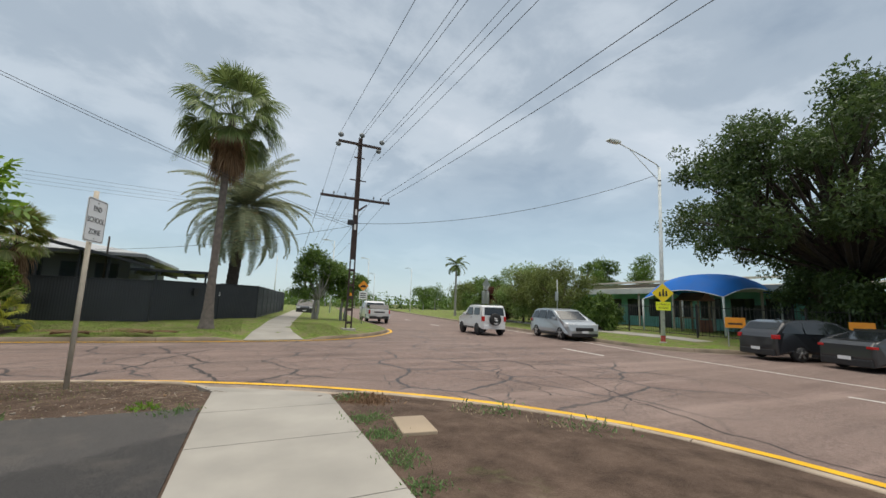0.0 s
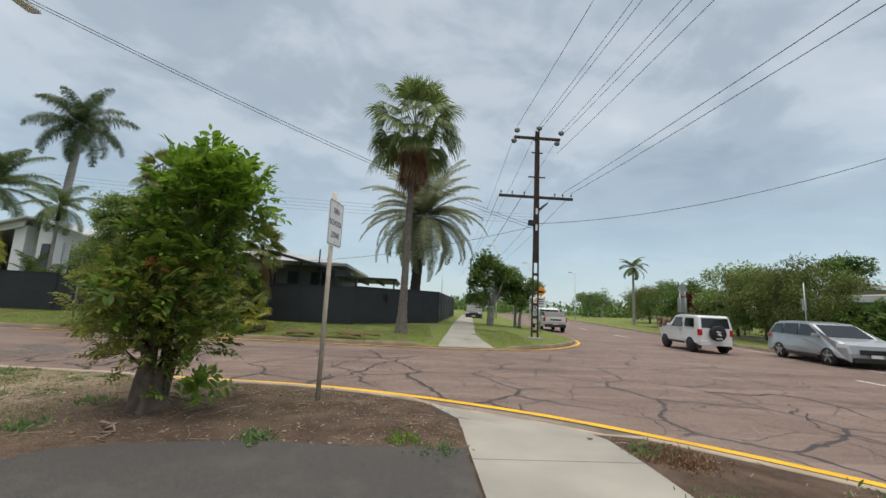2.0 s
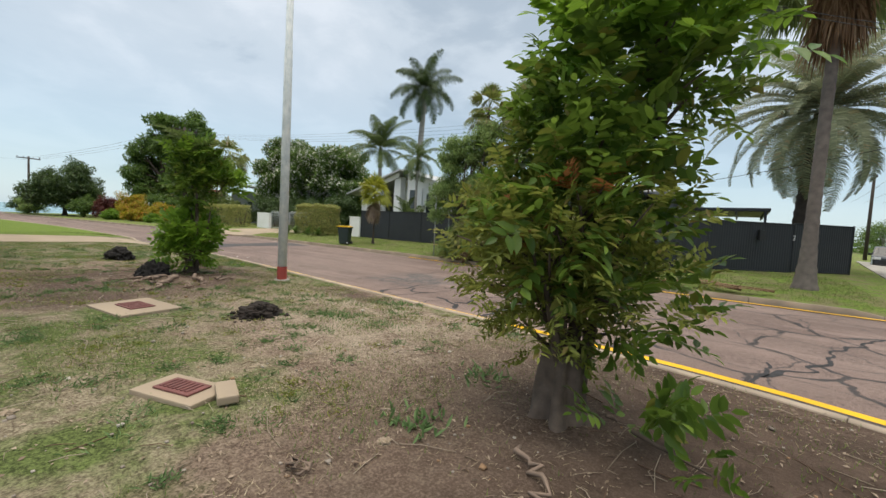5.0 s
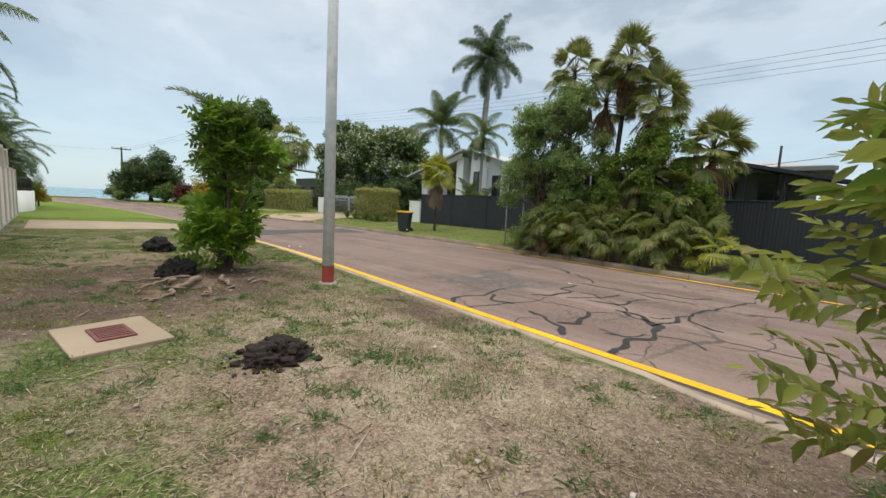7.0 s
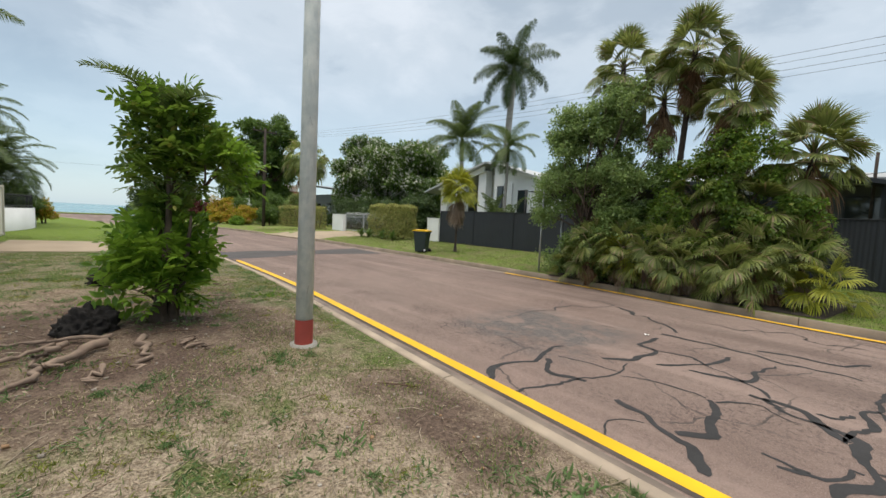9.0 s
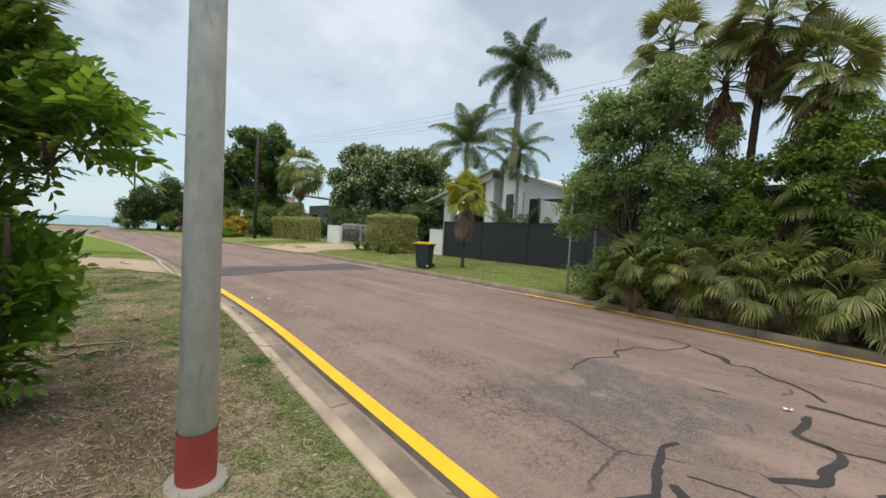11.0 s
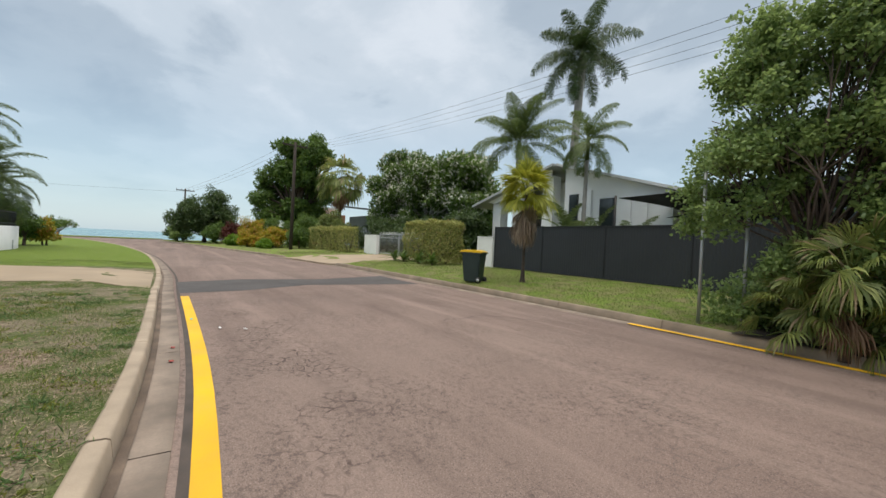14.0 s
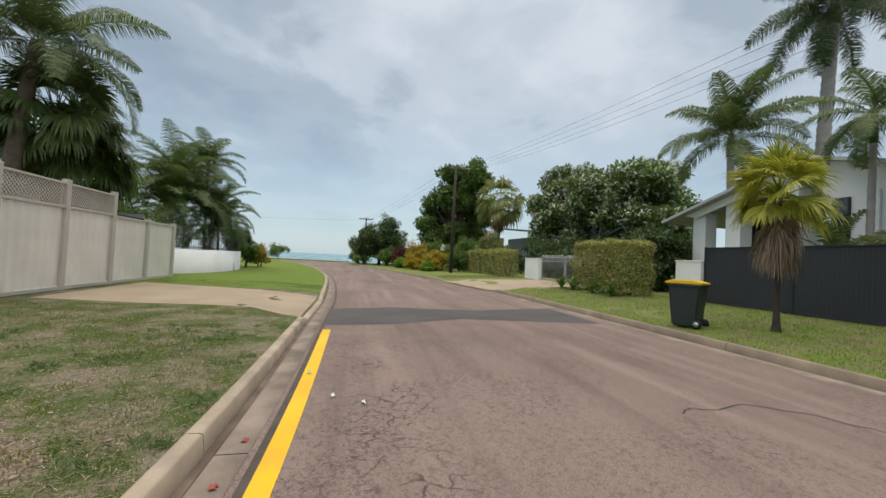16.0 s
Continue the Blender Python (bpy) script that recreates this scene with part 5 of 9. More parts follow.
def fan_palm(name, x, y, z, height, r0, r1, count, stalk, radius, leaf, dry, bark, label, seed, lean=(0, 0), skirt=1.5, skirt_n=40, elev=(1.35, -0.5), droop=0.6, seg=22, width=0.05, skirt_r=0.55, flare=1.6):
    rg = np.random.default_rng(seed)
    root = thing(name, x, y, z, label, "palm tree")
    k = max(8, int(height / 0.13))
    t = np.linspace(0, 1, k)
    path = np.column_stack([lean[0] * t ** 1.3, lean[1] * t ** 1.3, -0.1 + (height + 0.1) * t])
    part("trunk", trunk_mesh(path, r0, r1, seed=seed, flare=flare), bark, root, smooth=True)
    head = path[-1]
    acc = Acc()
    for i in range(count):
        u = i / max(1, count - 1)
        fan_leaf(acc, head + np.array([0, 0, -0.5 * u]) * skirt * 0.4, i * 2.39996 + rg.normal() * 0.2, elev[0] + (elev[1] - elev[0]) * u ** 0.9 + rg.normal() * 0.1, stalk * rg.uniform(0.8, 1.15), radius * rg.uniform(0.85, 1.1), rg, seg, 2.5, droop * (0.7 + 0.8 * u), width=width)
    part("crown", acc, leaf, root)
    if skirt:
        acc = Acc()
        for i in range(skirt_n):
            u = rg.random()
            b = head + np.array([0, 0, -0.15 - u * skirt * 0.5])
            az = rg.uniform(0, 6.283)
            fan_leaf(acc, b, az, -1.0 - 0.42 * rg.random(), skirt_r * rg.uniform(0.5, 1.0), skirt * rg.uniform(0.4, 0.62), rg, 12, 1.2, 1.6, width=width * 0.7)
        part("dead_skirt", acc, dry, root, "hanging skirt of dead brown fronds")
    return root


def hedge(name, x0, y0, x1, y1, z0, z1, count, leaf, label, seed, leaf_len=0.10):
    rg = np.random.default_rng(seed)
    root = thing(name, (x0 + x1) / 2, (y0 + y1) / 2, z0, label, "hedge")
    hx, hy, h = (x1 - x0) / 2, (y1 - y0) / 2, z1 - z0
    acc = Acc()
    for x in np.arange(-hx + 0.3, hx, 0.6):
        for _ in range(3):
            acc.add(*tube(limb_path((x, 0, -0.05), (x + rg.normal() * 0.25, rg.normal() * hy * 0.5, h * 0.85), rg, 0.1, 4), np.linspace(0.03, 0.008, 4), 5))
    part("stem", acc, M["bark_brown"], root)
    # points on the skin of a rounded block, sunk at random, over a lumpy surface
    n = count
    p = rg.uniform(-1, 1, (n, 3))
    face = rg.choice(3, n, p=np.array([hy * h, hx * h, hx * hy * 2]) / (hy * h + hx * h + 2 * hx * hy))
    sign = np.where(rg.random(n) < 0.5, -1, 1)
    sign = np.where(face == 2, 1, sign)
    p[np.arange(n), face] = sign
    nr = np.zeros((n, 3))
    nr[np.arange(n), face] = sign
    depth = 1 - 0.16 * rg.random(n) ** 1.5
    pos = p * depth[:, None] * np.array([hx, hy, h / 2]) + np.array([0, 0, h / 2])
    lump = vnoise(pos[:, 0] + pos[:, 2] * 0.7, pos[:, 1] + pos[:, 2], 1.1, seed)
    pos += nr * lump[:, None] * 0.18 - np.sign(pos - [0, 0, h / 2]) * (np.abs(p) ** 8) * 0.10
    leaves(acc := Acc(), pos, unit(rg.normal(size=(n, 3)) + nr * 0.8), unit(nr + rg.normal(size=(n, 3)) * 0.5 + [0, 0, 0.3]), leaf_len * rg.uniform(0.6, 1.3, n), leaf_len * 0.5)
    part("foliage", acc, leaf, root)
    return root


def compound_leaves(acc, rg, base, direction, size=0.34, pairs=6, leaflet=0.11, width=0.042):
    """Pinnate leaves: a bowed stalk with oval leaflets in pairs."""
    n = len(base)
    d = unit(direction)
    side = unit(np.cross(d, np.array([0, 0, 1.0])) + rg.normal(size=(n, 3)) * 0.45)
    upv = np.cross(side, d)
    upv *= np.sign(upv[:, 2:3] + 1e-9)
    s = size * rg.uniform(0.7, 1.2, n)
    for k in range(pairs + 1):
        t = (k + 1) / (pairs + 1)
        p = base + d * (s * t)[:, None] + np.array([0, 0, -1.0]) * (0.18 * s * t * t)[:, None]
        ln = leaflet * (0.75 + 0.5 * math.sin(math.pi * t)) * s / size
        if k == pairs:
            leaves(acc, p, d + [0, 0, -0.5], upv, ln, ln * width / leaflet, LEAF6)
            continue
        for sg in (1, -1):
            al = side * sg + d * 0.5 + np.array([0, 0, -0.12]) + rg.normal(size=(n, 3)) * 0.2
            leaves(acc, p, al, upv + side * sg * -0.2, ln, ln * width / leaflet, LEAF6)
    return acc


def street_shrub(name, x, y, z, cols, label, seed, bark, leaf_parts, lean=(0.0, 0.0)):
    """A many-stemmed street shrub with pinnate leaves; cols: (height, radius, offset x, offset y, how many leaves, which leaf part)."""
    rg = np.random.default_rng(seed)
    root = thing(name, x, y, z, label, "shrub")
    stems = Acc()
    top = max(c[0] for c in cols)
    for k in range(6):
        a = rg.uniform(0, 6.28)
        p0 = np.array([math.cos(a) * 0.10, math.sin(a) * 0.10, -0.1])
        c = cols[min(len(cols) - 1, k % len(cols))]
        p = limb_path(p0, (c[2] + rg.normal() * 0.2, c[3] + rg.normal() * 0.2, c[0] * rg.uniform(0.85, 1.0)), rg, 0.1, 8)
        stems.add(*tube(p, np.linspace(0.075, 0.012, 8) * np.array([1.5, 1.15, 1, 1, 1, 1, 1, 1]), 7))
    accs = {k: Acc() for k in leaf_parts}
    for h, r, ox, oy, cnt, which in cols:
        d = unit(rg.normal(size=(cnt, 3)) * [1, 1, 0.75])
        rad = r * (0.25 + 0.75 * rg.random(cnt) ** 0.55)
        base = np.array([ox, oy, h]) + d * rad[:, None]
        base = base[base[:, 2] > (0.48 if h > 0.9 else 0.12)]
        dd = d[: len(base)] * 0.8 + rg.normal(size=(len(base), 3)) * 0.35 + [0, 0, 0.35 if h > 1.3 else 0.9]
        out = base - np.array([ox * 0.8, oy * 0.8, h - 0.2])
        sz = {"lower_leaves": 0.62, "withered_leaves": 0.6, "top_leaves": 1.2}.get(which, 1.0)
        compound_leaves(accs[which], rg, base, unit(out) * 0.8 + dd * 0.8, 0.33 * sz, 5, 0.105 * sz, (0.050 if sz >= 1.0 else 0.040) * sz)
        for b in base[:: 14]:
            stems.add(*tube(limb_path((ox * 0.7, oy * 0.7, max(0.2, h - 0.3)), b, rg, 0.1, 4), np.linspace(0.018, 0.005, 4), 4))
    part("trunk", stems, bark, root, smooth=True)
    for k, (mat_, lab) in leaf_parts.items():
        if accs[k].v:
            part(k, accs[k], mat_, root, lab)
    return root


# street shrubs on the near verge
street_shrub("street_shrub", -4.22, 7.15, gz("near", -4.22, 7.15), [
    (0.95, 0.55, -0.12, -0.02, 170, "lower_leaves"), (1.2, 0.70, -0.18, -0.05, 320, "lower_leaves"), (1.2, 0.75, 0.12, 0.05, 170, "lower_leaves"), (1.55, 0.60, 0.0, 0.0, 120, "leaves"), (1.5, 0.66, -0.1, 0.0, 150, "lower_leaves"),
    (1.95, 0.46, 0.05, 0.05, 115, "leaves"), (2.4, 0.40, 0.10, 0.06, 100, "leaves"), (2.75, 0.38, 0.20, 0.1, 75, "top_leaves"), (3.0, 0.32, 0.32, 0.12, 55, "top_leaves"),
    (2.75, 0.34, 0.55, 0.25, 60, "top_leaves"), (2.35, 0.30, 0.62, 0.32, 36, "leaves"), (0.30, 0.26, 0.55, -0.30, 11, "leaves"), (0.2, 0.2, 0.80, -0.45, 8, "leaves"), (0.9, 0.5, 0.25, 0.20, 60, "leaves"), (0.75, 0.45, -0.1, 0.05, 70, "lower_leaves"), (1.65, 0.14, 0.25, -0.45, 9, "withered_leaves"), (1.35, 0.12, -0.1, -0.5, 6, "withered_leaves")],
    "tall leafy street shrub with bright new top growth", 11, M["bark_brown"],
    {"lower_leaves": (M["leaf_dry_edge"], "yellowing lower foliage"), "leaves": (M["leaf_bush"], ""), "top_leaves": (M["leaf_new"], "bright new foliage"), "withered_leaves": (M["leaf_rust"], "rust-brown withered leaves")})
street_shrub("street_shrub", -12.95, 7.9, gz("near", -12.95, 7.9), [
    (0.50, 0.38, -0.02, -0.06, 110, "top_leaves"), (0.88, 0.42, -0.04, 0.0, 125, "top_leaves"), (1.4, 0.14, 0.0, 0.05, 22, "leaves"), (1.85, 0.30, -0.05, 0.0, 72, "leaves"),
    (2.15, 0.36, -0.08, 0.05, 90, "leaves"), (2.5, 0.34, -0.02, 0.12, 75, "leaves"), (2.2, 0.34, 0.12, 0.36, 75, "leaves"), (2.05, 0.26, 0.25, 0.58, 42, "top_leaves"), (2.65, 0.2, 0.0, -0.05, 30, "top_leaves")],
    "leafy street shrub growing over an old stump", 12, M["bark_brown"],
    {"leaves": (M["leaf_bush"], ""), "top_leaves": (M["leaf_new"], "fresh green foliage")})
root = thing("palm_seedling", -13.0, 7.9, gz("near", -13.0, 7.9), "young palm frond rising out of the shrub", "palm")
acc, rg = Acc(), np.random.default_rng(4)
acc.add(*tube([(0, 0, -0.1), (0.03, 0, 1.0), (0.0, 0.02, 2.0)], [0.05, 0.035, 0.025], 6))
for az, el, ln in ((-1.75, 1.5, 1.35), (-1.0, 1.45, 1.2), (3.4, 1.5, 1.3), (0.6, 1.4, 1.1)):
    frond(acc, np.array([0, 0.02, 2.25]), az, el, ln, 1.9, rg, 36, 0.34, 0.022, 0.3, 0.5, 0.2, 0.012)
part("frond", acc, M["palm_green"], root)

# corner lot palms
fan_palm("fan_palm", -1.64, 19.7, gz("far", -1.64, 19.7), 9.7, 0.165, 0.135, 48, 1.5, 1.4, M["palm_light"], M["palm_dry"], M["bark_grey"], "tall fan palm with a skirt of dead fronds", 21, (0.1, 0.0), 2.6, 90, (1.5, -0.5), 0.62, 36, 0.036, 0.8, 2.1)
feather_palm("date_palm", -1.25, 27.2, 0.3, 6.7, 0.34, 0.30, 84, 4.5, M["palm_grey"], M["bark_dark"], "date palm with drooping silvery grey-green fronds", 22, (0.4, 0), 0.62, (1.4, -0.7), (1.0, 1.75), 0.9, 74, 0.04, vee=0.9)

# plant clump on the far verge
broad_tree("verge_tree", -13.1, 18.95, gz("far", -13.1, 18.95), shifted(random_blobs(31, 52, 1.75, 0.95, 0.2, 4.9, 0.4, 0.7), -0.1, -0.15) + shifted(random_blobs(35, 30, 1.4, 0.9, 1.6, 5.7, 0.35, 0.6), 1.0, -0.1), M["leaf_grey"], M["bark_brown"], 72000, 0.082, 0.056, "leafy green tree with small rounded leaves", 31, 0.045, 0.22, LEAF6, trunks=4, sub=5, shell=0.1, droop=-0.3)
for i, (x, y, h, n, sk) in enumerate([(-12.5, 19.4, 6.5, 18, 1.3), (-10.85, 19.5, 6.5, 26, 1.6), (-11.3, 19.7, 5.4, 14, 1.4), (-9.4, 19.6, 5.1, 24, 1.9), (-8.15, 19.9, 3.5, 30, 1.9), (-10.1, 19.2, 2.7, 18, 1.6), (-8.8, 19.4, 2.1, 22, 1.6)]):
    fan_palm("fan_palm", x, y, gz("far", x, y), h, 0.09, 0.07, n + 8, 0.62, 0.62, M["palm_olive"], M["palm_dry"], M["bark_dark"], "fan palm in the verge clump with dead fronds", 40 + i, (0.25 * math.sin(i * 1.7), 0), sk, 54, (1.45, -0.4), 0.28, 38, 0.02, 0.45)
for i in range(19):
    x = -13.0 + i * 0.30 + 0.12 * math.sin(i * 5)
    y = 18.3 + 0.25 * math.sin(i * 2.3) + (0.4 if i > 15 else 0)
    fan_palm("young_fan_palm", x, y, gz("far", x, y), 0.4 + 0.36 * (i % 3), 0.06, 0.05, 18, 0.48, 0.52, M["palm_yellow"] if i in (4, 18) else M["palm_olive"], M["palm_dry_grey"] if i % 2 else M["palm_dry"], M["bark_brown"], "young fan palm at the foot of the clump", 60 + i, (0, 0), 0.9, 22, (1.35, -0.2), 0.5, 26, 0.015, 0.35)
broad_tree("climbing_vine", -10.0, 18.7, gz("far", -10.0, 18.7), [(-0.8, -0.2, 1.5, 0.5), (-0.4, 0.0, 2.2, 0.55), (0.3, -0.1, 2.6, 0.6), (0.8, 0.0, 3.3, 0.55), (1.0, 0.0, 2.0, 0.55), (1.5, 0.3, 1.5, 0.5), (0.5, 0.2, 3.9, 0.4), (0.2, -0.2, 1.3, 0.5), (1.4, 0.5, 2.9, 0.45), (1.9, 0.5, 2.2, 0.6), (2.1, 0.6, 1.4, 0.55), (1.1, 0.3, 3.7, 0.5), (0.1, 0.3, 3.2, 0.6), (-0.6, 0.3, 3.0, 0.6), (-0.9, 0.3, 2.3, 0.6), (0.7, 0.5, 4.4, 0.35)], M["leaf_vine"], M["bark_brown"], 17000, 0.085, 0.062, "bright green creeper growing over the palms", 33, 0.03, 0.3, category="vine")
root = thing("clump_soil", -10.7, 18.9, 0, "dark soil strip under the palm clump", "garden bed")
root["kind"] = "structure"
q = np.array([(-13.8, 18.05), (-7.4, 17.75), (-7.0, 19.5), (-8, 20.8), (-13.0, 20.4)]) - [-10.7, 18.9]
part("soil", sheet(q, grid_pts(-3.2, 3.8, -1, 2, 0.5, rng), lambda x, y: ground_z("far", x - 10.7, y + 18.9, 0.05), 0.02), M["mulch"], root)

# young yellow fan palm beside the bin, palms and trees of the next lots
fan_palm("young_fan_palm", -20.2, 20.05, gz("far", -20.2, 20.05), 3.0, 0.05, 0.042, 28, 0.5, 0.72, M["palm_yellow"], M["palm_dry_grey"], M["bark_dark"], "young yellow-green fan palm with drooping dead skirt", 81, (0, 0), 1.35, 80, (1.5, -0.15), 0.38, 36, 0.022, 0.45, 2.6)
feather_palm("royal_palm", -27.0, 31.3, 0.3, 12.2, 0.30, 0.22, 24, 3.5, M["palm_dark"], M["bark_light"], "tall royal palm with smooth grey trunk", 82, (0.5, 0), 0.85, (1.35, -0.6), (1.15, 1.55), 1.5, 170, 0.024, M["palm_green"], plume=0.7)
feather_palm("coconut_palm", -28.0, 27.9, 0.3, 6.4, 0.2, 0.15, 20, 3.6, M["palm_green"], M["bark_light"], "feather palm behind the dark fence", 83, (-0.2, 0), 0.95, (1.45, -0.25), (0.95, 1.6), 1.5, 130, 0.024, M["palm_green"])
feather_palm("cane_palm", -21.7, 25.3, 0.3, 4.9, 0.10, 0.08, 16, 2.0, M["palm_green"], M["bark_light"], "slim palm before the white house", 84, (0.05, 0), 0.6, (1.3, -0.8), (1.1, 1.4), 1.5, 70, 0.022, M["palm_green"])
for i, (x, y, h) in enumerate([(-22.4, 25.2, 1.5), (-21.0, 25.0, 1.0), (-19.6, 25.3, 0.8)]):
    feather_palm("cane_palm", x, y, 0.3, h, 0.07, 0.06, 9, 1.9, M["palm_green"], M["bark_light"], "low cane palm behind the fence", 90 + i, (0, 0), 0.4, (1.35, 0.3), (0.8, 1.2), 0.5, 26, 0.05)
broad_tree("frangipani_tree", -43.5, 31.5, 0.3, shifted(random_blobs(51, 24, 3.0, 3.5, 1.4, 9.6, 1.2, 1.95), -4.2, 0) + shifted(random_blobs(57, 22, 3.2, 3.5, 1.4, 8.3, 1.2, 1.95), 0.8, 0) + shifted(random_blobs(58, 20, 2.8, 3.0, 1.4, 8.0, 1.2, 1.9), 5.6, 0.5), M["leaf_mid"], M["bark_light"], 80000, 0.36, 0.16, "big dark frangipani dotted with white blossom", 51, 0.17, 0.25, droop=0.1, extra=[("blossom", M["petal"], 0.18, 0.3, 1.1, "white blossom clusters")])
broad_tree("fruit_tree", -66, 25.0, 0.3, shifted(random_blobs(52, 34, 4.2, 4.6, 2.0, 12.8, 1.2, 2.0), 0, -0.8) + shifted(random_blobs(59, 20, 3.0, 3.0, 4.0, 14.0, 1.0, 1.7), 2.0, 1.5), M["leaf_mid"], M["bark_brown"], 42000, 0.5, 0.19, "large rounded green shade tree", 52, 0.35, 0.3)
fan_palm("fan_palm", -55.5, 27.3, 0.3, 8.0, 0.2, 0.16, 30, 1.7, 2.0, M["palm_olive"], M["palm_dry"], M["bark_brown"], "drooping palm with brown hanging fronds", 53, (0, 0), 3.0, 30, (1.2, -0.6), 1.4, 16, 0.09, 1.2)
broad_tree("rounded_tree", -72, 15.3, 0.2, random_blobs(54, 30, 4.4, 3.4, 1.6, 5.9, 1.2, 1.9), M["leaf_dark"], M["bark_dark"], 24000, 0.34, 0.14, "low rounded dark green garden tree", 54, 0.2, 0.25)
for i, (x, y, r, h, m, lab) in enumerate([(-50.5, 21.5, 1.2, 2.0, "leaf_mid", "dense green garden shrub"), (-53, 19.6, 1.3, 1.7, "leaf_yellow", "yellow croton shrub with red tips"), (-55.5, 20.6, 1.5, 2.6, "leaf_mid", "dense green leafy garden shrub"), (-57.5, 18.7, 1.3, 1.8, "leaf_yellow", "yellow croton shrub with red tips"), (-60, 19.3, 1.6, 3.0, "leaf_yellow", "tall yellow-green garden shrub"), (-62.5, 17.6, 1.4, 2.2, "leaf_red", "dark red-leaved rounded shrub"), (-66, 16.0, 1.5, 2.0, "leaf_mid", "dense green leafy garden shrub"), (-47, 23.5, 1.6, 3.4, "leaf_olive", "yellow-green tall garden shrub"), (-51, 24.5, 1.8, 3.0, "leaf_grey", "grey-green spiky garden shrub"), (-56, 24, 1.8, 3.4, "leaf_mid", "dense green leafy garden shrub"), (-79, 12.5, 1.4, 2.0, "leaf_dark", "dark clipped rounded shrub"), (-76.5, 12.6, 1.3, 1.9, "leaf_grey", "grey bare-twigged garden shrub"), (-54.5, 17.8, 0.8, 0.8, "leaf_yellow", "low yellow border plant"), (-58.6, 17.0, 0.8, 0.8, "leaf_new", "low bright green border plant"), (-51, 18.5, 0.7, 0.6, "leaf_new", "low bright green border plant")]):
    broad_tree("garden_shrub", x, y, gz("far", x, y), random_blobs(100 + i, 16, r * 1.3, r * 0.9, h * 0.2, h * 0.9, r * 0.4, r * 0.6), M[m], M["bark_brown"], 7500, 0.2, 0.085, lab, 100 + i, 0.05, 0.25, category="shrub", trunks=2)
for i, (x, y, r, h) in enumerate([(-46.5, 27.5, 1.7, 3.2), (-43.0, 27.0, 1.7, 2.8), (-40.0, 27.4, 1.7, 3.0), (-37.0, 27.2, 1.7, 2.8), (-34.0, 27.0, 1.7, 3.0), (-31.4, 26.6, 1.6, 2.9), (-29.4, 25.6, 1.3, 2.6)]):
    broad_tree("garden_shrub", x, y, gz("far", x, y), random_blobs(240 + i, 18, r * 1.3, r * 0.9, h * 0.12, h * 0.9, r * 0.4, r * 0.6), M["leaf_dark"], M["bark_dark"], 6000, 0.22, 0.10, "dark undergrowth behind the driveway gate", 240 + i, 0.05, 0.25, category="shrub", trunks=2)
hedge("hedge", -49.5, 21.9, -40.4, 23.3, 0.1, 2.3, 10000, M["leaf_hedge"], "clipped sunbleached hedge beside the gate", 71, 0.13)
hedge("hedge", -30.9, 21.6, -27.0, 23.2, 0.15, 2.45, 14000, M["leaf_hedge"], "clipped sunbleached hedge between gate and fence", 72, 0.11)
for i, x in enumerate((-30.2, -28.6, -27.4, -31.2)):
    feather_palm("border_plant", x, 21.4, gz("far", x, 21.4), 0.1, 0.05, 0.05, 16, 0.6, M["leaf_mid"], M["bark_brown"], "strappy green border plant under the hedge", 130 + i, blade=0.12, elev=(1.4, 0.5), droop=(0.8, 1.5), n=10, width=0.05)

# left side: garden behind the cream fence and the white wall
fan_palm("fan_palm", -27.7, 2.5, 0, 4.8, 0.2, 0.16, 44, 1.2, 1.2, M["palm_green"], M["palm_dry"], M["bark_brown"], "broad fan palm behind the cream fence", 141, (0, 0), 1.2, 30, (1.4, -0.4), 0.7, 30, 0.042, 0.7)
fan_palm("fan_palm", -28.5, 2.6, 0, 4.0, 0.18, 0.15, 36, 1.1, 1.15, M["palm_green"], M["palm_dry"], M["bark_brown"], "broad fan palm behind the cream fence", 142, (0, 0), 1.0, 20, (1.3, -0.45), 0.7, 30, 0.042, 0.7)
feather_palm("coconut_palm", -25.9, 2.6, 0, 6.6, 0.2, 0.16, 20, 3.3, M["palm_green"], M["bark_brown"], "tall feather palm behind the cream fence", 143, (-0.8, 0.0), 0.8, (1.3, -0.25), (1.0, 1.5), 1.2, 100, 0.026)
feather_palm("coconut_palm", -12.0, 1.6, 0, 5.2, 0.2, 0.16, 22, 3.5, M["palm_green"], M["bark_brown"], "feather palm in the garden beyond the fence", 144, (0, 0.3), 0.85, (1.2, -0.55), (0.9, 1.4), 1.0, 110, 0.026)
broad_tree("garden_tree", -31.8, 1.8, 0, random_blobs(145, 12, 1.4, 1.2, 1.6, 4.2, 0.6, 1.0), M["leaf_mid"], M["bark_brown"], 7000, 0.2, 0.09, "green garden tree behind the fence", 145, 0.1, 0.3)
for i, (x, y, h, n, ln) in enumerate([(-37.2, 2.6, 3.8, 14, 3.0), (-39.0, 3.2, 3.2, 14, 2.8), (-40.2, 2.6, 6.2, 8, 2.3), (-38.3, 1.6, 5.0, 14, 2.8), (-36.2, 1.8, 3.2, 12, 2.6), (-40.8, 3.2, 2.4, 12, 2.4)]):
    feather_palm("cane_palm", x, y, 0, h, 0.08, 0.06, n + 14, ln * 1.1, M["palm_green"], M["bark_light"], "arching cane palm behind the white wall", 150 + i, (0.2 * math.cos(i * 2), 0.2 * math.sin(i * 2)), 0.7, (1.4, -0.25), (1.2, 1.9), 0.7, 76, 0.026)
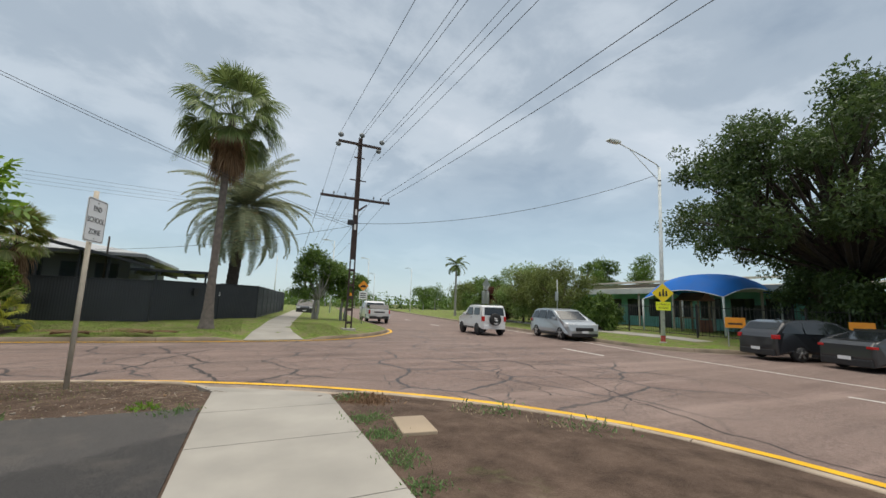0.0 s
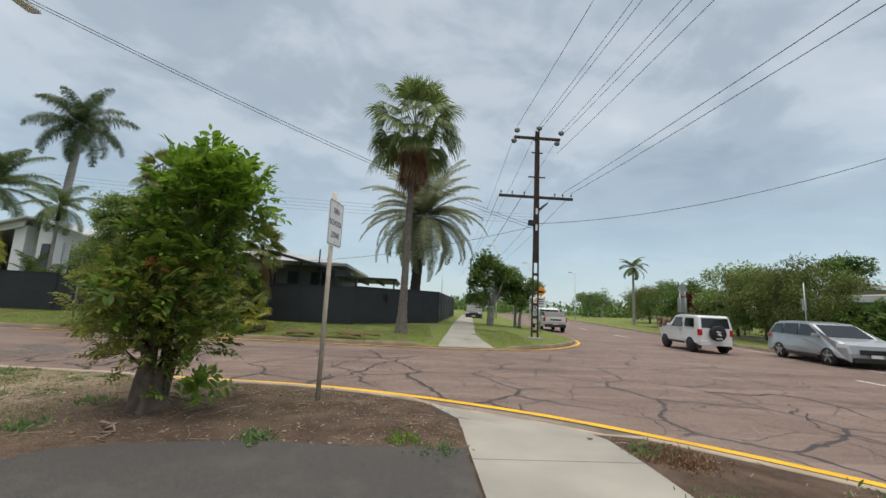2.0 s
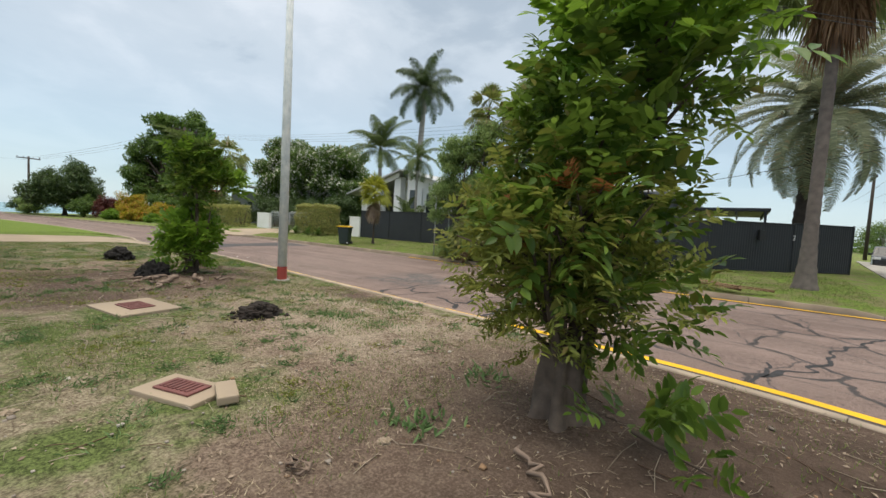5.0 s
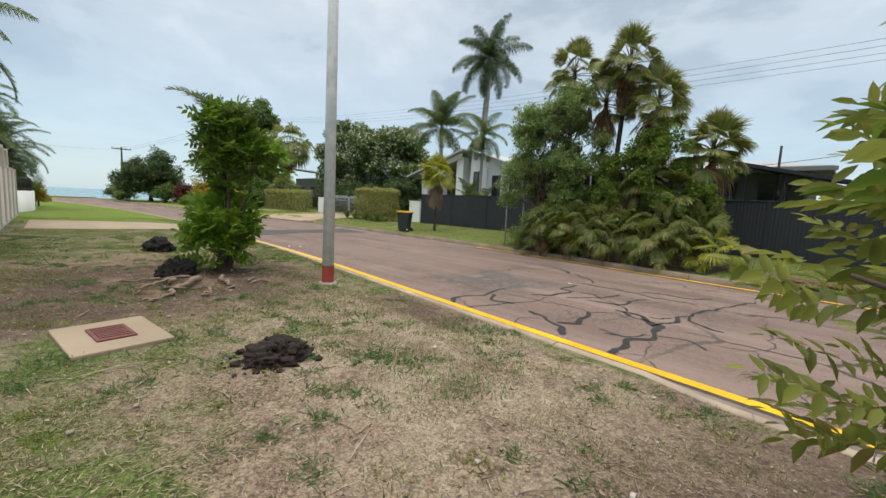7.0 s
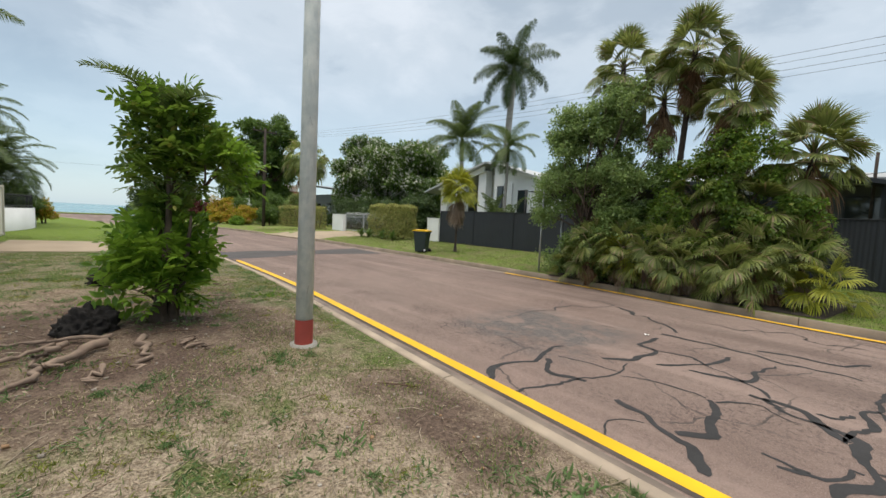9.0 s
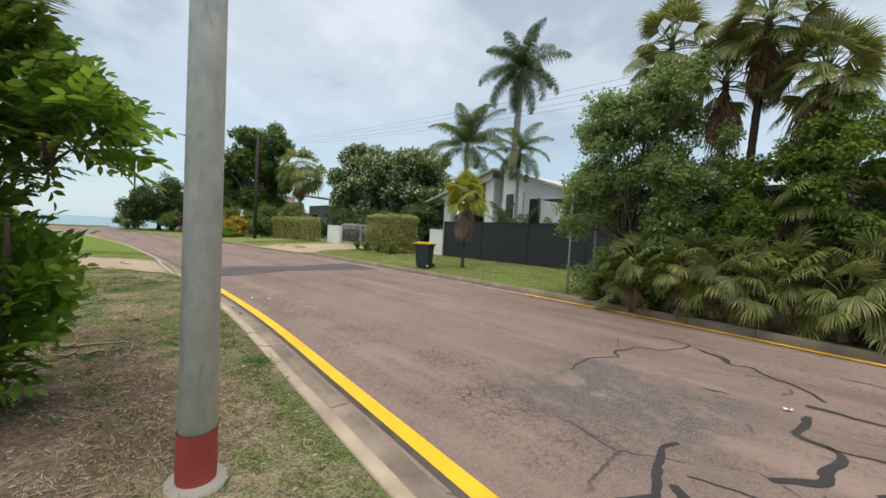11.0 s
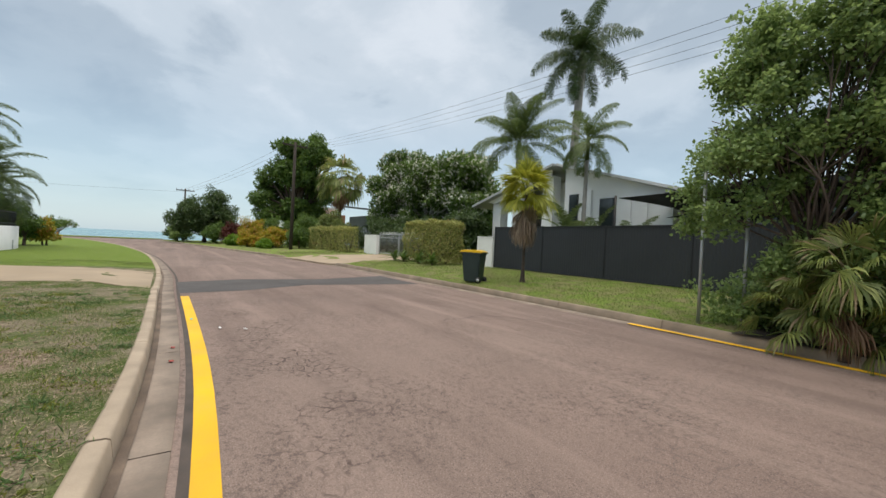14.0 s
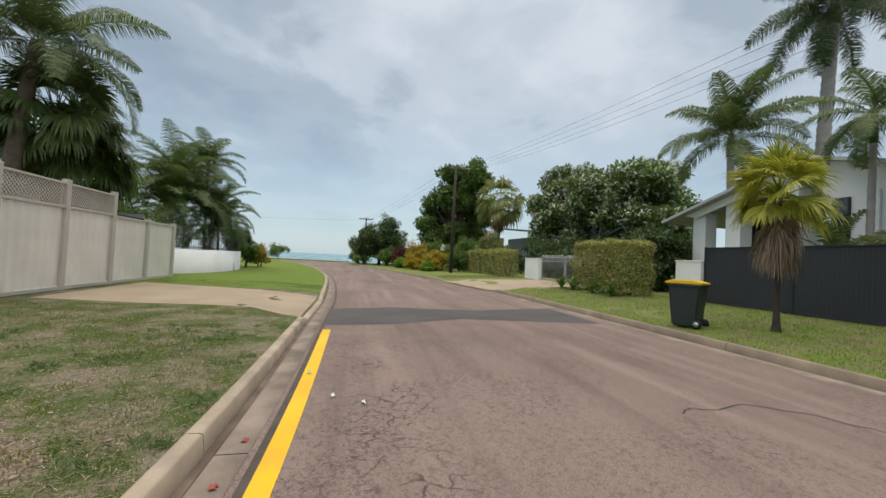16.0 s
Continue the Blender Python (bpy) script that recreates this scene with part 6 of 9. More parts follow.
for i, (x, y, r, h, m) in enumerate([(-43.0, 4.3, 1.2, 2.6, "leaf_mid"), (-43.6, 3.6, 1.1, 3.0, "leaf_dark"), (-44.4, 4.9, 0.9, 1.8, "leaf_yellow")]):
    broad_tree("garden_shrub", x, y, 0, random_blobs(160 + i, 9, r * 0.7, r * 0.6, h * 0.25, h * 0.8, r * 0.35, r * 0.55), M[m], M["bark_brown"], 3000, 0.17, 0.08, "green shrub at the end of the white wall", 160 + i, 0.05, 0.25, category="shrub", trunks=2)
broad_tree("small_tree", -74.5, 1.0, 0, random_blobs(165, 10, 1.8, 1.4, 1.0, 1.9, 0.4, 0.7), M["leaf_mid"], M["bark_light"], 2500, 0.2, 0.09, "small spreading tree near the shore", 165, 0.08, 0.3)

# across the main road
broad_tree("rain_tree", 27.0, 8.6, 0.2, random_blobs(171, 100, 6.8, 8.9, 4.3, 12.3, 1.1, 1.8), M["leaf_dark"], M["bark_dark"], 66000, 0.26, 0.11, "huge dark spreading tree over the parked cars", 171, 0.28, 0.25)
for i, (x, y, r, h, m, lab) in enumerate([(21.6, 23.5, 2.4, 4.8, "leaf_olive", "willowy drooping yellow-green tree"), (22.2, 27.0, 2.4, 4.6, "leaf_olive", "willowy drooping yellow-green tree"), (23.2, 30.5, 2.6, 5.2, "leaf_grey", "grey-green tree behind the fence"), (22.6, 33.5, 1.6, 3.0, "leaf_red", "dark red-leaved rounded shrub"), (24, 37, 2.2, 4.4, "leaf_mid", "green tree by the fence"), (27, 44, 2.6, 4.6, "leaf_mid", "green tree by the fence"), (33, 58, 3.2, 5.0, "leaf_olive", "green tree by the road"), (38, 66, 3.6, 5.5, "leaf_mid", "green tree by the road"), (25.4, 9.0, 2.0, 3.6, "leaf_dark", "dark shrub below the big tree"), (25.0, 5.2, 2.4, 4.6, "leaf_mid", "green shrub below the big tree"), (25.0, 1.2, 2.4, 4.4, "leaf_mid", "green shrub below the big tree"), (21.8, 20.2, 1.3, 2.2, "leaf_mid", "green shrub at the school fence")]):
    broad_tree("verge_tree", x, y, gz("east", x, y), random_blobs(180 + i, 26, r * 1.0, r * 1.15, h * 0.15, h * 0.95, r * 0.32, r * 0.5), M[m], M["bark_brown"], 13000, 0.22, 0.06 if m == "leaf_olive" else 0.09, lab, 180 + i, 0.09, 0.3, droop=0.9 if m == "leaf_olive" else 0.25)
broad_tree("street_tree", 4.0, 29.6, gz("far", 4.0, 29.6), random_blobs(200, 14, 1.6, 1.5, 1.7, 4.5, 0.6, 1.0), M["leaf_mid"], M["bark_light"], 8000, 0.2, 0.1, "round-headed green street tree", 200, 0.12, 0.3, trunks=2)
broad_tree("street_tree", 6.2, 30.4, gz("far", 6.2, 30.4), random_blobs(201, 12, 1.4, 1.3, 1.9, 3.9, 0.6, 0.9), M["leaf_mid"], M["bark_light"], 7000, 0.2, 0.1, "round-headed green street tree", 201, 0.1, 0.35, trunks=2)
for i, (x, y, h, r) in enumerate([(47, 45, 9.5, 2.4), (52, 47, 10.5, 2.3), (60, 45, 11.5, 3.2), (18, 110, 6, 5), (40, 95, 6, 4), (48, 105, 6.5, 5), (30, 128, 7, 6)]):
    broad_tree("distant_tree", x, y, -0.3, random_blobs(210 + i, 9, r * 0.7, r * 0.7, h * 0.55, h * 0.9, r * 0.35, r * 0.55), M["leaf_mid"], M["bark_light"], 3000, 0.4, 0.16, "distant green tree over the roofs", 210 + i, 0.16, 0.5)
feather_palm("royal_palm", 25.7, 49.3, -0.2, 7.4, 0.16, 0.12, 16, 2.0, M["palm_green"], M["bark_light"], "slim palm in the distance", 220, blade=0.6, elev=(1.2, -0.4), droop=(1.1, 1.5), n=26, width=0.08)

# ---- poles, lamps, wires ----


def sag_line(a, b, sag, k=22):
    t = np.linspace(0, 1, k)[:, None]
    p = np.array(a, float) + (np.array(b, float) - np.array(a, float)) * t
    p[:, 2] -= sag * 4 * (t * (1 - t))[:, 0]
    return p


def wire(a, b, sag, r=0.009, label="thin dark overhead power line"):
    ob = part("overhead_wire", Acc().add(*tube(sag_line(a, b, sag), r, 5)), M["cable"])
    return tagged(ob, label, "power line", "overhead wires")


def rail_pole(x, y, z):
    """Steel power pole of two channel rails with battens, two cross-arms and insulators."""
    root = thing("power_pole", x, y, z, "rust-brown twin-rail steel power pole with cross-arms", "power pole")
    H = 10.15
    for sx in (-1, 1):
        part("rail", prism([(sx * 0.17, 0.0), (sx * 0.11, 0.0), (sx * 0.055, H), (sx * 0.10, H)], "y", -0.055, 0.055, 0.004), M["rust"], root)
    for i, zz in enumerate((0.35, 1.0, 1.6, 2.25, 3.0)):
        hx = 0.13 - 0.007 * zz
        part("batten", box(-hx, -0.05, zz - 0.06, hx, 0.05, zz + 0.06), M["rust"], root)
    part("web", prism([(-0.10, 3.55), (0.10, 3.55), (0.055, H), (-0.055, H)], "y", -0.012, 0.012), M["rust"], root)
    for zz in (5.1, 5.9):
        part("inspection_plate", box(-0.05, -0.07, zz, 0.05, -0.057, zz + 0.3), M["sign_white"], root)
    part("footing", box(-0.32, -0.28, -0.2, 0.32, 0.28, 0.08, 0.03), M["concrete"], root)
    part("number_tag", box(-0.05, -0.075, 1.7, 0.05, -0.057, 1.85), M["sign_orange"], root)
    part("cross_arm", box(-1.15, -0.06, 9.72, 1.15, 0.06, 9.84, 0.01), M["rust"], root, "upper steel cross-arm")
    part("cross_arm", box(-1.85, -0.06, 6.70, 1.80, 0.06, 6.82, 0.01), M["rust"], root, "lower steel cross-arm")
    for zz, w in ((9.0, 0.28), (7.75, 0.42)):
        part("spreader", box(-w, -0.03, zz, w, 0.03, zz + 0.05), M["rust"], root)
    part("stay_arm", prism([(0.1, 6.2), (0.55, 6.55), (0.55, 6.45), (0.1, 6.05)], "y", -0.04, 0.04), M["rust"], root)
    part("switch_box", box(-0.38, -0.12, 5.35, -0.08, 0.12, 5.6, 0.03), M["black"], root)
    for ix, dz in ((-1.1, 0.0), (0.0, 0.35), (1.1, 0.0)):
        for sy, drop in ((-0.3, 0.16), (0.3, -0.12)):
            b = bmesh.new()
            bmesh.ops.create_uvsphere(b, u_segments=12, v_segments=8, radius=0.15, matrix=Matrix.Translation((ix, sy, 9.84 + dz * 0.5 + drop)) @ Matrix.Diagonal((1, 0.65, 0.9, 1)))
            part("insulator", b, M["porcelain"], root, "grey porcelain insulator", True)
    for ix in (-1.75, -1.2, -0.6, 0.9, 1.3, 1.72):
        part("pin_insulator", Acc().add(*tube([(ix, 0, 6.8), (ix, 0, 6.9), (ix, 0, 6.93), (ix, 0, 7.02)], [0.02, 0.02, 0.05, 0.03], 8)), M["porcelain"], root)


PX, PY = 4.5, 20.2
rail_pole(PX, PY, gz("far", PX, PY))
for i, (ix, iz, ex, ez) in enumerate([(-1.1, 10.25, 3.3, 10.4), (0.0, 10.35, 4.5, 10.5), (0.0, 10.1, 4.9, 10.3), (1.1, 10.15, 5.7, 10.3), (1.1, 9.9, 6.1, 10.1), (0.9, 9.0, 5.9, 9.6)]):
    wire((PX + ix, PY - 0.3, iz), (ex, -22, ez), 0.5)
for ix, ex in ((1.3, 6.0), (1.72, 6.7)):
    wire((PX + ix, PY, 7.1), (ex + 0.5, -22, 7.3), 0.5)
for ix, iz in ((-1.1, 10.0), (0.0, 10.2), (1.1, 10.0), (-1.75, 7.0), (-0.6, 7.0), (0.9, 7.0), (1.72, 7.0)):
    wire((PX + ix, PY + 0.3, iz), (7.0 + ix * 0.9, 62, iz - 1.0 if iz < 8 else iz - 1.6), 0.5)
for k in range(4):
    wire((PX - 0.1, PY + 0.15 * k, 5.95 - 0.1 * k), (-47.0, 19.3 + 0.33 * k, 8.95 if k < 2 else 8.9), 0.95 + 0.05 * k, 0.0045)
for dz in (0.0, 0.14):
    wire((PX, PY, 5.2 + dz), (-11.13, 9.0, 7.75 + dz * 0.4), 0.35, 0.008)
wire((PX, PY, 5.5), (17.87, 12.71, 8.3), 0.75, 0.012)
wire((PX, PY, 5.4), (-9.5, 27.5, 3.7), 0.4, 0.01)
for dy, dz in ((-0.7, 0.0), (0.0, 0.0), (0.7, 0.0)):
    wire((-47.0, 19.8 + dy, 9.15), (-84.0, 13.5 + dy, 7.6), 0.4)
wire((-84, 13.5, 7.4), (-88, -60, 7.0), 0.8)


def timber_pole(x, y, z, h, arm, label):
    root = thing("power_pole", x, y, z, label, "power pole", "timber power poles")
    part("pole", Acc().add(*tube([(0, 0, -0.3), (0, 0, h * 0.5), (0, 0, h)], [0.16, 0.14, 0.11], 10)), M["bark_dark"], root, smooth=True)
    part("cross_arm", box(-0.06, -arm, h - 0.35, 0.06, arm, h - 0.22, 0.01), M["bark_dark"], root)
    for yy in (-arm + 0.1, -arm * 0.4, arm * 0.4, arm - 0.1):
        part("pin_insulator", Acc().add(*tube([(0, yy, h - 0.22), (0, yy, h - 0.12), (0, yy, h - 0.02)], [0.02, 0.05, 0.03], 8)), M["porcelain"], root)


timber_pole(-47.0, 19.8, gz("far", -47, 19.8), 9.3, 1.1, "dark timber power pole with one cross-arm")
timber_pole(-84.0, 13.5, 0.0, 7.9, 1.2, "distant dark timber power pole")
timber_pole(7.0, 62.0, 0.2, 8.6, 1.1, "distant timber power pole with cross-arm")


def street_lamp(x, y, z, h, r, reach, rise, turn, label, red=True):
    """Tapered steel lamp post with a stayed outreach arm and a flat lantern."""
    root = thing("street_lamp", x, y, z, label, "street lamp", "", turn)
    part("post", Acc().add(*tube([(0, 0, 0.0), (0, 0, h * 0.62), (0, 0, h * 0.622), (0, 0, h)], [r, r * 0.84, r * 0.74, r * 0.68], 14)), M["steel_pole"], root, smooth=True)
    if red:
        part("painted_foot", Acc().add(*tube([(0, 0, 0.015), (0, 0, 0.31)], [r * 1.05, r * 1.04], 14, False)), M["red_paint"], root, "faded red painted band")
    part("base_collar", Acc().add(*tube([(0, 0, -0.1), (0, 0, 0.03)], [r * 1.7, r * 1.55], 16)), M["concrete"], root)
    part("outreach_arm", Acc().add(*tube(np.array([(0.0, 0, h - 0.06), (0.15, 0, h + 0.12), (reach * 0.5, 0, h + rise * 0.6), (reach, 0, h + rise)]), 0.028, 8)), M["steel_pole"], root)
    part("stay", bar((0, 0, h - 0.75), (reach * 0.72, 0, h + rise * 0.75), 0.018, n=6), M["steel_pole"], root)
    b = prism([(reach - 0.1, h + rise + 0.05), (reach + 0.1, h + rise + 0.10), (reach + 0.62, h + rise + 0.05), (reach + 0.66, h + rise - 0.02), (reach + 0.1, h + rise - 0.05), (reach - 0.1, h + rise - 0.03)], "y", -0.13, 0.13, 0.02)
    lan = part("lantern", b, M["steel_pole"], root)
    part("diffuser", box(reach + 0.14, -0.1, h + rise - 0.065, reach + 0.55, 0.1, h + rise - 0.04), M["light_clear"], lan)
    for zz in (h - 0.75, h - 1.0):
        part("clamp", Acc().add(*tube([(0, 0, zz), (0, 0, zz + 0.08)], [r * 0.8, r * 0.8], 12)), M["steel"], root)
    return root


street_lamp(-11.13, 9.0, gz("near", -11.13, 9.0), 7.9, 0.097, 2.0, 0.35, 88, "grey steel street lamp with red painted foot")
lamp_e = street_lamp(17.87, 12.71, gz("east", 17.87, 12.71), 8.75, 0.10, 2.7, 0.75, 175, "tall grey steel street lamp at the school")
lamp_e.matrix_world = pose(17.87, 12.71, gz("east", 17.87, 12.71), 0, 1.9, 0) @ pose(0, 0, 0, 0, 0, 175)
for x, y, h in ((17.5, 66, 9.0), (30, 78, 9), (26, 92, 8.5), (8.9, 51, 9.2), (3.2, 70, 8.6)):
    street_lamp(x, y, -0.1, h, 0.10, 0.8, 0.1, 180, "slim distant grey street lamp", False)


def text_mesh(body, size, material, parent, m, name="lettering"):
    cu = bpy.data.curves.new(name, "FONT")
    cu.body, cu.size, cu.align_x, cu.align_y, cu.extrude = body, size, "CENTER", "CENTER", 0.001
    tmp = bpy.data.objects.new("tmp", cu)
    me = bpy.data.meshes.new_from_object(tmp)
    bpy.data.objects.remove(tmp)
    me.materials.append(material)
    ob = new(name, me)
    ob.parent = parent
    ob.matrix_local = m
    return ob


def rounded(w, h, r, k=4):
    p = []
    for cx, cz, a0 in ((w / 2 - r, h / 2 - r, 0), (-w / 2 + r, h / 2 - r, 90), (-w / 2 + r, -h / 2 + r, 180), (w / 2 - r, -h / 2 + r, 270)):
        for i in range(k + 1):
            a = radians(a0 + 90 * i / k)
            p.append((cx + r * math.cos(a), cz + r * math.sin(a)))
    return p


def plate(name, w, h, z, material, parent, y=-0.06, r=0.03, border=None, turn=0.0):
    ob = part(name, prism(rounded(w, h, r), "y", y - 0.003, y + 0.003), material, parent)
    ob.matrix_local = Matrix.Translation((0, 0, z)) @ Matrix.Rotation(radians(turn), 4, "Y")
    if border:
        acc = Acc()
        o, i = np.array(rounded(w - 0.03, h - 0.03, r)), np.array(rounded(w - 0.05, h - 0.05, r))
        k = len(o)
        idx = np.arange(k)
        v = [(a, y - 0.0045, b) for a, b in o] + [(a, y - 0.0045, b) for a, b in i]
        acc.add(v, np.stack([idx, (idx + 1) % k, (idx + 1) % k + k, idx + k], 1))
        part("border", acc, border, ob)
    return ob


def face_text(body, size, z, y, material, parent):
    return text_mesh(body, size, material, parent, Matrix.Translation((0, y, z)) @ Matrix.Rotation(radians(90), 4, "X"))


# END SCHOOL ZONE
sg = thing("road_sign", -2.36, 7.87, gz("near", -2.36, 7.87), "white end of school zone sign on leaning post", "road sign", turn=-6)
sg.matrix_world = pose(-2.36, 7.87, gz("near", -2.36, 7.87), 1.3, 0.2, 0) @ pose(0, 0, 0, 0, 0, 81)
part("post", bar((0, 0, -0.2), (0, 0, 3.02), 0.035, 0.034, 12), M["post_tan"], sg, smooth=True)
p = plate("sign_plate", 0.56, 0.68, 2.55, M["sign_white"], sg, -0.045, 0.04, M["sign_black"])
for body, z in (("END", 0.18), ("SCHOOL", 0.0), ("ZONE", -0.18)):
    face_text(body, 0.118, z, -0.051, M["sign_black"], p)
for z in (2.83, 2.27):
    part("bolt", Acc().add(*tube([(0, -0.055, z), (0, -0.03, z)], 0.012, 8)), M["steel"], sg)

# warning plates on the school lamp
sg = thing("warning_sign", 17.8, 12.58, 2.35, "yellow diamond and lime warning plates on the lamp post", "road sign", turn=-52)
p = part("diamond", prism(rounded(0.66, 0.66, 0.05), "y", -0.06, -0.054), M["sign_yellow"], sg)
p.matrix_local = Matrix.Rotation(radians(45), 4, "Y")
for dx, h in ((-0.12, 0.22), (0.02, 0.34), (0.15, 0.26)):
    part("symbol", prism([(dx - 0.05, -0.15), (dx + 0.05, -0.15), (dx + 0.03, h - 0.15), (dx - 0.03, h - 0.15)], "y", -0.066, -0.062), M["sign_black"], sg)
p = plate("name_plate", 0.62, 0.40, -0.62, M["sign_lime"], sg, -0.06, 0.03)
face_text("CROSSING", 0.105, 0.08, -0.066, M["sign_black"], p)
face_text("AHEAD", 0.13, -0.08, -0.066, M["sign_black"], p)
part("bracket", box(-0.05, -0.054, -0.8, 0.05, 0.0, 0.2), M["steel"], sg)
for x, y, turn, lab in ((19.9, 10.6, -60, 1), (22.3, 7.2, -66, 2)):
    sg = thing("parking_sign", x, y, gz("east", x, y), "orange-yellow board by the angle parking", "sign", "parking boards", turn)
    part("board", box(-0.38, -0.03, 0.85, 0.38, -0.01, 1.32, 0.006), M["sign_orange"], sg)
    for sx in (-0.28, 0.28):
        part("leg", box(sx - 0.02, -0.008, -0.1, sx + 0.02, 0.03, 1.3), M["steel"], sg)
    part("unreadable_line", box(-0.26, -0.035, 1.0, 0.26, -0.032, 1.08), M["rust"], sg)
# speed hump sign ahead
sg = thing("road_sign", 6.7, 26.3, gz("far", 6.7, 26.3), "orange diamond hump sign over white plate", "road sign", turn=-12)
part("post", bar((0, 0, -0.2), (0, 0, 2.75), 0.028), M["steel"], sg)
p = part("diamond", prism(rounded(0.50, 0.50, 0.04), "y", -0.06, -0.05), M["sign_orange"], sg)
p.matrix_local = Matrix.Translation((0, 0, 2.5)) @ Matrix.Rotation(radians(45), 4, "Y")
part("symbol", prism([(-0.22, 2.40), (0.22, 2.40), (0.10, 2.55), (-0.10, 2.55)], "y", -0.068, -0.063), M["sign_black"], sg)
p = plate("name_plate", 0.50, 0.52, 1.86, M["sign_white"], sg, -0.055, 0.03)
for z in (0.14, 0.0, -0.13):
    part("unreadable_line", box(-0.18, -0.062, z - 0.03, 0.18, -0.059, z + 0.03), M["sign_black"], p)
# backs of signs across the road
for x, y, kind_ in ((19.6, 31.5, "big"), (18.6, 20.8, "small")):
    sg = thing("road_sign", x, y, 0.0, "back of a grey metal road sign on post", "road sign", turn=20)
    for sx in ((-0.3, 0.3) if kind_ == "big" else (0.0,)):
        part("post", bar((sx, 0, -0.1), (sx, 0, 3.4), 0.03), M["steel"], sg)
    if kind_ == "big":
        part("sign_plate", prism(rounded(1.1, 1.15, 0.05), "y", 0.03, 0.036), M["sign_back"], sg).location.z = 2.3
        q = part("diamond", prism(rounded(0.85, 0.85, 0.05), "y", 0.04, 0.046), M["sign_back"], sg)
        q.matrix_local = Matrix.Translation((0.1, 0, 3.5)) @ Matrix.Rotation(radians(45), 4, "Y")
    else:
        part("sign_plate", prism(rounded(0.45, 0.6, 0.05), "y", 0.03, 0.036), M["sign_back"], sg).location.z = 2.3
# two slim tree stakes beside the verge tree
for x, y, h in ((-14.45, 18.5, 2.75), (-13.85, 18.75, 2.5)):
    st = thing("tree_stake", x, y, gz("far", x, y), "slim galvanised steel stake beside the tree", "stake", "tree stakes")
    part("stake_tube", bar((0, 0, -0.2), (0, 0, h), 0.03, n=10), M["steel"], st, smooth=True)
    part("cap", Acc().add(*tube([(0, 0, h), (0, 0, h + 0.03)], [0.034, 0.02], 10)), M["steel"], st)

# ---- wheelie bin ----
b = thing("wheelie_bin", -21.3, 18.9, gz("far", -21.3, 18.9), "dark green wheelie bin with yellow lid", "bin", turn=-62)


def frustum(w0, d0, w1, d1, z0, z1, shift=0.0, bevel=0.02):
    bm = bmesh.new()
    lo = [bm.verts.new((sx * w0 / 2, sy * d0 / 2, z0)) for sx, sy in ((-1, -1), (1, -1), (1, 1), (-1, 1))]
    hi = [bm.verts.new((sx * w1 / 2, sy * d1 / 2 + shift, z1)) for sx, sy in ((-1, -1), (1, -1), (1, 1), (-1, 1))]
    bm.faces.new(lo[::-1]), bm.faces.new(hi)
    for i in range(4):
        bm.faces.new((lo[i], lo[(i + 1) % 4], hi[(i + 1) % 4], hi[i]))
    if bevel:
        bmesh.ops.bevel(bm, geom=bm.edges[:], offset=bevel, segments=2, affect="EDGES")
    return bm


part("body", frustum(0.47, 0.50, 0.57, 0.66, 0.03, 0.96, 0.0, 0.03), M["bin_green"], b)
part("rim", box(-0.305, -0.35, 0.93, 0.305, 0.35, 0.985, 0.015), M["bin_green"], b)
lid = part("lid", prism([(-0.38, 0.985), (0.36, 0.985), (0.36, 1.03), (0.15, 1.075), (-0.25, 1.065), (-0.38, 1.02)], "x", -0.31, 0.31, 0.012), M["bin_yellow"], b, "yellow hinged lid")
part("lid_sticker", box(-0.2, -0.30, 1.072, 0.1, -0.18, 1.08), M["sign_white"], lid)
part("handle", bar((-0.22, 0.40, 0.98), (0.22, 0.40, 0.98), 0.016), M["bin_green"], b)
part("label_strip", box(-0.15, -0.322, 0.80, 0.15, -0.314, 0.825), M["sign_white"], b)
part("axle", bar((-0.27, 0.24, 0.1), (0.27, 0.24, 0.1), 0.012), M["steel"], b)
for sx in (-1, 1):
    w_ = part("wheel", Acc().add(*tube([(sx * 0.25, 0.27, 0.1), (sx * 0.30, 0.27, 0.1)], 0.1, 18)), M["rubber"], b)
    part("hub", Acc().add(*tube([(sx * 0.30, 0.27, 0.1), (sx * 0.306, 0.27, 0.1)], 0.055, 14)), M["steel"], w_)

# ---- cars ----


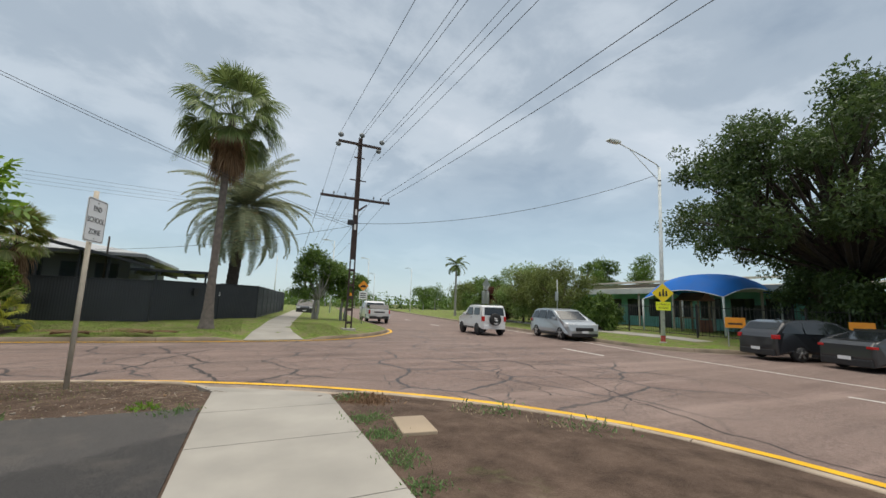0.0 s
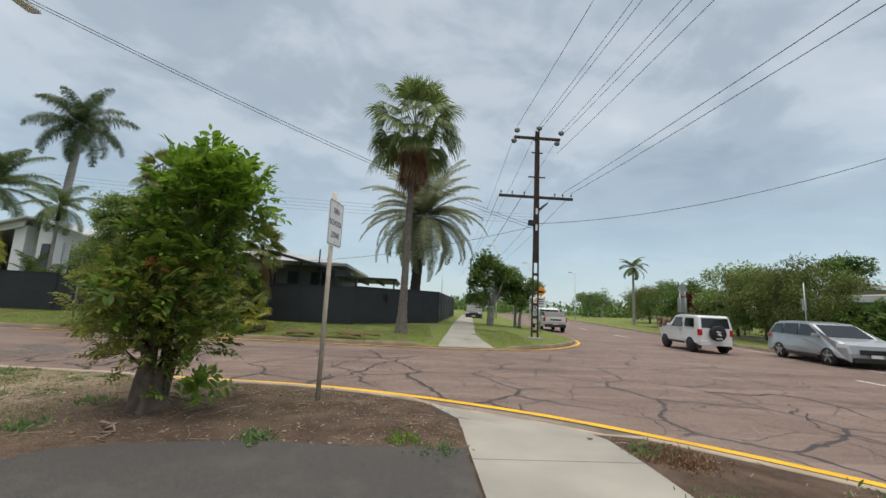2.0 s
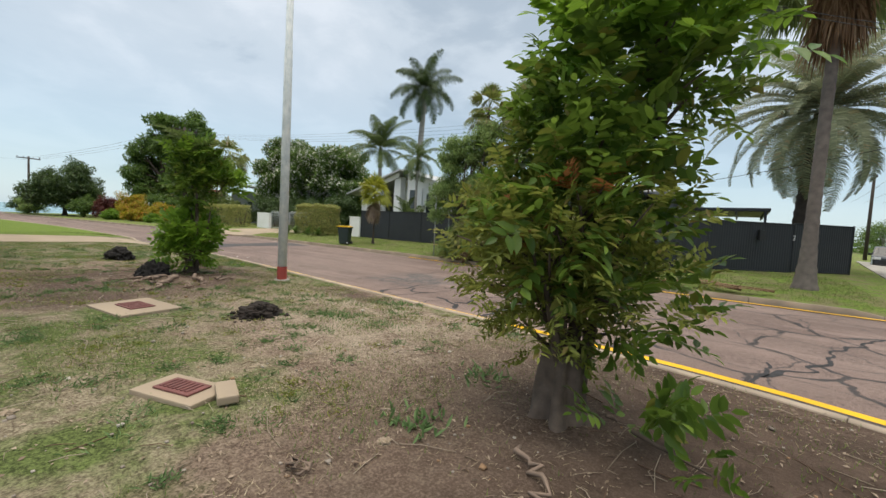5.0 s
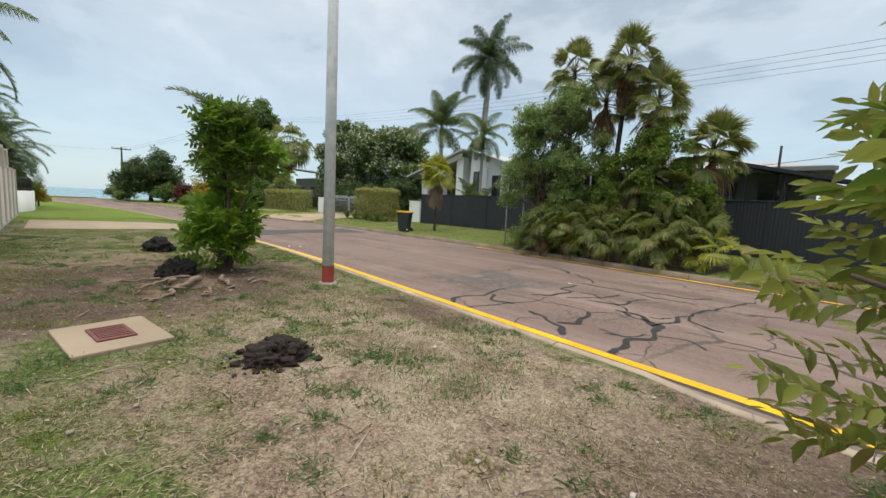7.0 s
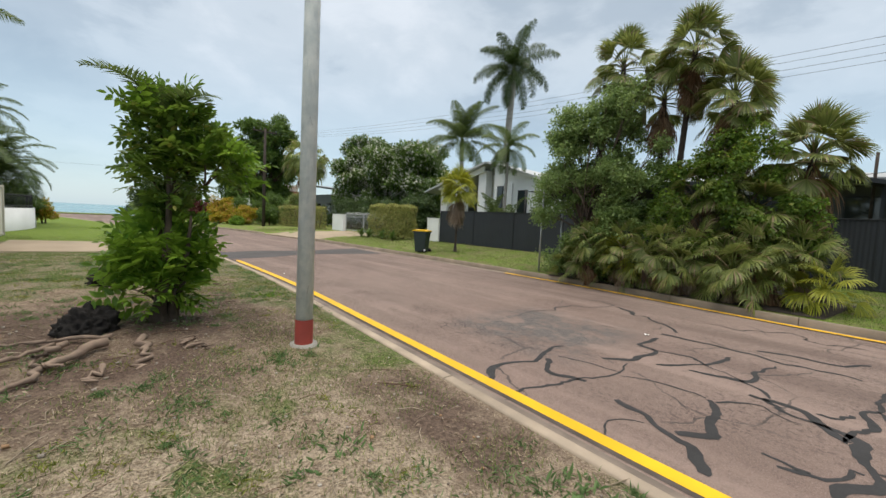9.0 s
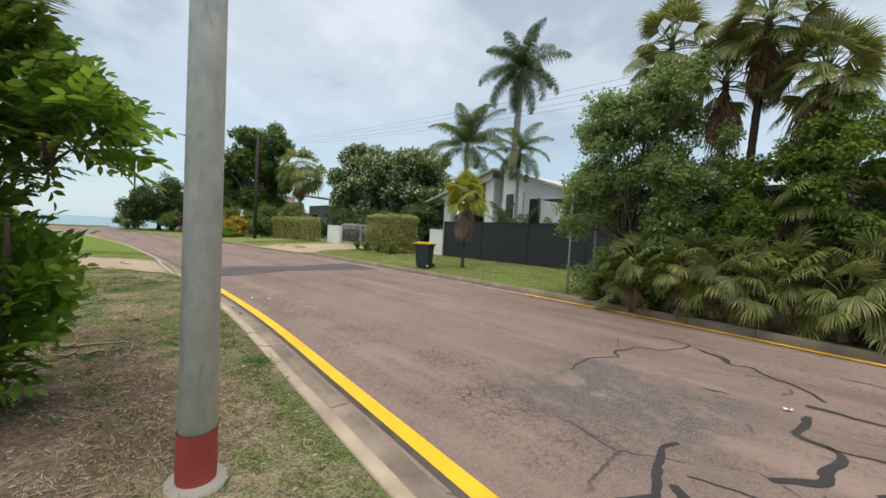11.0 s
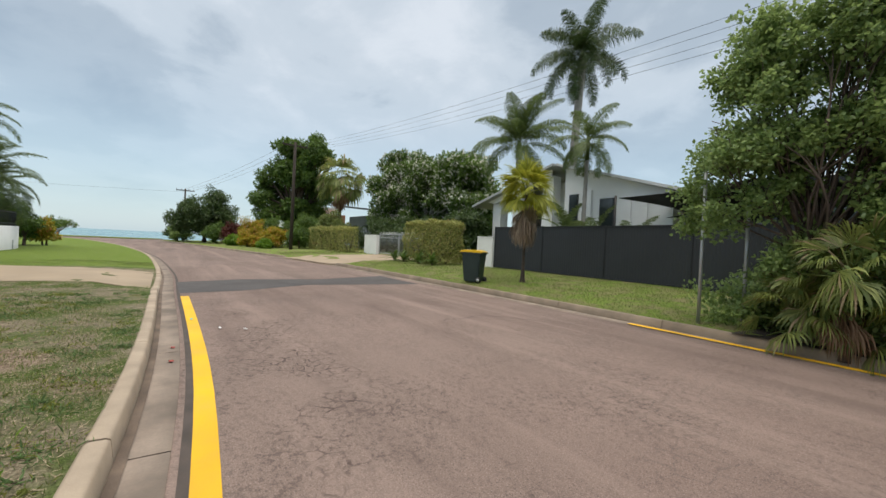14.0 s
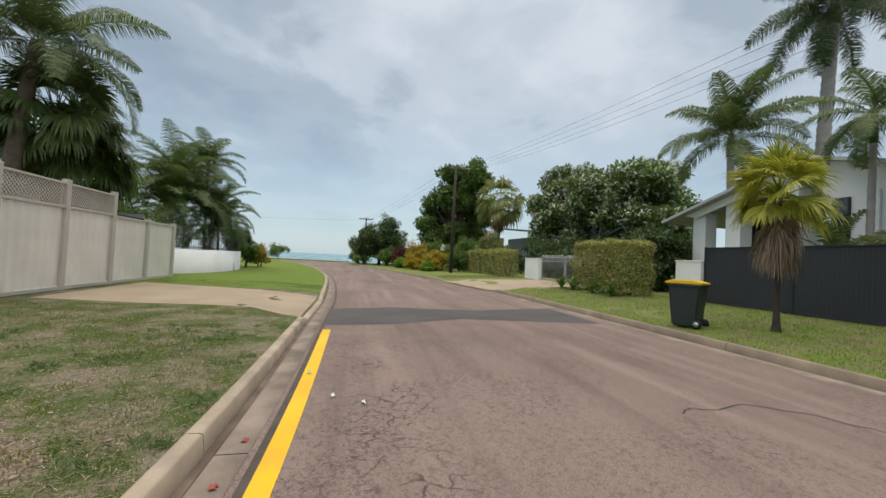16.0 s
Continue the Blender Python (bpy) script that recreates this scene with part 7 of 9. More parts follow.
def car(name, x, y, turn, spec, paint, rim, label):
    """A car from its side outline, with arches, glass, lamps and wheels; x forward."""
    L, W, H = spec["L"], spec["W"], spec["H"]
    belt, taper, wr = spec["belt"], spec.get("taper", 0.2), spec["wheel"]
    root = thing(name, x, y, ROAD_Z + 0.004, label, "car", turn=turn)

    def narrow(bm):
        for v in bm.verts:
            f = max(0.0, (v.co.z - belt) / (H - belt))
            v.co.y *= 1 - taper * f
            # the nose and tail draw in
            e = max(0.0, abs(v.co.x) / (L / 2) - 0.8) / 0.2
            v.co.y *= 1 - 0.10 * min(e, 1)
        return bm

    def arch(cx, ra, n=8):
        return [(cx + ra * math.cos(math.pi * i / n), wr * 0.95 + ra * math.sin(math.pi * i / n)) for i in range(n + 1)]

    fx, rx = spec["front_axle"], spec["rear_axle"]
    low = spec["low"]
    bottom = [(L / 2 - 0.06, low)] + [(p, max(q, low)) for p, q in arch(fx, wr * 1.22)] + [(p, max(q, low)) for p, q in arch(rx, wr * 1.22)] + [(-L / 2 + 0.06, low)]
    outline = bottom + spec["tail"] + spec["roof"] + spec["nose"]
    bm = prism(outline, "y", -W / 2, W / 2)
    rim_edges = [e for e in bm.edges if abs(e.verts[0].co.y - e.verts[1].co.y) < 1e-6]
    bmesh.ops.bevel(bm, geom=rim_edges, offset=0.085, segments=3, affect="EDGES", profile=0.5, clamp_overlap=True)
    part("body", narrow(bm), paint, root)
    for sy in (-1, 1):
        for wpoly in spec["windows"]:
            lo, hi = sorted((sy * (W / 2 - 0.02), sy * (W / 2 + 0.006)))
            part("side_window", narrow(prism(wpoly, "y", lo, hi)), M["glass"], root)
        part("door_mirror", box(spec["mirror"] - 0.07, sy * (W / 2 - 0.06) if sy > 0 else -W / 2 - 0.17, belt, spec["mirror"] + 0.07, W / 2 + 0.17 if sy > 0 else -(W / 2 - 0.06), belt + 0.16, 0.03), spec.get("mirror_mat", paint), root)
        part("sill", box(rx + wr * 1.25, sy * W / 2 - 0.02, low, fx - wr * 1.25, sy * W / 2 + 0.012, low + 0.10, 0.01), M["black"], root)
        for hx in spec["handles"]:
            part("door_handle", box(hx - 0.08, sy * W / 2 - 0.01, belt - 0.13, hx + 0.08, sy * W / 2 + 0.022, belt - 0.10, 0.006), spec.get("handle_mat", paint), root)
    for nm, (a, b_) in (("windscreen", spec["screen"]), ("rear_window", spec["rear"])):
        d = unit(np.array([b_[0] - a[0], b_[1] - a[1]]))
        nrm = np.array([d[1], -d[0]])
        if (nm == "windscreen") != (nrm[0] > 0):
            nrm = -nrm
        quad = [tuple(np.array(a) + nrm * 0.007), tuple(np.array(b_) + nrm * 0.007), tuple(np.array(b_) - nrm * 0.02), tuple(np.array(a) - nrm * 0.02)]
        part(nm, narrow(prism(quad, "y", -W / 2 * 0.86, W / 2 * 0.86)), M["glass"], root)
    for nm, lst, mt in (("headlight", spec["head"], "light_clear"), ("tail_light", spec["tail_lamp"], "light_red")):
        x0, z0, x1, z1, yw = lst
        for sy in (-1, 1):
            lo, hi = sorted((sy * (W / 2 - yw), sy * (W / 2 + 0.008)))
            part(nm, narrow(box(x0, lo, z0, x1, hi, z1, 0.015)), M[mt], root)
    fw, rw = L / 2, -L / 2
    part("grille", box(fw - 0.05, -W * 0.27, low + 0.28, fw + 0.012, W * 0.27, low + 0.46, 0.02), M["black"], root)
    part("front_bumper", box(fw - 0.10, -W * 0.40, low - 0.01, fw + 0.02, W * 0.40, low + 0.16, 0.03), M["black"], root)
    part("rear_bumper", box(rw - 0.03, -W * 0.42, low + 0.0, rw + 0.12, W * 0.42, low + 0.22, 0.03), spec.get("bumper_mat", M["black"]), root)
    for px_, sg_ in ((fw + 0.022, 1), (rw - 0.035, -1)):
        part("number_plate", box(px_ - 0.004, -0.19, low + 0.18, px_ + 0.004, 0.19, low + 0.29), M["sign_white"], root)
    for cx in (fx, rx):
        for sy in (-1, 1):
            yy = sy * (W / 2 - 0.11)
            tyre = part("wheel", Acc().add(*tube([(cx, p, wr) for p in (yy - 0.105, yy - 0.1, yy - 0.07, yy + 0.07, yy + 0.1, yy + 0.105)], [wr * 0.8, wr * 0.93, wr, wr, wr * 0.93, wr * 0.8], 24)), M["rubber"], root)
            oy = yy + sy * 0.108
            part("rim", Acc().add(*tube([(cx, oy - sy * 0.03, wr), (cx, oy, wr)], [wr * 0.74, wr * 0.72], 20)), M["rim_dark"], tyre)
            acc = Acc()
            for k in range(5):
                a = k * 2 * math.pi / 5 + 0.3
                c, s = math.cos(a), math.sin(a)
                n1 = np.array([-s, 0, c]) * wr * 0.15
                o = np.array([cx, oy + sy * 0.006, wr])
                e = o + np.array([c, 0, s]) * wr * 0.71
                acc.add([o + n1, o - n1, e - n1 * 0.8, e + n1 * 0.8], [(0, 1, 2, 3)])
            acc.add(*tube([(cx, oy, wr), (cx, oy + sy * 0.012, wr)], wr * 0.16, 10))
            part("spokes", acc, rim, tyre)
    for extra in spec.get("extras", []):
        extra(root)
    return root


SUV = dict(L=4.56, W=1.86, H=1.71, belt=1.03, wheel=0.35, low=0.24, front_axle=1.35, rear_axle=-1.35, taper=0.17,
           tail=[(-2.25, 0.45), (-2.24, 0.85), (-2.12, 1.05)], roof=[(-1.72, 1.55), (-1.35, 1.63), (-0.5, 1.67), (0.3, 1.60), (0.55, 1.54)],
           nose=[(1.28, 1.06), (1.85, 0.97), (2.15, 0.83), (2.25, 0.55)], windows=[[(-1.95, 1.10), (-1.60, 1.50), (-1.12, 1.53), (-1.12, 1.09)], [(-1.06, 1.09), (-1.06, 1.54), (-0.2, 1.56), (-0.2, 1.07)], [(-0.13, 1.07), (-0.13, 1.56), (0.38, 1.51), (1.02, 1.07)]],
           mirror=0.9, handles=(-0.75, 0.2), screen=((1.26, 1.08), (0.58, 1.53)), rear=((-2.08, 1.10), (-1.75, 1.52)), head=(1.80, 0.72, 2.14, 0.88, 0.42), tail_lamp=(-2.24, 0.88, -2.0, 1.03, 0.2))
WAGON = dict(L=4.42, W=1.76, H=1.52, belt=0.98, wheel=0.31, low=0.19, front_axle=1.34, rear_axle=-1.28, taper=0.18,
             tail=[(-2.21, 0.45), (-2.2, 0.85), (-2.1, 1.0)], roof=[(-1.75, 1.40), (-1.35, 1.48), (-0.4, 1.52), (0.35, 1.45)],
             nose=[(1.25, 0.98), (1.9, 0.86), (2.18, 0.68), (2.21, 0.45)], windows=[[(-1.95, 1.02), (-1.65, 1.36), (-1.1, 1.41), (-1.1, 1.01)], [(-1.04, 1.01), (-1.04, 1.41), (-0.2, 1.43), (-0.2, 1.0)], [(-0.13, 1.0), (-0.13, 1.43), (0.25, 1.39), (0.95, 1.0)]],
             mirror=0.85, handles=(-0.7, 0.2), screen=((1.22, 1.0), (0.38, 1.43)), rear=((-2.06, 1.03), (-1.78, 1.37)), head=(1.85, 0.62, 2.16, 0.76, 0.4), tail_lamp=(-2.225, 0.80, -2.02, 0.95, 0.15))
COUPE = dict(L=4.26, W=1.78, H=1.30, belt=0.90, wheel=0.32, low=0.16, front_axle=1.27, rear_axle=-1.28, taper=0.24,
             tail=[(-2.13, 0.45), (-2.12, 0.80), (-2.02, 0.92), (-1.72, 0.95)], roof=[(-0.95, 1.22), (-0.45, 1.30), (0.05, 1.28), (0.3, 1.22)],
             nose=[(1.02, 0.90), (1.65, 0.80), (2.05, 0.62), (2.13, 0.4)], windows=[[(-1.2, 0.96), (-0.85, 1.17), (-0.6, 1.20), (-0.6, 0.94)], [(-0.54, 0.94), (-0.54, 1.21), (0.1, 1.19), (0.75, 0.92)]],
             mirror=0.6, handles=(-0.35,), screen=((1.0, 0.92), (0.32, 1.21)), rear=((-1.66, 0.97), (-0.98, 1.21)), head=(1.72, 0.58, 2.06, 0.70, 0.4), tail_lamp=(-2.14, 0.71, -1.98, 0.79, 0.2))


def jeep_extras(root):
    p = part("spare_wheel", Acc().add(*tube([(-1.80, 0.0, 0.92), (-1.83, 0, 0.92), (-1.97, 0, 0.92), (-2.0, 0, 0.92)], [0.30, 0.34, 0.34, 0.30], 28)), M["rubber"], root, "spare wheel in black cover")
    part("emblem", prism([(-0.10, 0.98), (0.10, 1.04), (0.12, 0.98), (-0.02, 0.93), (0.11, 0.88), (-0.08, 0.80), (-0.12, 0.87), (0.02, 0.92)], "x", -2.01, -2.003), M["sign_white"], p)
    for z in (0.70, 0.66):
        part("unreadable_line", box(-2.008, -0.14, z, -2.003, 0.14, z + 0.02), M["sign_white"], p)
    for sy in (-0.55, 0.55):
        part("roof_rail", Acc().add(*tube([(-1.4, sy, 1.72), (-1.3, sy, 1.76), (0.2, sy, 1.76), (0.3, sy, 1.70)], 0.018, 6)), M["black"], root)
        part("mud_flap", box(-1.62, sy * 1.22 - 0.1, 0.2, -1.58, sy * 1.22 + 0.1, 0.45), M["black"], root)
    part("bull_bar", Acc().add(*tube([(1.80, -0.7, 0.55), (1.92, -0.5, 0.85), (1.92, 0.5, 0.85), (1.80, 0.7, 0.55)], 0.03, 8)), M["black"], root)
    part("aerial", bar((1.0, 0.7, 1.0), (1.02, 0.72, 1.75), 0.006, n=5), M["black"], root)


JEEP = dict(L=3.55, W=1.62, H=1.72, belt=1.10, wheel=0.36, low=0.36, front_axle=1.12, rear_axle=-1.13, taper=0.11,
            tail=[(-1.77, 0.55), (-1.77, 1.10)], roof=[(-1.68, 1.62), (-1.5, 1.70), (-0.3, 1.72), (0.15, 1.68), (0.26, 1.62)],
            nose=[(0.62, 1.12), (1.5, 1.04), (1.72, 0.95), (1.77, 0.6)], windows=[[(-1.45, 1.16), (-1.38, 1.56), (-0.72, 1.57), (-0.68, 1.20), (-0.78, 1.16)], [(-0.5, 1.13), (-0.45, 1.58), (0.12, 1.58), (0.45, 1.13)]],
            mirror=0.5, handles=(-0.35,), handle_mat=M["black"], mirror_mat=M["paint_white"], bumper_mat=M["paint_white"], screen=((0.60, 1.14), (0.28, 1.61)), rear=((-1.765, 1.14), (-1.69, 1.58)), head=(1.62, 0.78, 1.76, 0.95, 0.35), tail_lamp=(-1.79, 0.80, -1.66, 1.08, 0.14), extras=[jeep_extras])


def ute_extras(root):
    t = part("tray", box(-2.62, -0.92, 0.66, -0.55, 0.92, 0.74, 0.01), M["paint_white"], root)
    part("canopy_cover", prism([(-2.58, 1.14), (-0.60, 1.14), (-0.68, 1.5), (-2.3, 1.5)], "y", -0.78, 0.78, 0.04), M["glass"], root, "tinted tray canopy")
    part("tailgate", box(-2.66, -0.74, 0.72, -2.62, 0.74, 1.12, 0.01), M["paint_white"], root)
    part("emblem_bar", box(-2.672, -0.42, 0.86, -2.664, 0.42, 0.97), M["sign_black"], root)


UTE = dict(L=5.25, W=1.86, H=1.80, belt=1.12, wheel=0.38, low=0.38, front_axle=1.62, rear_axle=-1.48, taper=0.16,
           tail=[(-2.62, 0.6), (-2.62, 1.14), (-0.62, 1.14)], roof=[(-0.55, 1.66), (-0.3, 1.78), (0.6, 1.80), (0.78, 1.74)],
           nose=[(1.4, 1.18), (2.3, 1.08), (2.58, 0.95), (2.62, 0.6)], windows=[[(-0.45, 1.18), (-0.38, 1.64), (0.1, 1.67), (0.1, 1.18)], [(0.17, 1.18), (0.17, 1.67), (0.66, 1.68), (1.15, 1.18)]],
           mirror=1.0, handles=(-0.2, 0.5), screen=((1.37, 1.20), (0.8, 1.72)), rear=((-0.625, 1.2), (-0.56, 1.64)), head=(2.3, 0.86, 2.6, 1.02, 0.4), tail_lamp=(-2.64, 0.78, -2.5, 1.1, 0.14), extras=[ute_extras])
car("silver_suv", 16.2, 17.75, -102, SUV, M["paint_silver"], M["rim"], "silver compact SUV parked at the kerb")
car("station_wagon", 19.5, 7.85, -20, WAGON, M["paint_dark"], M["rim"], "black station wagon parked nose-in at an angle")
car("coupe", 19.2, 5.3, -20, COUPE, M["paint_grey"], M["rim"], "dark grey coupe parked nose-in at an angle")
car("small_offroader", 12.75, 21.0, 84, JEEP, M["paint_white"], M["rim_dark"], "white boxy off-roader with rear spare wheel")
car("pickup_truck", 9.6, 33.6, 84, UTE, M["paint_white"], M["rim"], "white pickup truck parked by the kerb")
car("pickup_truck", 5.6, 47.0, -100, UTE, M["paint_dark"], M["rim"], "dark pickup truck parked beyond the trees")

# ---- buildings ----


def window_unit(root, x, y, z0, z1, w, axis="y", frame_mat=None, out=-1, name="window"):
    """A framed pane set 3 mm proud of a wall that faces along axis."""
    if axis == "y":
        fr = part(name, box(x - w / 2, y + out * 0.05, z0, x + w / 2, y + out * 0.004, z1, 0.004), frame_mat or M["charcoal_trim"], root)
        part("pane", box(x - w / 2 + 0.05, y + out * 0.062, z0 + 0.05, x + w / 2 - 0.05, y + out * 0.052, z1 - 0.05), M["window"], fr)
        part("sill", box(x - w / 2 - 0.05, y + out * 0.10, z0 - 0.05, x + w / 2 + 0.05, y + out * 0.004, z0 - 0.003), frame_mat or M["charcoal_trim"], fr)
    else:
        fr = part(name, box(x + out * 0.05, y - w / 2, z0, x + out * 0.004, y + w / 2, z1, 0.004), frame_mat or M["charcoal_trim"], root)
        part("pane", box(x + out * 0.062, y - w / 2 + 0.05, z0 + 0.05, x + out * 0.052, y + w / 2 - 0.05, z1 - 0.05), M["window"], fr)
    return fr


def hip_roof(x0, y0, x1, y1, z, rise, over, thick=0.18):
    bm = bmesh.new()
    x0, y0, x1, y1 = x0 - over, y0 - over, x1 + over, y1 + over
    cy, half = (y0 + y1) / 2, (y1 - y0) / 2
    lo = [bm.verts.new(p) for p in ((x0, y0, z), (x1, y0, z), (x1, y1, z), (x0, y1, z))]
    up_ = [bm.verts.new((v.co.x, v.co.y, z + thick)) for v in lo]
    a, b_ = bm.verts.new((x0 + half, cy, z + rise + thick)), bm.verts.new((x1 - half, cy, z + rise + thick))
    bm.faces.new(lo[::-1])
    for i in range(4):
        bm.faces.new((lo[i], lo[(i + 1) % 4], up_[(i + 1) % 4], up_[i]))
    bm.faces.new((up_[0], up_[1], b_, a)), bm.faces.new((up_[1], up_[2], b_)), bm.faces.new((up_[2], up_[3], a, b_)), bm.faces.new((up_[3], up_[0], a))
    return bm


# corner house behind the charcoal fence
h = thing("house", -11.5, 28.0, 0.75, "low dark house with pale metal hip roof and verandah", "house")
part("wall_body", box(-6.5, -0.6, -0.8, 5.2, 9, 2.75), M["dark_wall"], h)
part("roof", hip_roof(-6.5, -0.6, 5.2, 9, 2.76, 1.15, 0.8), M["roof_pale"], h)
part("gutter", box(-7.4, -1.52, 2.74, 6.1, -1.41, 2.9, 0.01), M["roof_grey"], h)
for x, w in ((-4.8, 1.5), (-2.4, 0.8), (-0.6, 1.5), (1.2, 0.7), (2.6, 0.7), (4.2, 1.0)):
    window_unit(h, x, -0.6, 1.0, 2.35, w)
part("verandah_roof", box(5.6, -2.2, 1.95, 9.2, 3.0, 2.10, 0.02), M["charcoal_trim"], h)
part("verandah_roof", prism([(1.6, 3.42), (6.5, 2.28), (6.5, 2.16), (1.6, 3.26)], "y", -2.6, -1.55), M["charcoal_trim"], h, "sloping verandah roof")
for x in (1.8, 3.4, 4.6, 6.7, 9.0):
    part("verandah_post", box(x, -2.1, -0.8, x + 0.09, -2.0, 2.0 if x > 5.5 else 3.36 - 0.235 * (x - 1.6)), M["charcoal_trim"], h)
for x in (5.8, 6.9, 8.0, 9.0):
    part("rafter", box(x, -2.2, 1.8, x + 0.06, 3.0, 1.945), M["charcoal_trim"], h)
part("meter_pole", bar((4.4, -1.7, 1.5), (4.4, -1.7, 3.7), 0.045), M["bark_dark"], h)
ant = thing("tv_aerial", -14.2, 33, 3.0, "thin metal television aerial on the roof", "aerial")
part("mast", bar((0, 0, -0.4), (0, 0, 2.6), 0.02, n=6), M["steel"], ant)
for i in range(6):
    part("element", bar((-0.3, -0.5 + i * 0.2, 2.2 + 0.06 * (i % 2)), (0.3, -0.5 + i * 0.2, 2.2 + 0.06 * (i % 2)), 0.008, n=5), M["steel"], ant)
for z in (1.6, 2.2):
    part("boom", bar((0, -0.6, z), (0, 0.6, z), 0.012, n=5), M["steel"], ant)
lb = thing("letterbox", -2.62, 23.58, 1.5, "black letterbox set in the charcoal fence", "letterbox", turn=41)
part("box_body", box(-0.12, -0.10, 0.0, 0.12, 0.0, 0.36, 0.01), M["black"], lb)
part("slot", box(-0.08, -0.106, 0.24, 0.08, -0.101, 0.28), M["charcoal_trim"], lb)
num = thing("house_number", -1.62, 24.46, 1.62, "white house number on the charcoal fence", "house number", turn=44)
text_mesh("2", 0.26, M["sign_white"], num, Matrix.Translation((0, -0.05, 0)) @ Matrix.Rotation(radians(90), 4, "X"), "numeral")

# white house behind the fence
h = thing("house", -24.0, 26.6, 0.3, "white rendered house with skillion roof and portico", "house")
part("wall_body", prism([(0.3, -0.3), (5.4, -0.3), (5.4, 3.45), (0.3, 4.95)], "y", 0.0, 9.0), M["white_wall"], h)
part("roof", prism([(0.0, 5.05), (5.8, 3.34), (5.8, 3.46), (0.0, 5.17)], "y", -0.4, 9.4), M["roof_white"], h)
for x in (1.7, 3.6, 4.3):
    part("pilaster", box(x - 0.14, -0.10, -0.3, x + 0.14, -0.004, 4.2 - 0.28 * x, 0.01), M["white_wall"], h)
window_unit(h, 0.85, 0.0, 1.2, 3.6, 0.5)
window_unit(h, 2.6, 0.0, 1.2, 3.3, 0.7)
part("portico_wall", box(-2.2, 1.6, -0.3, 0.28, 9.0, 4.6), M["white_wall"], h)
for x in (-4.7, -3.1, -1.0):
    part("portico_pier", box(x, -0.1, -0.3, x + 0.65, 0.5, 3.6 + 0.45 * (x + 4.7) / 1.6, 0.015), M["white_wall"], h)
part("portico_roof", prism([(-6.0, 3.35), (-5.9, 3.25), (0.0, 5.0), (0.0, 5.12)], "y", -0.7, 9.0), M["roof_pale"], h)
part("portico_fascia", prism([(-5.0, 3.55), (-0.35, 4.9), (-0.35, 4.55), (-4.4, 3.4)], "y", -0.3, -0.2), M["white_wall"], h)
part("side_wall", box(-5.2, 2.6, -0.3, -4.6, 9, 3.4), M["grey_wall"], h)
# added panel, its dark colour stands in for the shaded inside of the carport
part("carport_shade_fill", box(-4.597, 3.4, -0.3, -2.203, 3.6, 4.0), M["dark_wall"], h)
sail = thing("shade_sail", -17.6, 25.2, 0.3, "charcoal shade sail on posts behind the fence", "shade sail")
for k, (corners, nm) in enumerate([([(-2.6, 0.2, 3.1), (2.2, -0.3, 3.35), (3.2, 3.2, 3.0), (-0.4, 2.4, 2.4)], "cloth"), ([(-0.4, -0.4, 2.2), (3.6, -0.6, 3.0), (4.4, 2.8, 3.1), (0.4, 2.4, 2.2)], "cloth")]):
    acc = Acc()
    N = 10
    c = np.array(corners)
    v = []
    for i in range(N + 1):
        for j in range(N + 1):
            u_, w_ = i / N, j / N
            p = (1 - u_) * (1 - w_) * c[0] + u_ * (1 - w_) * c[1] + u_ * w_ * c[2] + (1 - u_) * w_ * c[3]
            ctr = c.mean(0)
            pull = 0.16 * (math.sin(math.pi * u_) * abs(1 - 2 * w_) ** 2 + math.sin(math.pi * w_) * abs(1 - 2 * u_) ** 2)
            v.append(p + (ctr - p) * pull)
    idx = [(i * (N + 1) + j, (i + 1) * (N + 1) + j, (i + 1) * (N + 1) + j + 1, i * (N + 1) + j + 1) for i in range(N) for j in range(N)]
    acc.add(v, np.array(idx))
    acc.add(np.array(v) - [0, 0, 0.008], np.array(idx)[:, ::-1])
    part(nm, acc, M["dark_sail"], sail)
for x, y, z in ((-2.7, 0.2, 3.2), (3.3, 3.2, 3.1), (-0.4, 2.5, 2.5), (3.6, -0.6, 3.1), (0.0, -0.2, 2.3)):
    part("sail_post", bar((x, y, -0.3), (x, y, z), 0.05), M["black"], sail)
cp = thing("carport", -14.2, 26.6, 0.3, "dark flat carport roof behind the fence", "carport")
part("roof", box(-1.6, -1.0, 3.15, 3.6, 5, 3.35, 0.02), M["charcoal_trim"], cp)
part("wall", box(-1.2, 1.0, -0.3, 3.3, 4.4, 3.15), M["charcoal_trim"], cp)
for x in (-1.4, 3.3):
    for y in (-0.8, 4.6):
        part("post", box(x, y, -0.3, x + 0.1, y + 0.1, 3.15), M["charcoal_trim"], cp)
# further houses
h = thing("house", -57.5, 31, 0.3, "grey boarded house with dark metal roof", "house")
part("wall_body", box(-4, 0, -0.3, 8, 8, 4.0), M["grey_wall"], h)
part("roof", prism([(-5, 5.5), (9, 4.2), (9, 4.0), (-5, 5.3)], "y", -1.2, 9), M["roof_grey"], h)
for x in (-2, 1.2, 5):
    window_unit(h, x, 0.0, 1.4, 2.8, 1.4)
h = thing("house", -86, 27, 0.2, "pale two-storey house near the shore", "house")
part("wall_body", box(-5, 0, -0.3, 9, 8, 6.0), M["white_wall"], h)
part("roof", box(-5.5, -0.6, 6.003, 9.6, 8.6, 6.35, 0.02), M["roof_white"], h)
part("brick_bay", box(9.003, 1, -0.3, 13, 8, 5.0), M["brick_wall"], h)
for x in (-3, 2.5, 6.5):
    window_unit(h, x, 0.0, 3.6, 5.0, 1.8)
h = thing("house", -36, -2.0, 0, "pale house behind the cane palms", "house")
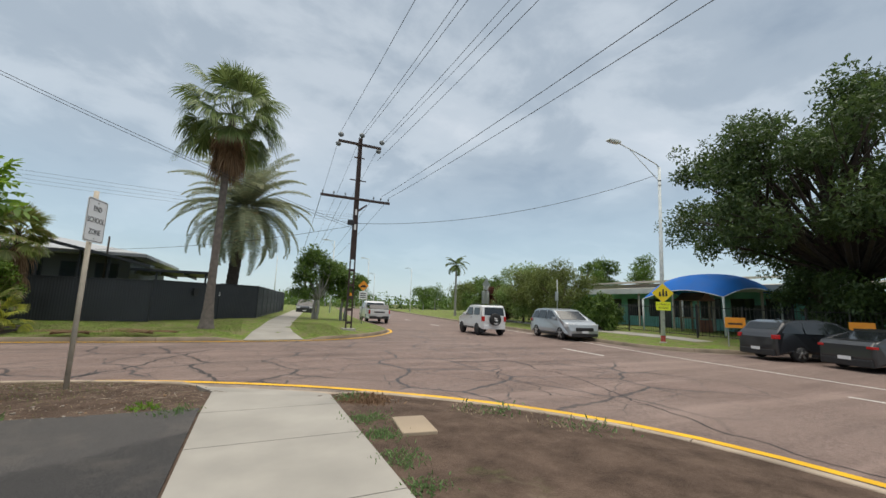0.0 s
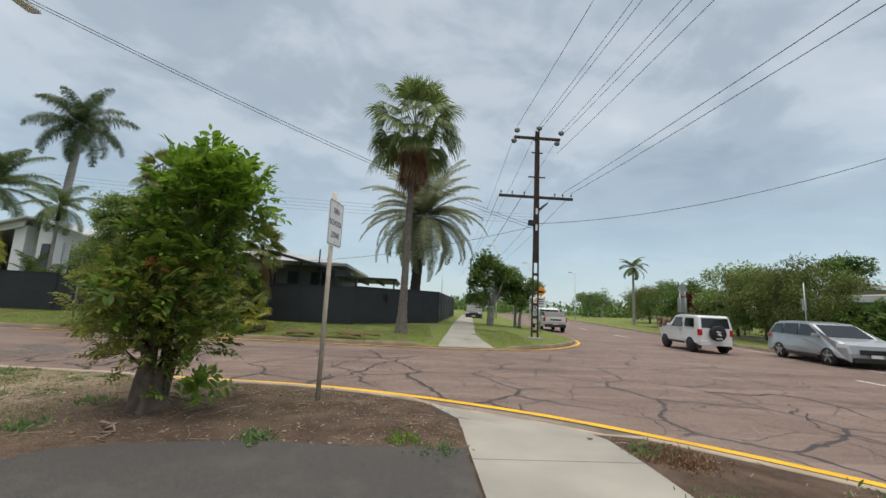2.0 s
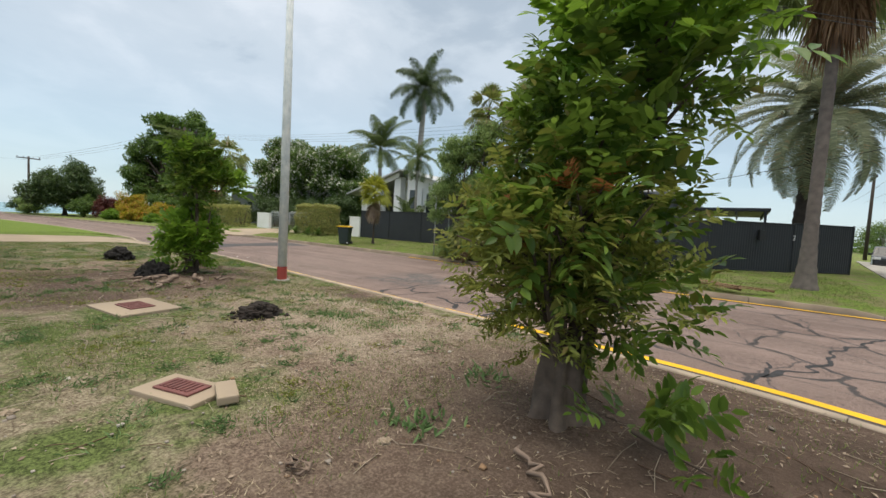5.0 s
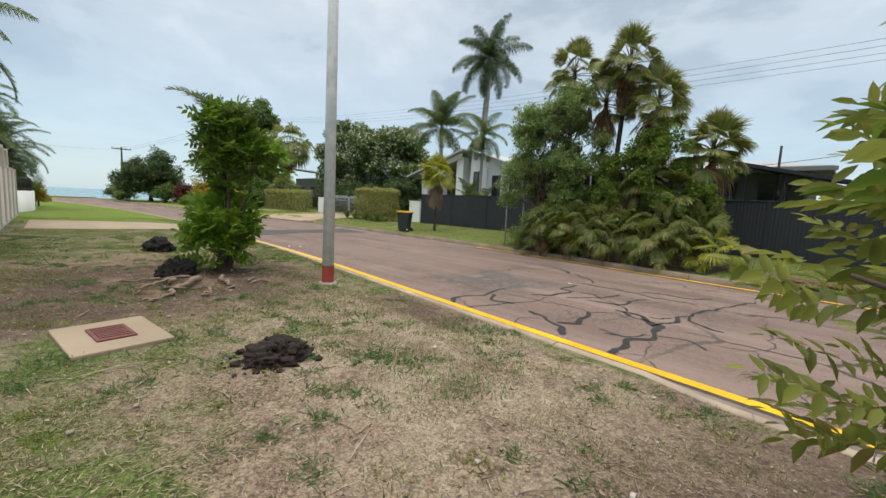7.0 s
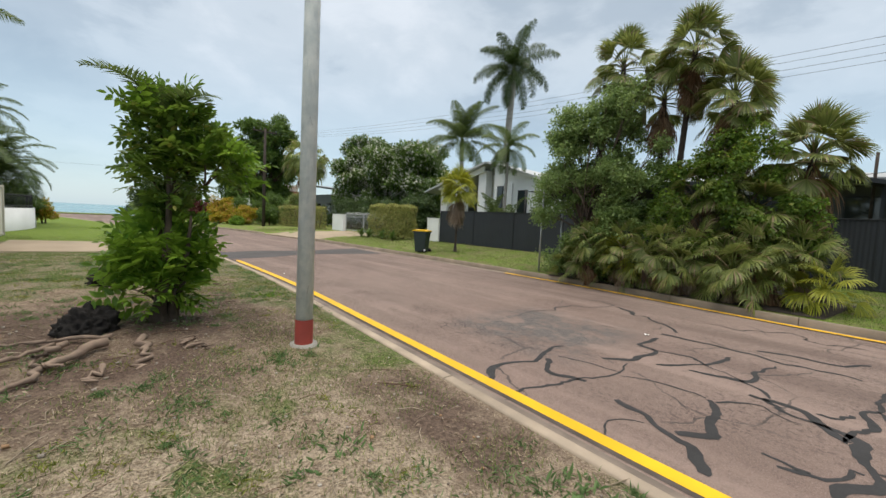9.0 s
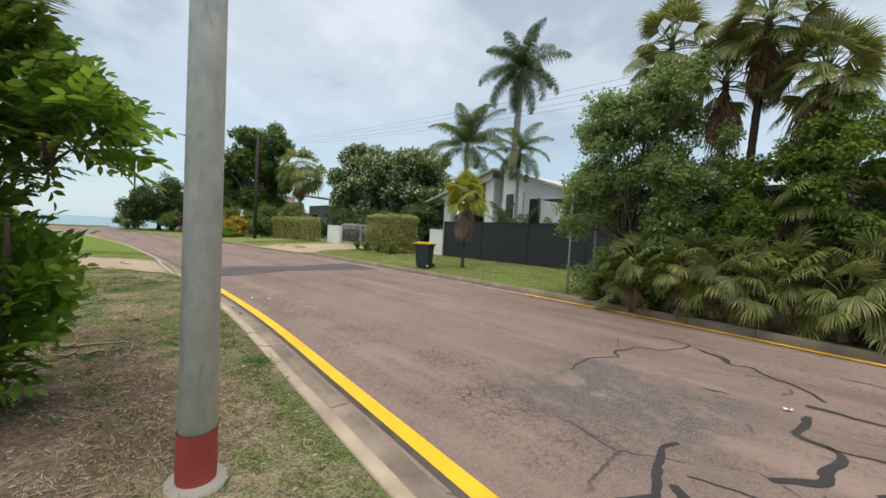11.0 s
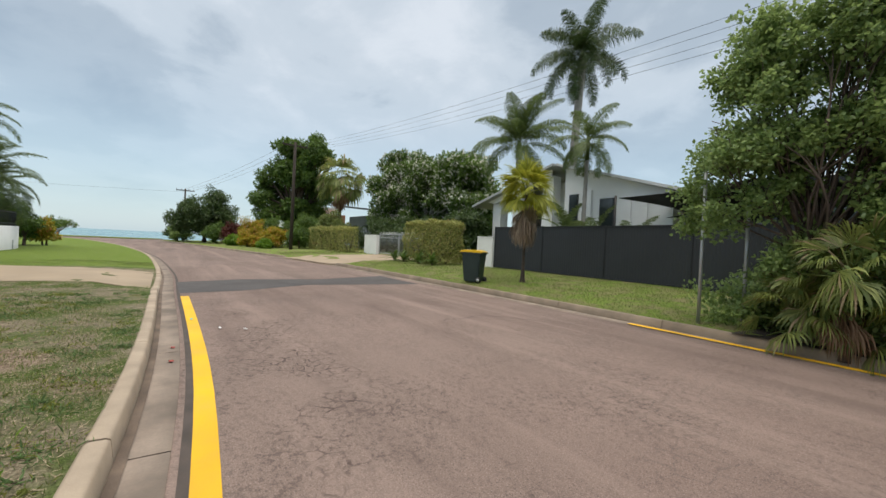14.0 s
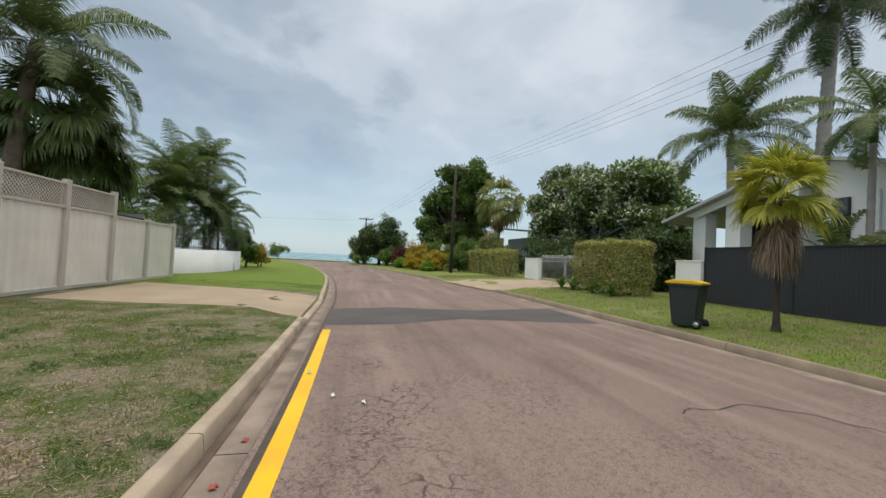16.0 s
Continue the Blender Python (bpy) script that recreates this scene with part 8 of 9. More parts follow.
part("wall_body", box(-4, -8, -0.2, 4, 0.5, 3.0), M["white_wall"], h)
part("roof", hip_roof(-4, -8, 4, 0.5, 3.003, 1.0, 0.6), M["roof_grey"], h)
window_unit(h, 0, 0.5, 1.0, 2.2, 1.6, out=1)
h = thing("garden_shed", -29.6, 2.9, 0, "taupe garden shed behind the fence", "shed")
part("wall_body", box(-0.9, -1.6, 0, 0.9, 0.6, 2.15, 0.01), M["taupe"], h)
part("roof", prism([(-1.05, 2.155), (1.05, 2.155), (1.05, 2.2), (-1.05, 2.32)], "y", -1.75, 0.75), M["roof_grey"], h)
part("door", box(-0.45, 0.603, 0.05, 0.35, 0.63, 2.0, 0.005), M["brick_wall"], h)

# school across the main road
sc = thing("school_building", 31.5, 24, 0.2, "long school building with teal walls and beige roof", "school")
part("wall_body", box(0, -14, -0.3, 9, 9, 3.0), M["teal"], sc)
part("roof", prism([(-2.2, 2.95), (10, 3.9), (10, 4.1), (-2.2, 3.15)], "y", -14.6, 9.6), M["beige_wall"], sc)
part("fascia", box(-2.26, -14.6, 2.75, -2.203, 9.6, 3.2), M["roof_white"], sc)
for y in range(-13, 9, 3):
    part("verandah_post", box(-2.0, y, -0.3, -1.88, y + 0.12, 2.95), M["beige_wall"], sc)
for y in np.arange(-12.2, 8.6, 2.2):
    window_unit(sc, 0.0, y, 0.9, 2.4, 1.5, "x")
for y in (-9, -2, 5):
    part("door", box(-0.04, y - 0.45, -0.2, -0.004, y + 0.45, 1.95), M["dark_wall"], sc)
h = thing("school_hall", 40, 32, 0, "tall beige school hall behind", "school")
part("wall_body", box(0, -10, -0.3, 10, 6, 4.6), M["beige_wall"], h)
part("roof", prism([(-1, 4.65), (11, 5.6), (11, 5.8), (-1, 4.85)], "y", -10.6, 6.6), M["beige_wall"], h)

bs = thing("shade_canopy", 26.3, 16.0, 0.1, "bright blue fabric shade canopy over a playground", "shade canopy")
N = 14
c = np.array([(-2.2, 2.5, 2.2), (-1.4, -2.2, 2.35), (3.6, -2.8, 2.6), (2.8, 3.0, 2.5)])
v = []
for i in range(N + 1):
    for j in range(N + 1):
        u_, w_ = i / N, j / N
        p = (1 - u_) * (1 - w_) * c[0] + u_ * (1 - w_) * c[1] + u_ * w_ * c[2] + (1 - u_) * w_ * c[3]
        p = p + np.array([0, 0, 1.55 * (math.sin(math.pi * u_) * math.sin(math.pi * w_)) ** 0.55 + 0.5 * (math.sin(math.pi * u_) * (1 - math.sin(math.pi * w_)) + math.sin(math.pi * w_) * (1 - math.sin(math.pi * u_)))])
        v.append(p)
idx = [(i * (N + 1) + j, (i + 1) * (N + 1) + j, (i + 1) * (N + 1) + j + 1, i * (N + 1) + j + 1) for i in range(N) for j in range(N)]
acc = Acc().add(v, np.array(idx))
acc.add(np.array(v) - [0, 0, 0.01], np.array(idx)[:, ::-1])
part("canopy", acc, M["blue_sail"], bs, smooth=True)
for k, line in enumerate(([i * (N + 1) for i in range(N + 1)], [i * (N + 1) + N for i in range(N + 1)], list(range(N + 1)), [N * (N + 1) + j for j in range(N + 1)])):
    part("hem", Acc().add(*tube(np.array([v[i] for i in line]), 0.03, 6)), M["sign_white"], bs, "white edge rope")
for x, y, z in c:
    part("post", bar((x, y, -0.2), (x, y, z), 0.06), M["steel_pole"], bs)
pg = thing("play_tower", 27.0, 16.8, 0.1, "wooden play tower under the blue canopy", "play tower")
for x in (-0.6, 0.6):
    for y in (-0.6, 0.6):
        part("post", box(x - 0.05, y - 0.05, -0.1, x + 0.05, y + 0.05, 2.2), M["post_wood"], pg)
part("deck", box(-0.7, -0.7, 1.0, 0.7, 0.7, 1.08), M["post_wood"], pg)
part("roof", prism([(-0.85, 2.2), (0.85, 2.2), (0.0, 2.75)], "y", -0.85, 0.85), M["brick_wall"], pg)
part("panel", box(-0.68, -0.72, 0.1, 0.68, -0.69, 0.95), M["brick_wall"], pg)


def picket_fence(name, pts, side, hgt, label, gap=0.16):
    root = thing(name, 0, 0, 0, label, "fence")
    me = bar((0, 0, 0.08), (0, 0, hgt), 0.011, n=5).mesh("picket", M["black"])
    for (x0, y0), (x1, y1) in zip(pts, pts[1:]):
        L = math.hypot(x1 - x0, y1 - y0)
        g0, g1 = gz(side, x0, y0), gz(side, x1, y1)
        for z in (0.15, hgt - 0.12):
            part("rail", bar((x0, y0, g0 + z), (x1, y1, g1 + z), 0.02, n=6), M["black"], root)
        for s in np.arange(0, L, gap):
            t = s / L
            p = new("picket", me)
            p.parent = root
            p.matrix_local = Matrix.Translation((x0 + (x1 - x0) * t, y0 + (y1 - y0) * t, g0 + (g1 - g0) * t))
        for s in np.arange(0, L, 2.4):
            t = s / L
            part("post", box(x0 + (x1 - x0) * t - 0.035, y0 + (y1 - y0) * t - 0.035, g0 - 0.1, x0 + (x1 - x0) * t + 0.035, y0 + (y1 - y0) * t + 0.035, g0 + hgt + 0.05), M["black"], root)


picket_fence("school_fence", [(24.2, -4), (23.6, 9.5), (21.8, 13.5), (22.6, 20), (23.8, 27), (26, 38)], "east", 1.75, "black steel picket fence before the school")
rg = np.random.default_rng(77)
acc = Acc()
for i in range(150):
    b0 = np.array([24.2 + rg.uniform(0, 5.5), 41 + rg.uniform(0, 1.2), rg.uniform(0, 1.25)])
    s = rg.uniform(0.14, 0.3)
    cube = np.array([(x, y, z) for x in (-1, 1) for y in (-1, 1) for z in (-1, 1)]) * s * rg.uniform(0.6, 1.1, (8, 3))
    acc.add(cube + b0, [(0, 1, 3, 2), (4, 6, 7, 5), (0, 4, 5, 1), (2, 3, 7, 6), (0, 2, 6, 4), (1, 5, 7, 3)])
tagged(part("stone_wall", acc, plain("mixed_rubble_stone", (0.32, 0.22, 0.16), 0.9, 0, 0.5, 1.4, 0.4)), "rough pile wall of mixed pale and red stones", "stone wall", kind="stuff")

# far tree line round the horizon
rg = np.random.default_rng(78)
acc = Acc()
bl = []
for i in range(420):
    a = rg.uniform(radians(-30), radians(150))
    d = rg.uniform(150, 230)
    bl.append((d * math.cos(a), d * math.sin(a), rg.uniform(0, 3.5), rg.uniform(2.5, 4.5)))
blob_leaves(acc, rg, bl, 30000, 1.6, 0.8)
tagged(part("far_trees", acc, M["leaf_mid"]), "distant belt of green trees at the horizon", "trees", kind="stuff")

# ---- small things on the near verge ----


def service_cover(x, y, turn, w, d, pw, pd, label, broken=False):
    z = gz("near", x, y)
    root = thing("service_cover", x, y, z, label, "service cover", "service covers", turn)
    part("slab", box(-w / 2, -d / 2, -0.08, w / 2, d / 2, 0.035, 0.012), M["drive_sand"], root, "sandy concrete surround")
    if pw:
        lid_ = part("lid", box(-pw / 2, -pd / 2, 0.037, pw / 2, pd / 2, 0.052, 0.005), M["plate"], root, "red oxide cast lid")
        for i in range(7):
            part("rib", box(-pw / 2 + 0.03 + i * (pw - 0.06) / 7, -pd / 2 + 0.03, 0.0525, -pw / 2 + 0.03 + (i + 0.6) * (pw - 0.06) / 7, pd / 2 - 0.03, 0.060), M["plate"], lid_)
    if broken:
        s = part("loose_slab", box(-0.16, -0.07, 0, 0.16, 0.07, 0.06, 0.012), M["drive_sand"], root)
        s.matrix_local = Matrix.Translation((w / 2 + 0.06, 0.06, 0.02)) @ Matrix.Rotation(radians(-38), 4, "Z")


service_cover(-6.5, 5.45, 18, 0.62, 0.36, 0.36, 0.2, "broken concrete service cover with red lid", True)
service_cover(-9.85, 6.05, 8, 0.98, 0.74, 0.45, 0.30, "concrete service cover with red cast lid")
service_cover(1.83, 4.47, -8, 0.40, 0.64, 0, 0, "pale concrete pit lid in the soil")


def lump(name, x, y, side, r, h, material, label, seed, category, rough=0.35, flat=True):
    bm = bmesh.new()
    bmesh.ops.create_icosphere(bm, subdivisions=5, radius=1)
    for v in bm.verts:
        k = 1 + rough * noise.noise(v.co * 2.3 + Vector((seed, 0, 0))) + rough * 0.6 * noise.noise(v.co * 6.0 + Vector((0, seed, 0))) + rough * 0.4 * noise.noise(v.co * 12.0) + rough * 0.12 * noise.noise(v.co * 22.0)
        v.co = Vector((v.co.x * r * k, v.co.y * r * k, max(v.co.z, -0.25) * h * k))
    root = thing(name, x, y, gz(side, x, y), label, category)
    part("body", bm, material, root, smooth=flat)
    return root




heap = lump("soil_heap", -8.39, 7.04, "near", 0.26, 0.16, M["dug_soil"], "small heap of black dug-up soil", 3.0, "soil heap", 0.38)
ico = bmesh.new()
bmesh.ops.create_icosphere(ico, subdivisions=2, radius=0.03)
for v in ico.verts:
    v.co *= 1 + 0.6 * noise.noise(v.co * 60)
clod = None
rg = np.random.default_rng(500)
for i in range(60):
    a, d = rg.uniform(0, 6.283), rg.uniform(0.03, 0.40) if i < 44 else rg.uniform(0.3, 0.5)
    if clod is None:
        ob = clod = part("clod", ico, M["dug_soil"], heap)
    else:
        ob = new("clod", clod.data)
        ob.parent = heap
    s = rg.uniform(0.4, 1.6) if i < 44 else rg.uniform(0.3, 0.7)
    ob.matrix_local = Matrix.Translation((d * math.cos(a), d * math.sin(a) * 0.85, 0.012 * s + 0.155 * max(0.0, 1 - (d / 0.27) ** 2) ** 0.5)) @ Matrix.Rotation(a * 3, 4, "Z") @ Matrix.Diagonal((s, s * 0.8, s * 0.6, 1))
lump("tree_stump", -16.4, 7.45, "near", 0.33, 0.3, M["char"], "charred black tree stump in the grass", 5.0, "tree stump", 0.3)
lump("tree_stump", -12.85, 7.15, "near", 0.28, 0.28, M["char"], "charred black stump beside the shrub", 9.0, "tree stump", 0.35)


def fluted_bole(x, y, r, h, label):
    """The swollen foot of a shrub: grown-together stems with hollows between, spreading into roots."""
    root = thing("shrub_bole", x, y, gz("near", x, y), label, "tree stump")
    k, m = 40, 14
    rows = []
    for b in range(m):
        t = b / (m - 1)
        for a in range(k):
            g = 2 * math.pi * a / k
            flute = 0.17 * math.sin(5 * g + 1.2 + 0.9 * t) + 0.10 * math.sin(8 * g - 2.0 * t) + 0.10 * noise.noise((math.cos(g) * 2.5, math.sin(g) * 2.5, t * 3))
            rr = r * (0.72 + 0.85 * math.exp(-t * 5) + 0.10 * math.sin(t * 3.1)) * (1 + flute * (1.6 - t))
            rows.append((rr * math.cos(g), rr * math.sin(g), -0.08 + (h + 0.08) * t + 0.03 * math.sin(3 * g) * t))
    i, a = np.meshgrid(np.arange(m - 1), np.arange(k), indexing="ij")
    f = np.stack([i * k + a, i * k + (a + 1) % k, (i + 1) * k + (a + 1) % k, (i + 1) * k + a], -1).reshape(-1, 4)
    part("bole", Acc().add(rows, (f, np.arange((m - 1) * k, m * k).reshape(1, k))), M["bark_bole"], root, smooth=True)


fluted_bole(-4.22, 7.15, 0.18, 0.5, "gnarled grey-brown fluted base of the shrub")
for i, (x, y, r) in enumerate([(-5.66, 4.49, 0.06), (-5.5, 4.2, 0.05), (-5.28, 4.6, 0.04), (-5.0, 4.36, 0.05), (-6.9, 4.6, 0.04), (-2.7, 6.3, 0.03), (-4.9, 6.0, 0.04)]):
    lump("stone", x, y, "near", r, r * 0.6, M["drive_sand"], "small tan stone lying on the verge", i * 2.0, "stone", 0.5)


def dead_branch(pts, r, label, cat="branch"):
    p = np.array([(x, y, gz("near", x, y) + z) for x, y, z in pts])
    root = thing("dead_branch", *p[0], label, cat)
    k = 14
    t = np.linspace(0, len(p) - 1, k)
    q = np.stack([np.interp(t, np.arange(len(p)), p[:, i]) for i in range(3)], 1) - p[0]
    q += vnoise(q[:, 0] * 9, q[:, 1] * 9, 1.0, r)[:, None] * 0.05
    q[1:] += np.random.default_rng(int(abs(pts[0][0]) * 977)).normal(size=(k - 1, 3)) * [0.035, 0.035, 0.012]
    rr = r * 0.42 * np.linspace(1.2, 0.45, k) * np.random.default_rng(int(r * 999)).uniform(0.75, 1.25, k)
    part("wood", Acc().add(*tube(q, rr, 7)), M["dead_wood"], root, smooth=True)


for pts, r in [([(-12.3, 7.35, 0.06), (-12.45, 6.8, 0.03), (-12.7, 6.35, 0.01)], 0.05), ([(-12.0, 7.3, 0.08), (-11.7, 7.0, 0.06), (-11.35, 6.75, 0.04), (-11.0, 6.65, 0.01)], 0.085), ([(-12.0, 7.6, 0.08), (-11.6, 7.6, 0.05), (-11.25, 7.5, 0.02)], 0.07), ([(-11.3, 7.25, 0.03), (-11.0, 7.12, 0.02)], 0.05), ([(-11.9, 6.95, 0.1), (-11.6, 6.75, 0.08), (-11.5, 6.95, 0.03)], 0.06), ([(-11.15, 6.45, 0.02), (-10.95, 6.6, 0.03)], 0.04), ([(-12.2, 7.0, 0.07), (-11.95, 6.6, 0.05), (-11.6, 6.4, 0.02)], 0.06), ([(-11.8, 7.9, 0.04), (-11.4, 8.1, 0.03)], 0.05),
               ([(-4.2, 6.46, 0.05), (-3.95, 6.25, 0.05), (-3.84, 5.95, 0.03)], 0.035), ([(-5.1, 5.46, 0.02), (-4.98, 5.48, 0.02)], 0.025), ([(-15.6, 9.0, 0.02), (-15.3, 9.25, 0.05), (-15.15, 9.2, 0.01)], 0.03), ([(-14.0, 8.6, 0.02), (-13.6, 8.9, 0.03)], 0.02), ([(-14.4, 8.25, 0.03), (-14.3, 8.6, 0.03), (-14.35, 9.0, 0.02)], 0.035), ([(-14.05, 8.3, 0.03), (-13.95, 8.6, 0.03), (-14.1, 8.85, 0.02)], 0.03), ([(-6.2, 7.2, 0.02), (-5.3, 7.6, 0.02)], 0.012)]:
    dead_branch(pts, r, "bleached dead root or branch on the ground")
rg = np.random.default_rng(90)
for x, y, az, n in ((-5.9, 17.55, 0.1, 3), (-4.9, 17.6, 3.0, 3), (-3.1, 17.65, 2.8, 4), (-2.4, 17.9, 3.3, 2)):
    root = thing("fallen_frond", x, y, gz("far", x, y), "dry brown fallen palm fronds on the kerb", "palm frond", "fallen fronds")
    acc = Acc()
    for k in range(n):
        frond(acc, np.array([0, 0, 0.10 + 0.03 * k]), az + rg.normal() * 0.25, 0.10, 1.5, 0.2, rg, 24, 0.28, 0.02, 0.15, 0.0, 0.1, 0.02)
    part("frond", acc, M["palm_dry"], root)


def tuft(x, y, side, n, h, spread, material, label, seed, name="weed_tuft"):
    rg = np.random.default_rng(seed)
    root = thing(name, x, y, gz(side, x, y), label, "weeds", "weed tufts")
    acc = Acc()
    pos = np.column_stack([rg.normal(size=(n, 2)) * spread, np.zeros(n)])
    al = unit(rg.normal(size=(n, 3)) * [0.8, 0.8, 0.2] + [0, 0, 0.8])
    leaves(acc, pos, al, rg.normal(size=(n, 3)) + [0, 0, 0.4], h * rg.uniform(0.5, 1.3, n), h * 0.28, LEAF6)
    part("leaves", acc, material, root)


for i, (x, y, n, h, s, m) in enumerate([(-7.72, 7.82, 190, 0.055, 0.15, "weed"), (-6.97, 7.95, 170, 0.05, 0.17, "weed"), (-7.83, 9.26, 70, 0.08, 0.12, "weed"), (-8.94, 8.33, 60, 0.07, 0.12, "weed"), (-0.74, 5.95, 110, 0.06, 0.12, "weed"), (-2.56, 6.15, 70, 0.10, 0.10, "weed"), (-1.1, 6.25, 60, 0.08, 0.10, "leaf_new"), (1.42, 4.95, 260, 0.05, 0.13, "weed"), (1.40, 4.3, 260, 0.05, 0.12, "weed"), (1.38, 3.6, 220, 0.05, 0.12, "weed"), (1.34, 3.0, 160, 0.05, 0.10, "weed"), (2.9, 5.0, 160, 0.05, 0.2, "straw"), (3.6, 4.0, 160, 0.05, 0.25, "straw"), (1.45, 6.14, 90, 0.10, 0.12, "weed"), (-4.9, 6.3, 70, 0.09, 0.12, "weed"), (-5.0, 7.4, 60, 0.09, 0.12, "weed"), (3.2, 5.0, 90, 0.09, 0.25, "weed"), (4.0, 3.9, 90, 0.08, 0.25, "weed"), (-14.2, 9.6, 60, 0.08, 0.15, "leaf_new")]):
    tuft(x, y, "near", n, h, s, M[m], "low green weeds on bare ground", 300 + i)
tuft(1.62, 6.0, "near", 2200, 0.06, 0.17, M["palm_dry"], "flat mat of brown fibre beside the footpath", 330, "straw_clump")

# turf, straw and leaf litter
rg = np.random.default_rng(91)


def paved(x, y):
    drive = (x > -4.8) & (y < 6.0)
    path_ = (x > -0.5) & (x < 1.25)
    sandy = (x > -28.0) & (x < -22.8) & (y > 4.9)
    cover = ((np.abs(x + 6.5) < 0.4) & (np.abs(y - 5.45) < 0.28)) | ((np.abs(x + 9.85) < 0.52) & (np.abs(y - 6.05) < 0.42)) | ((np.abs(x - 1.83) < 0.25) & (np.abs(y - 4.47) < 0.36))
    return drive | path_ | sandy | cover


def turf(name, side, n, x0, x1, y0, y1, h, w, material, label, flat, clump, seed, thresh):
    rg = np.random.default_rng(seed)
    x, y = rg.uniform(x0, x1, n), rg.uniform(y0, y1, n)
    line = {"near": KERB_NEAR, "far": KERB_FAR}[side]
    keep = vnoise(x, y, clump, seed) * 0.7 + vnoise(x, y, clump * 4, seed + 5) * 0.5 > thresh + rg.normal(size=n) * 0.12
    if side == "near":
        o = np.argsort(line[:, 0])
        keep &= (y < np.interp(x, line[o, 0], line[o, 1]) - 0.02) & ~paved(x, y)
        keep &= ~((np.hypot(x + 12.4, y - 7.0) < 1.5) & (rg.random(n) < 0.9)) & ~((x > -5) & (rg.random(n) < 0.8))
    else:
        keep &= (y > np.interp(x, [-45, -33, -25, -13, -7, 2], [16.2, 18.1, 18.35, 18.2, 17.6, 17.5])) & ~((x > -14) & (x < -7.2) & (y < 20)) & ~((x > -39) & (x < -31)) & ~((x > -0.3) & (x < 2))
    x, y = x[keep], y[keep]
    n = len(x)
    z = np.concatenate([ground_z(side, x[i:i + 4000], y[i:i + 4000], 0.035 if side == "near" else 0.03) for i in range(0, n, 4000)])
    a = rg.uniform(0, 6.283, n)
    lean_ = np.column_stack([np.cos(a), np.sin(a), np.zeros(n)])
    al = unit(lean_ * rg.uniform(0.3, 1.0, (n, 1)) + [0, 0, 0.06 if flat else 0.9])
    L = h * rg.uniform(0.5, 1.4, n)
    side_ = np.column_stack([-np.sin(a), np.cos(a), np.zeros(n)]) * w
    p = np.column_stack([x, y, z + 0.004])
    v = np.stack([p - side_, p + side_, p + al * L[:, None]], 1).reshape(-1, 3)
    f = np.arange(3 * n).reshape(n, 3)
    tagged(part(name, Acc().add(v, f), material), label, "grass", kind="stuff")


turf("grass_blades", "near", 260000, -30, 1, 4.8, 10.4, 0.035, 0.003, M["grass"], "short thin turf of green blades", False, 0.55, 401, 0.05)
turf("dry_grass", "near", 130000, -24, 2, 4.4, 10.4, 0.055, 0.0028, M["straw"], "dry straw and thatch lying on soil", True, 0.6, 402, -0.08)
turf("grass_blades", "far", 170000, -42, 4, 17.4, 23.5, 0.05, 0.005, M["grass"], "short green verge grass blades", False, 0.5, 403, -0.25)
acc = Acc()
n = 9000
x, y = rg.uniform(-22, 4.5, n), rg.uniform(4.3, 10, n)
o = np.argsort(KERB_NEAR[:, 0])
k = (y < np.interp(x, KERB_NEAR[o, 0], KERB_NEAR[o, 1]) - 0.05) & ~paved(x, y) & ((x < -0.5) | (y < 6))
x, y = x[k], y[k]
n = len(x)
z = np.concatenate([ground_z("near", x[i:i + 4000], y[i:i + 4000], 0.035) for i in range(0, n, 4000)])
# more of them lie on the bare soil below the second shrub
x, y = np.append(x, rg.uniform(-14.6, -11.4, 260)), np.append(y, rg.uniform(7.5, 9.0, 260))
z = np.append(z, ground_z("near", x[n:], y[n:], 0.035))
n = len(x)
leaves(acc, np.column_stack([x, y, z + 0.012]), rg.normal(size=(n, 3)) * [1, 1, 0.15], rg.normal(size=(n, 3)) * 0.3 + [0, 0, 1], rg.uniform(0.015, 0.05, n), rg.uniform(0.01, 0.022, n), LEAF4)
tagged(part("leaf_litter", acc, M["palm_dry_grey"]), "scattered dead leaves and chips on soil", "leaf litter", kind="stuff")



def verge_points(n, x0, x1, y0, y1, seed):
    """Random places on the unpaved near verge."""
    rg = np.random.default_rng(seed)
    x, y = rg.uniform(x0, x1, n), rg.uniform(y0, y1, n)
    o = np.argsort(KERB_NEAR[:, 0])
    k = (y < np.interp(x, KERB_NEAR[o, 0], KERB_NEAR[o, 1]) - 0.06) & ~paved(x, y)
    x, y = x[k], y[k]
    return rg, np.column_stack([x, y, np.concatenate([ground_z("near", x[i:i + 4000], y[i:i + 4000], 0.035) for i in range(0, len(x), 4000)])])


rg, p = verge_points(3400, -14, 4.6, 1.5, 10, 411)
acc = Acc()
for q in p:
    a, ln = rg.uniform(0, 6.283), rg.uniform(0.05, 0.22) if rg.random() < 0.93 else rg.uniform(0.25, 0.5)
    d = np.array([math.cos(a), math.sin(a), 0.0]) * ln
    acc.add(*tube([q + [0, 0, 0.008], q + d * 0.5 + np.append(rg.normal(size=2) * ln * 0.08, 0.008 + rg.uniform(0, 0.02)), q + d + [0, 0, 0.008]], rg.uniform(0.0012, 0.0032) * (1 if ln < 0.25 else 1.6), 4))
tagged(part("dry_stalks", acc, M["stalk"]), "pale dry stalks and twigs strewn on soil", "twigs", kind="stuff")
rg, p = verge_points(2600, -14, 4.6, 1.5, 10, 412)
acc = Acc()
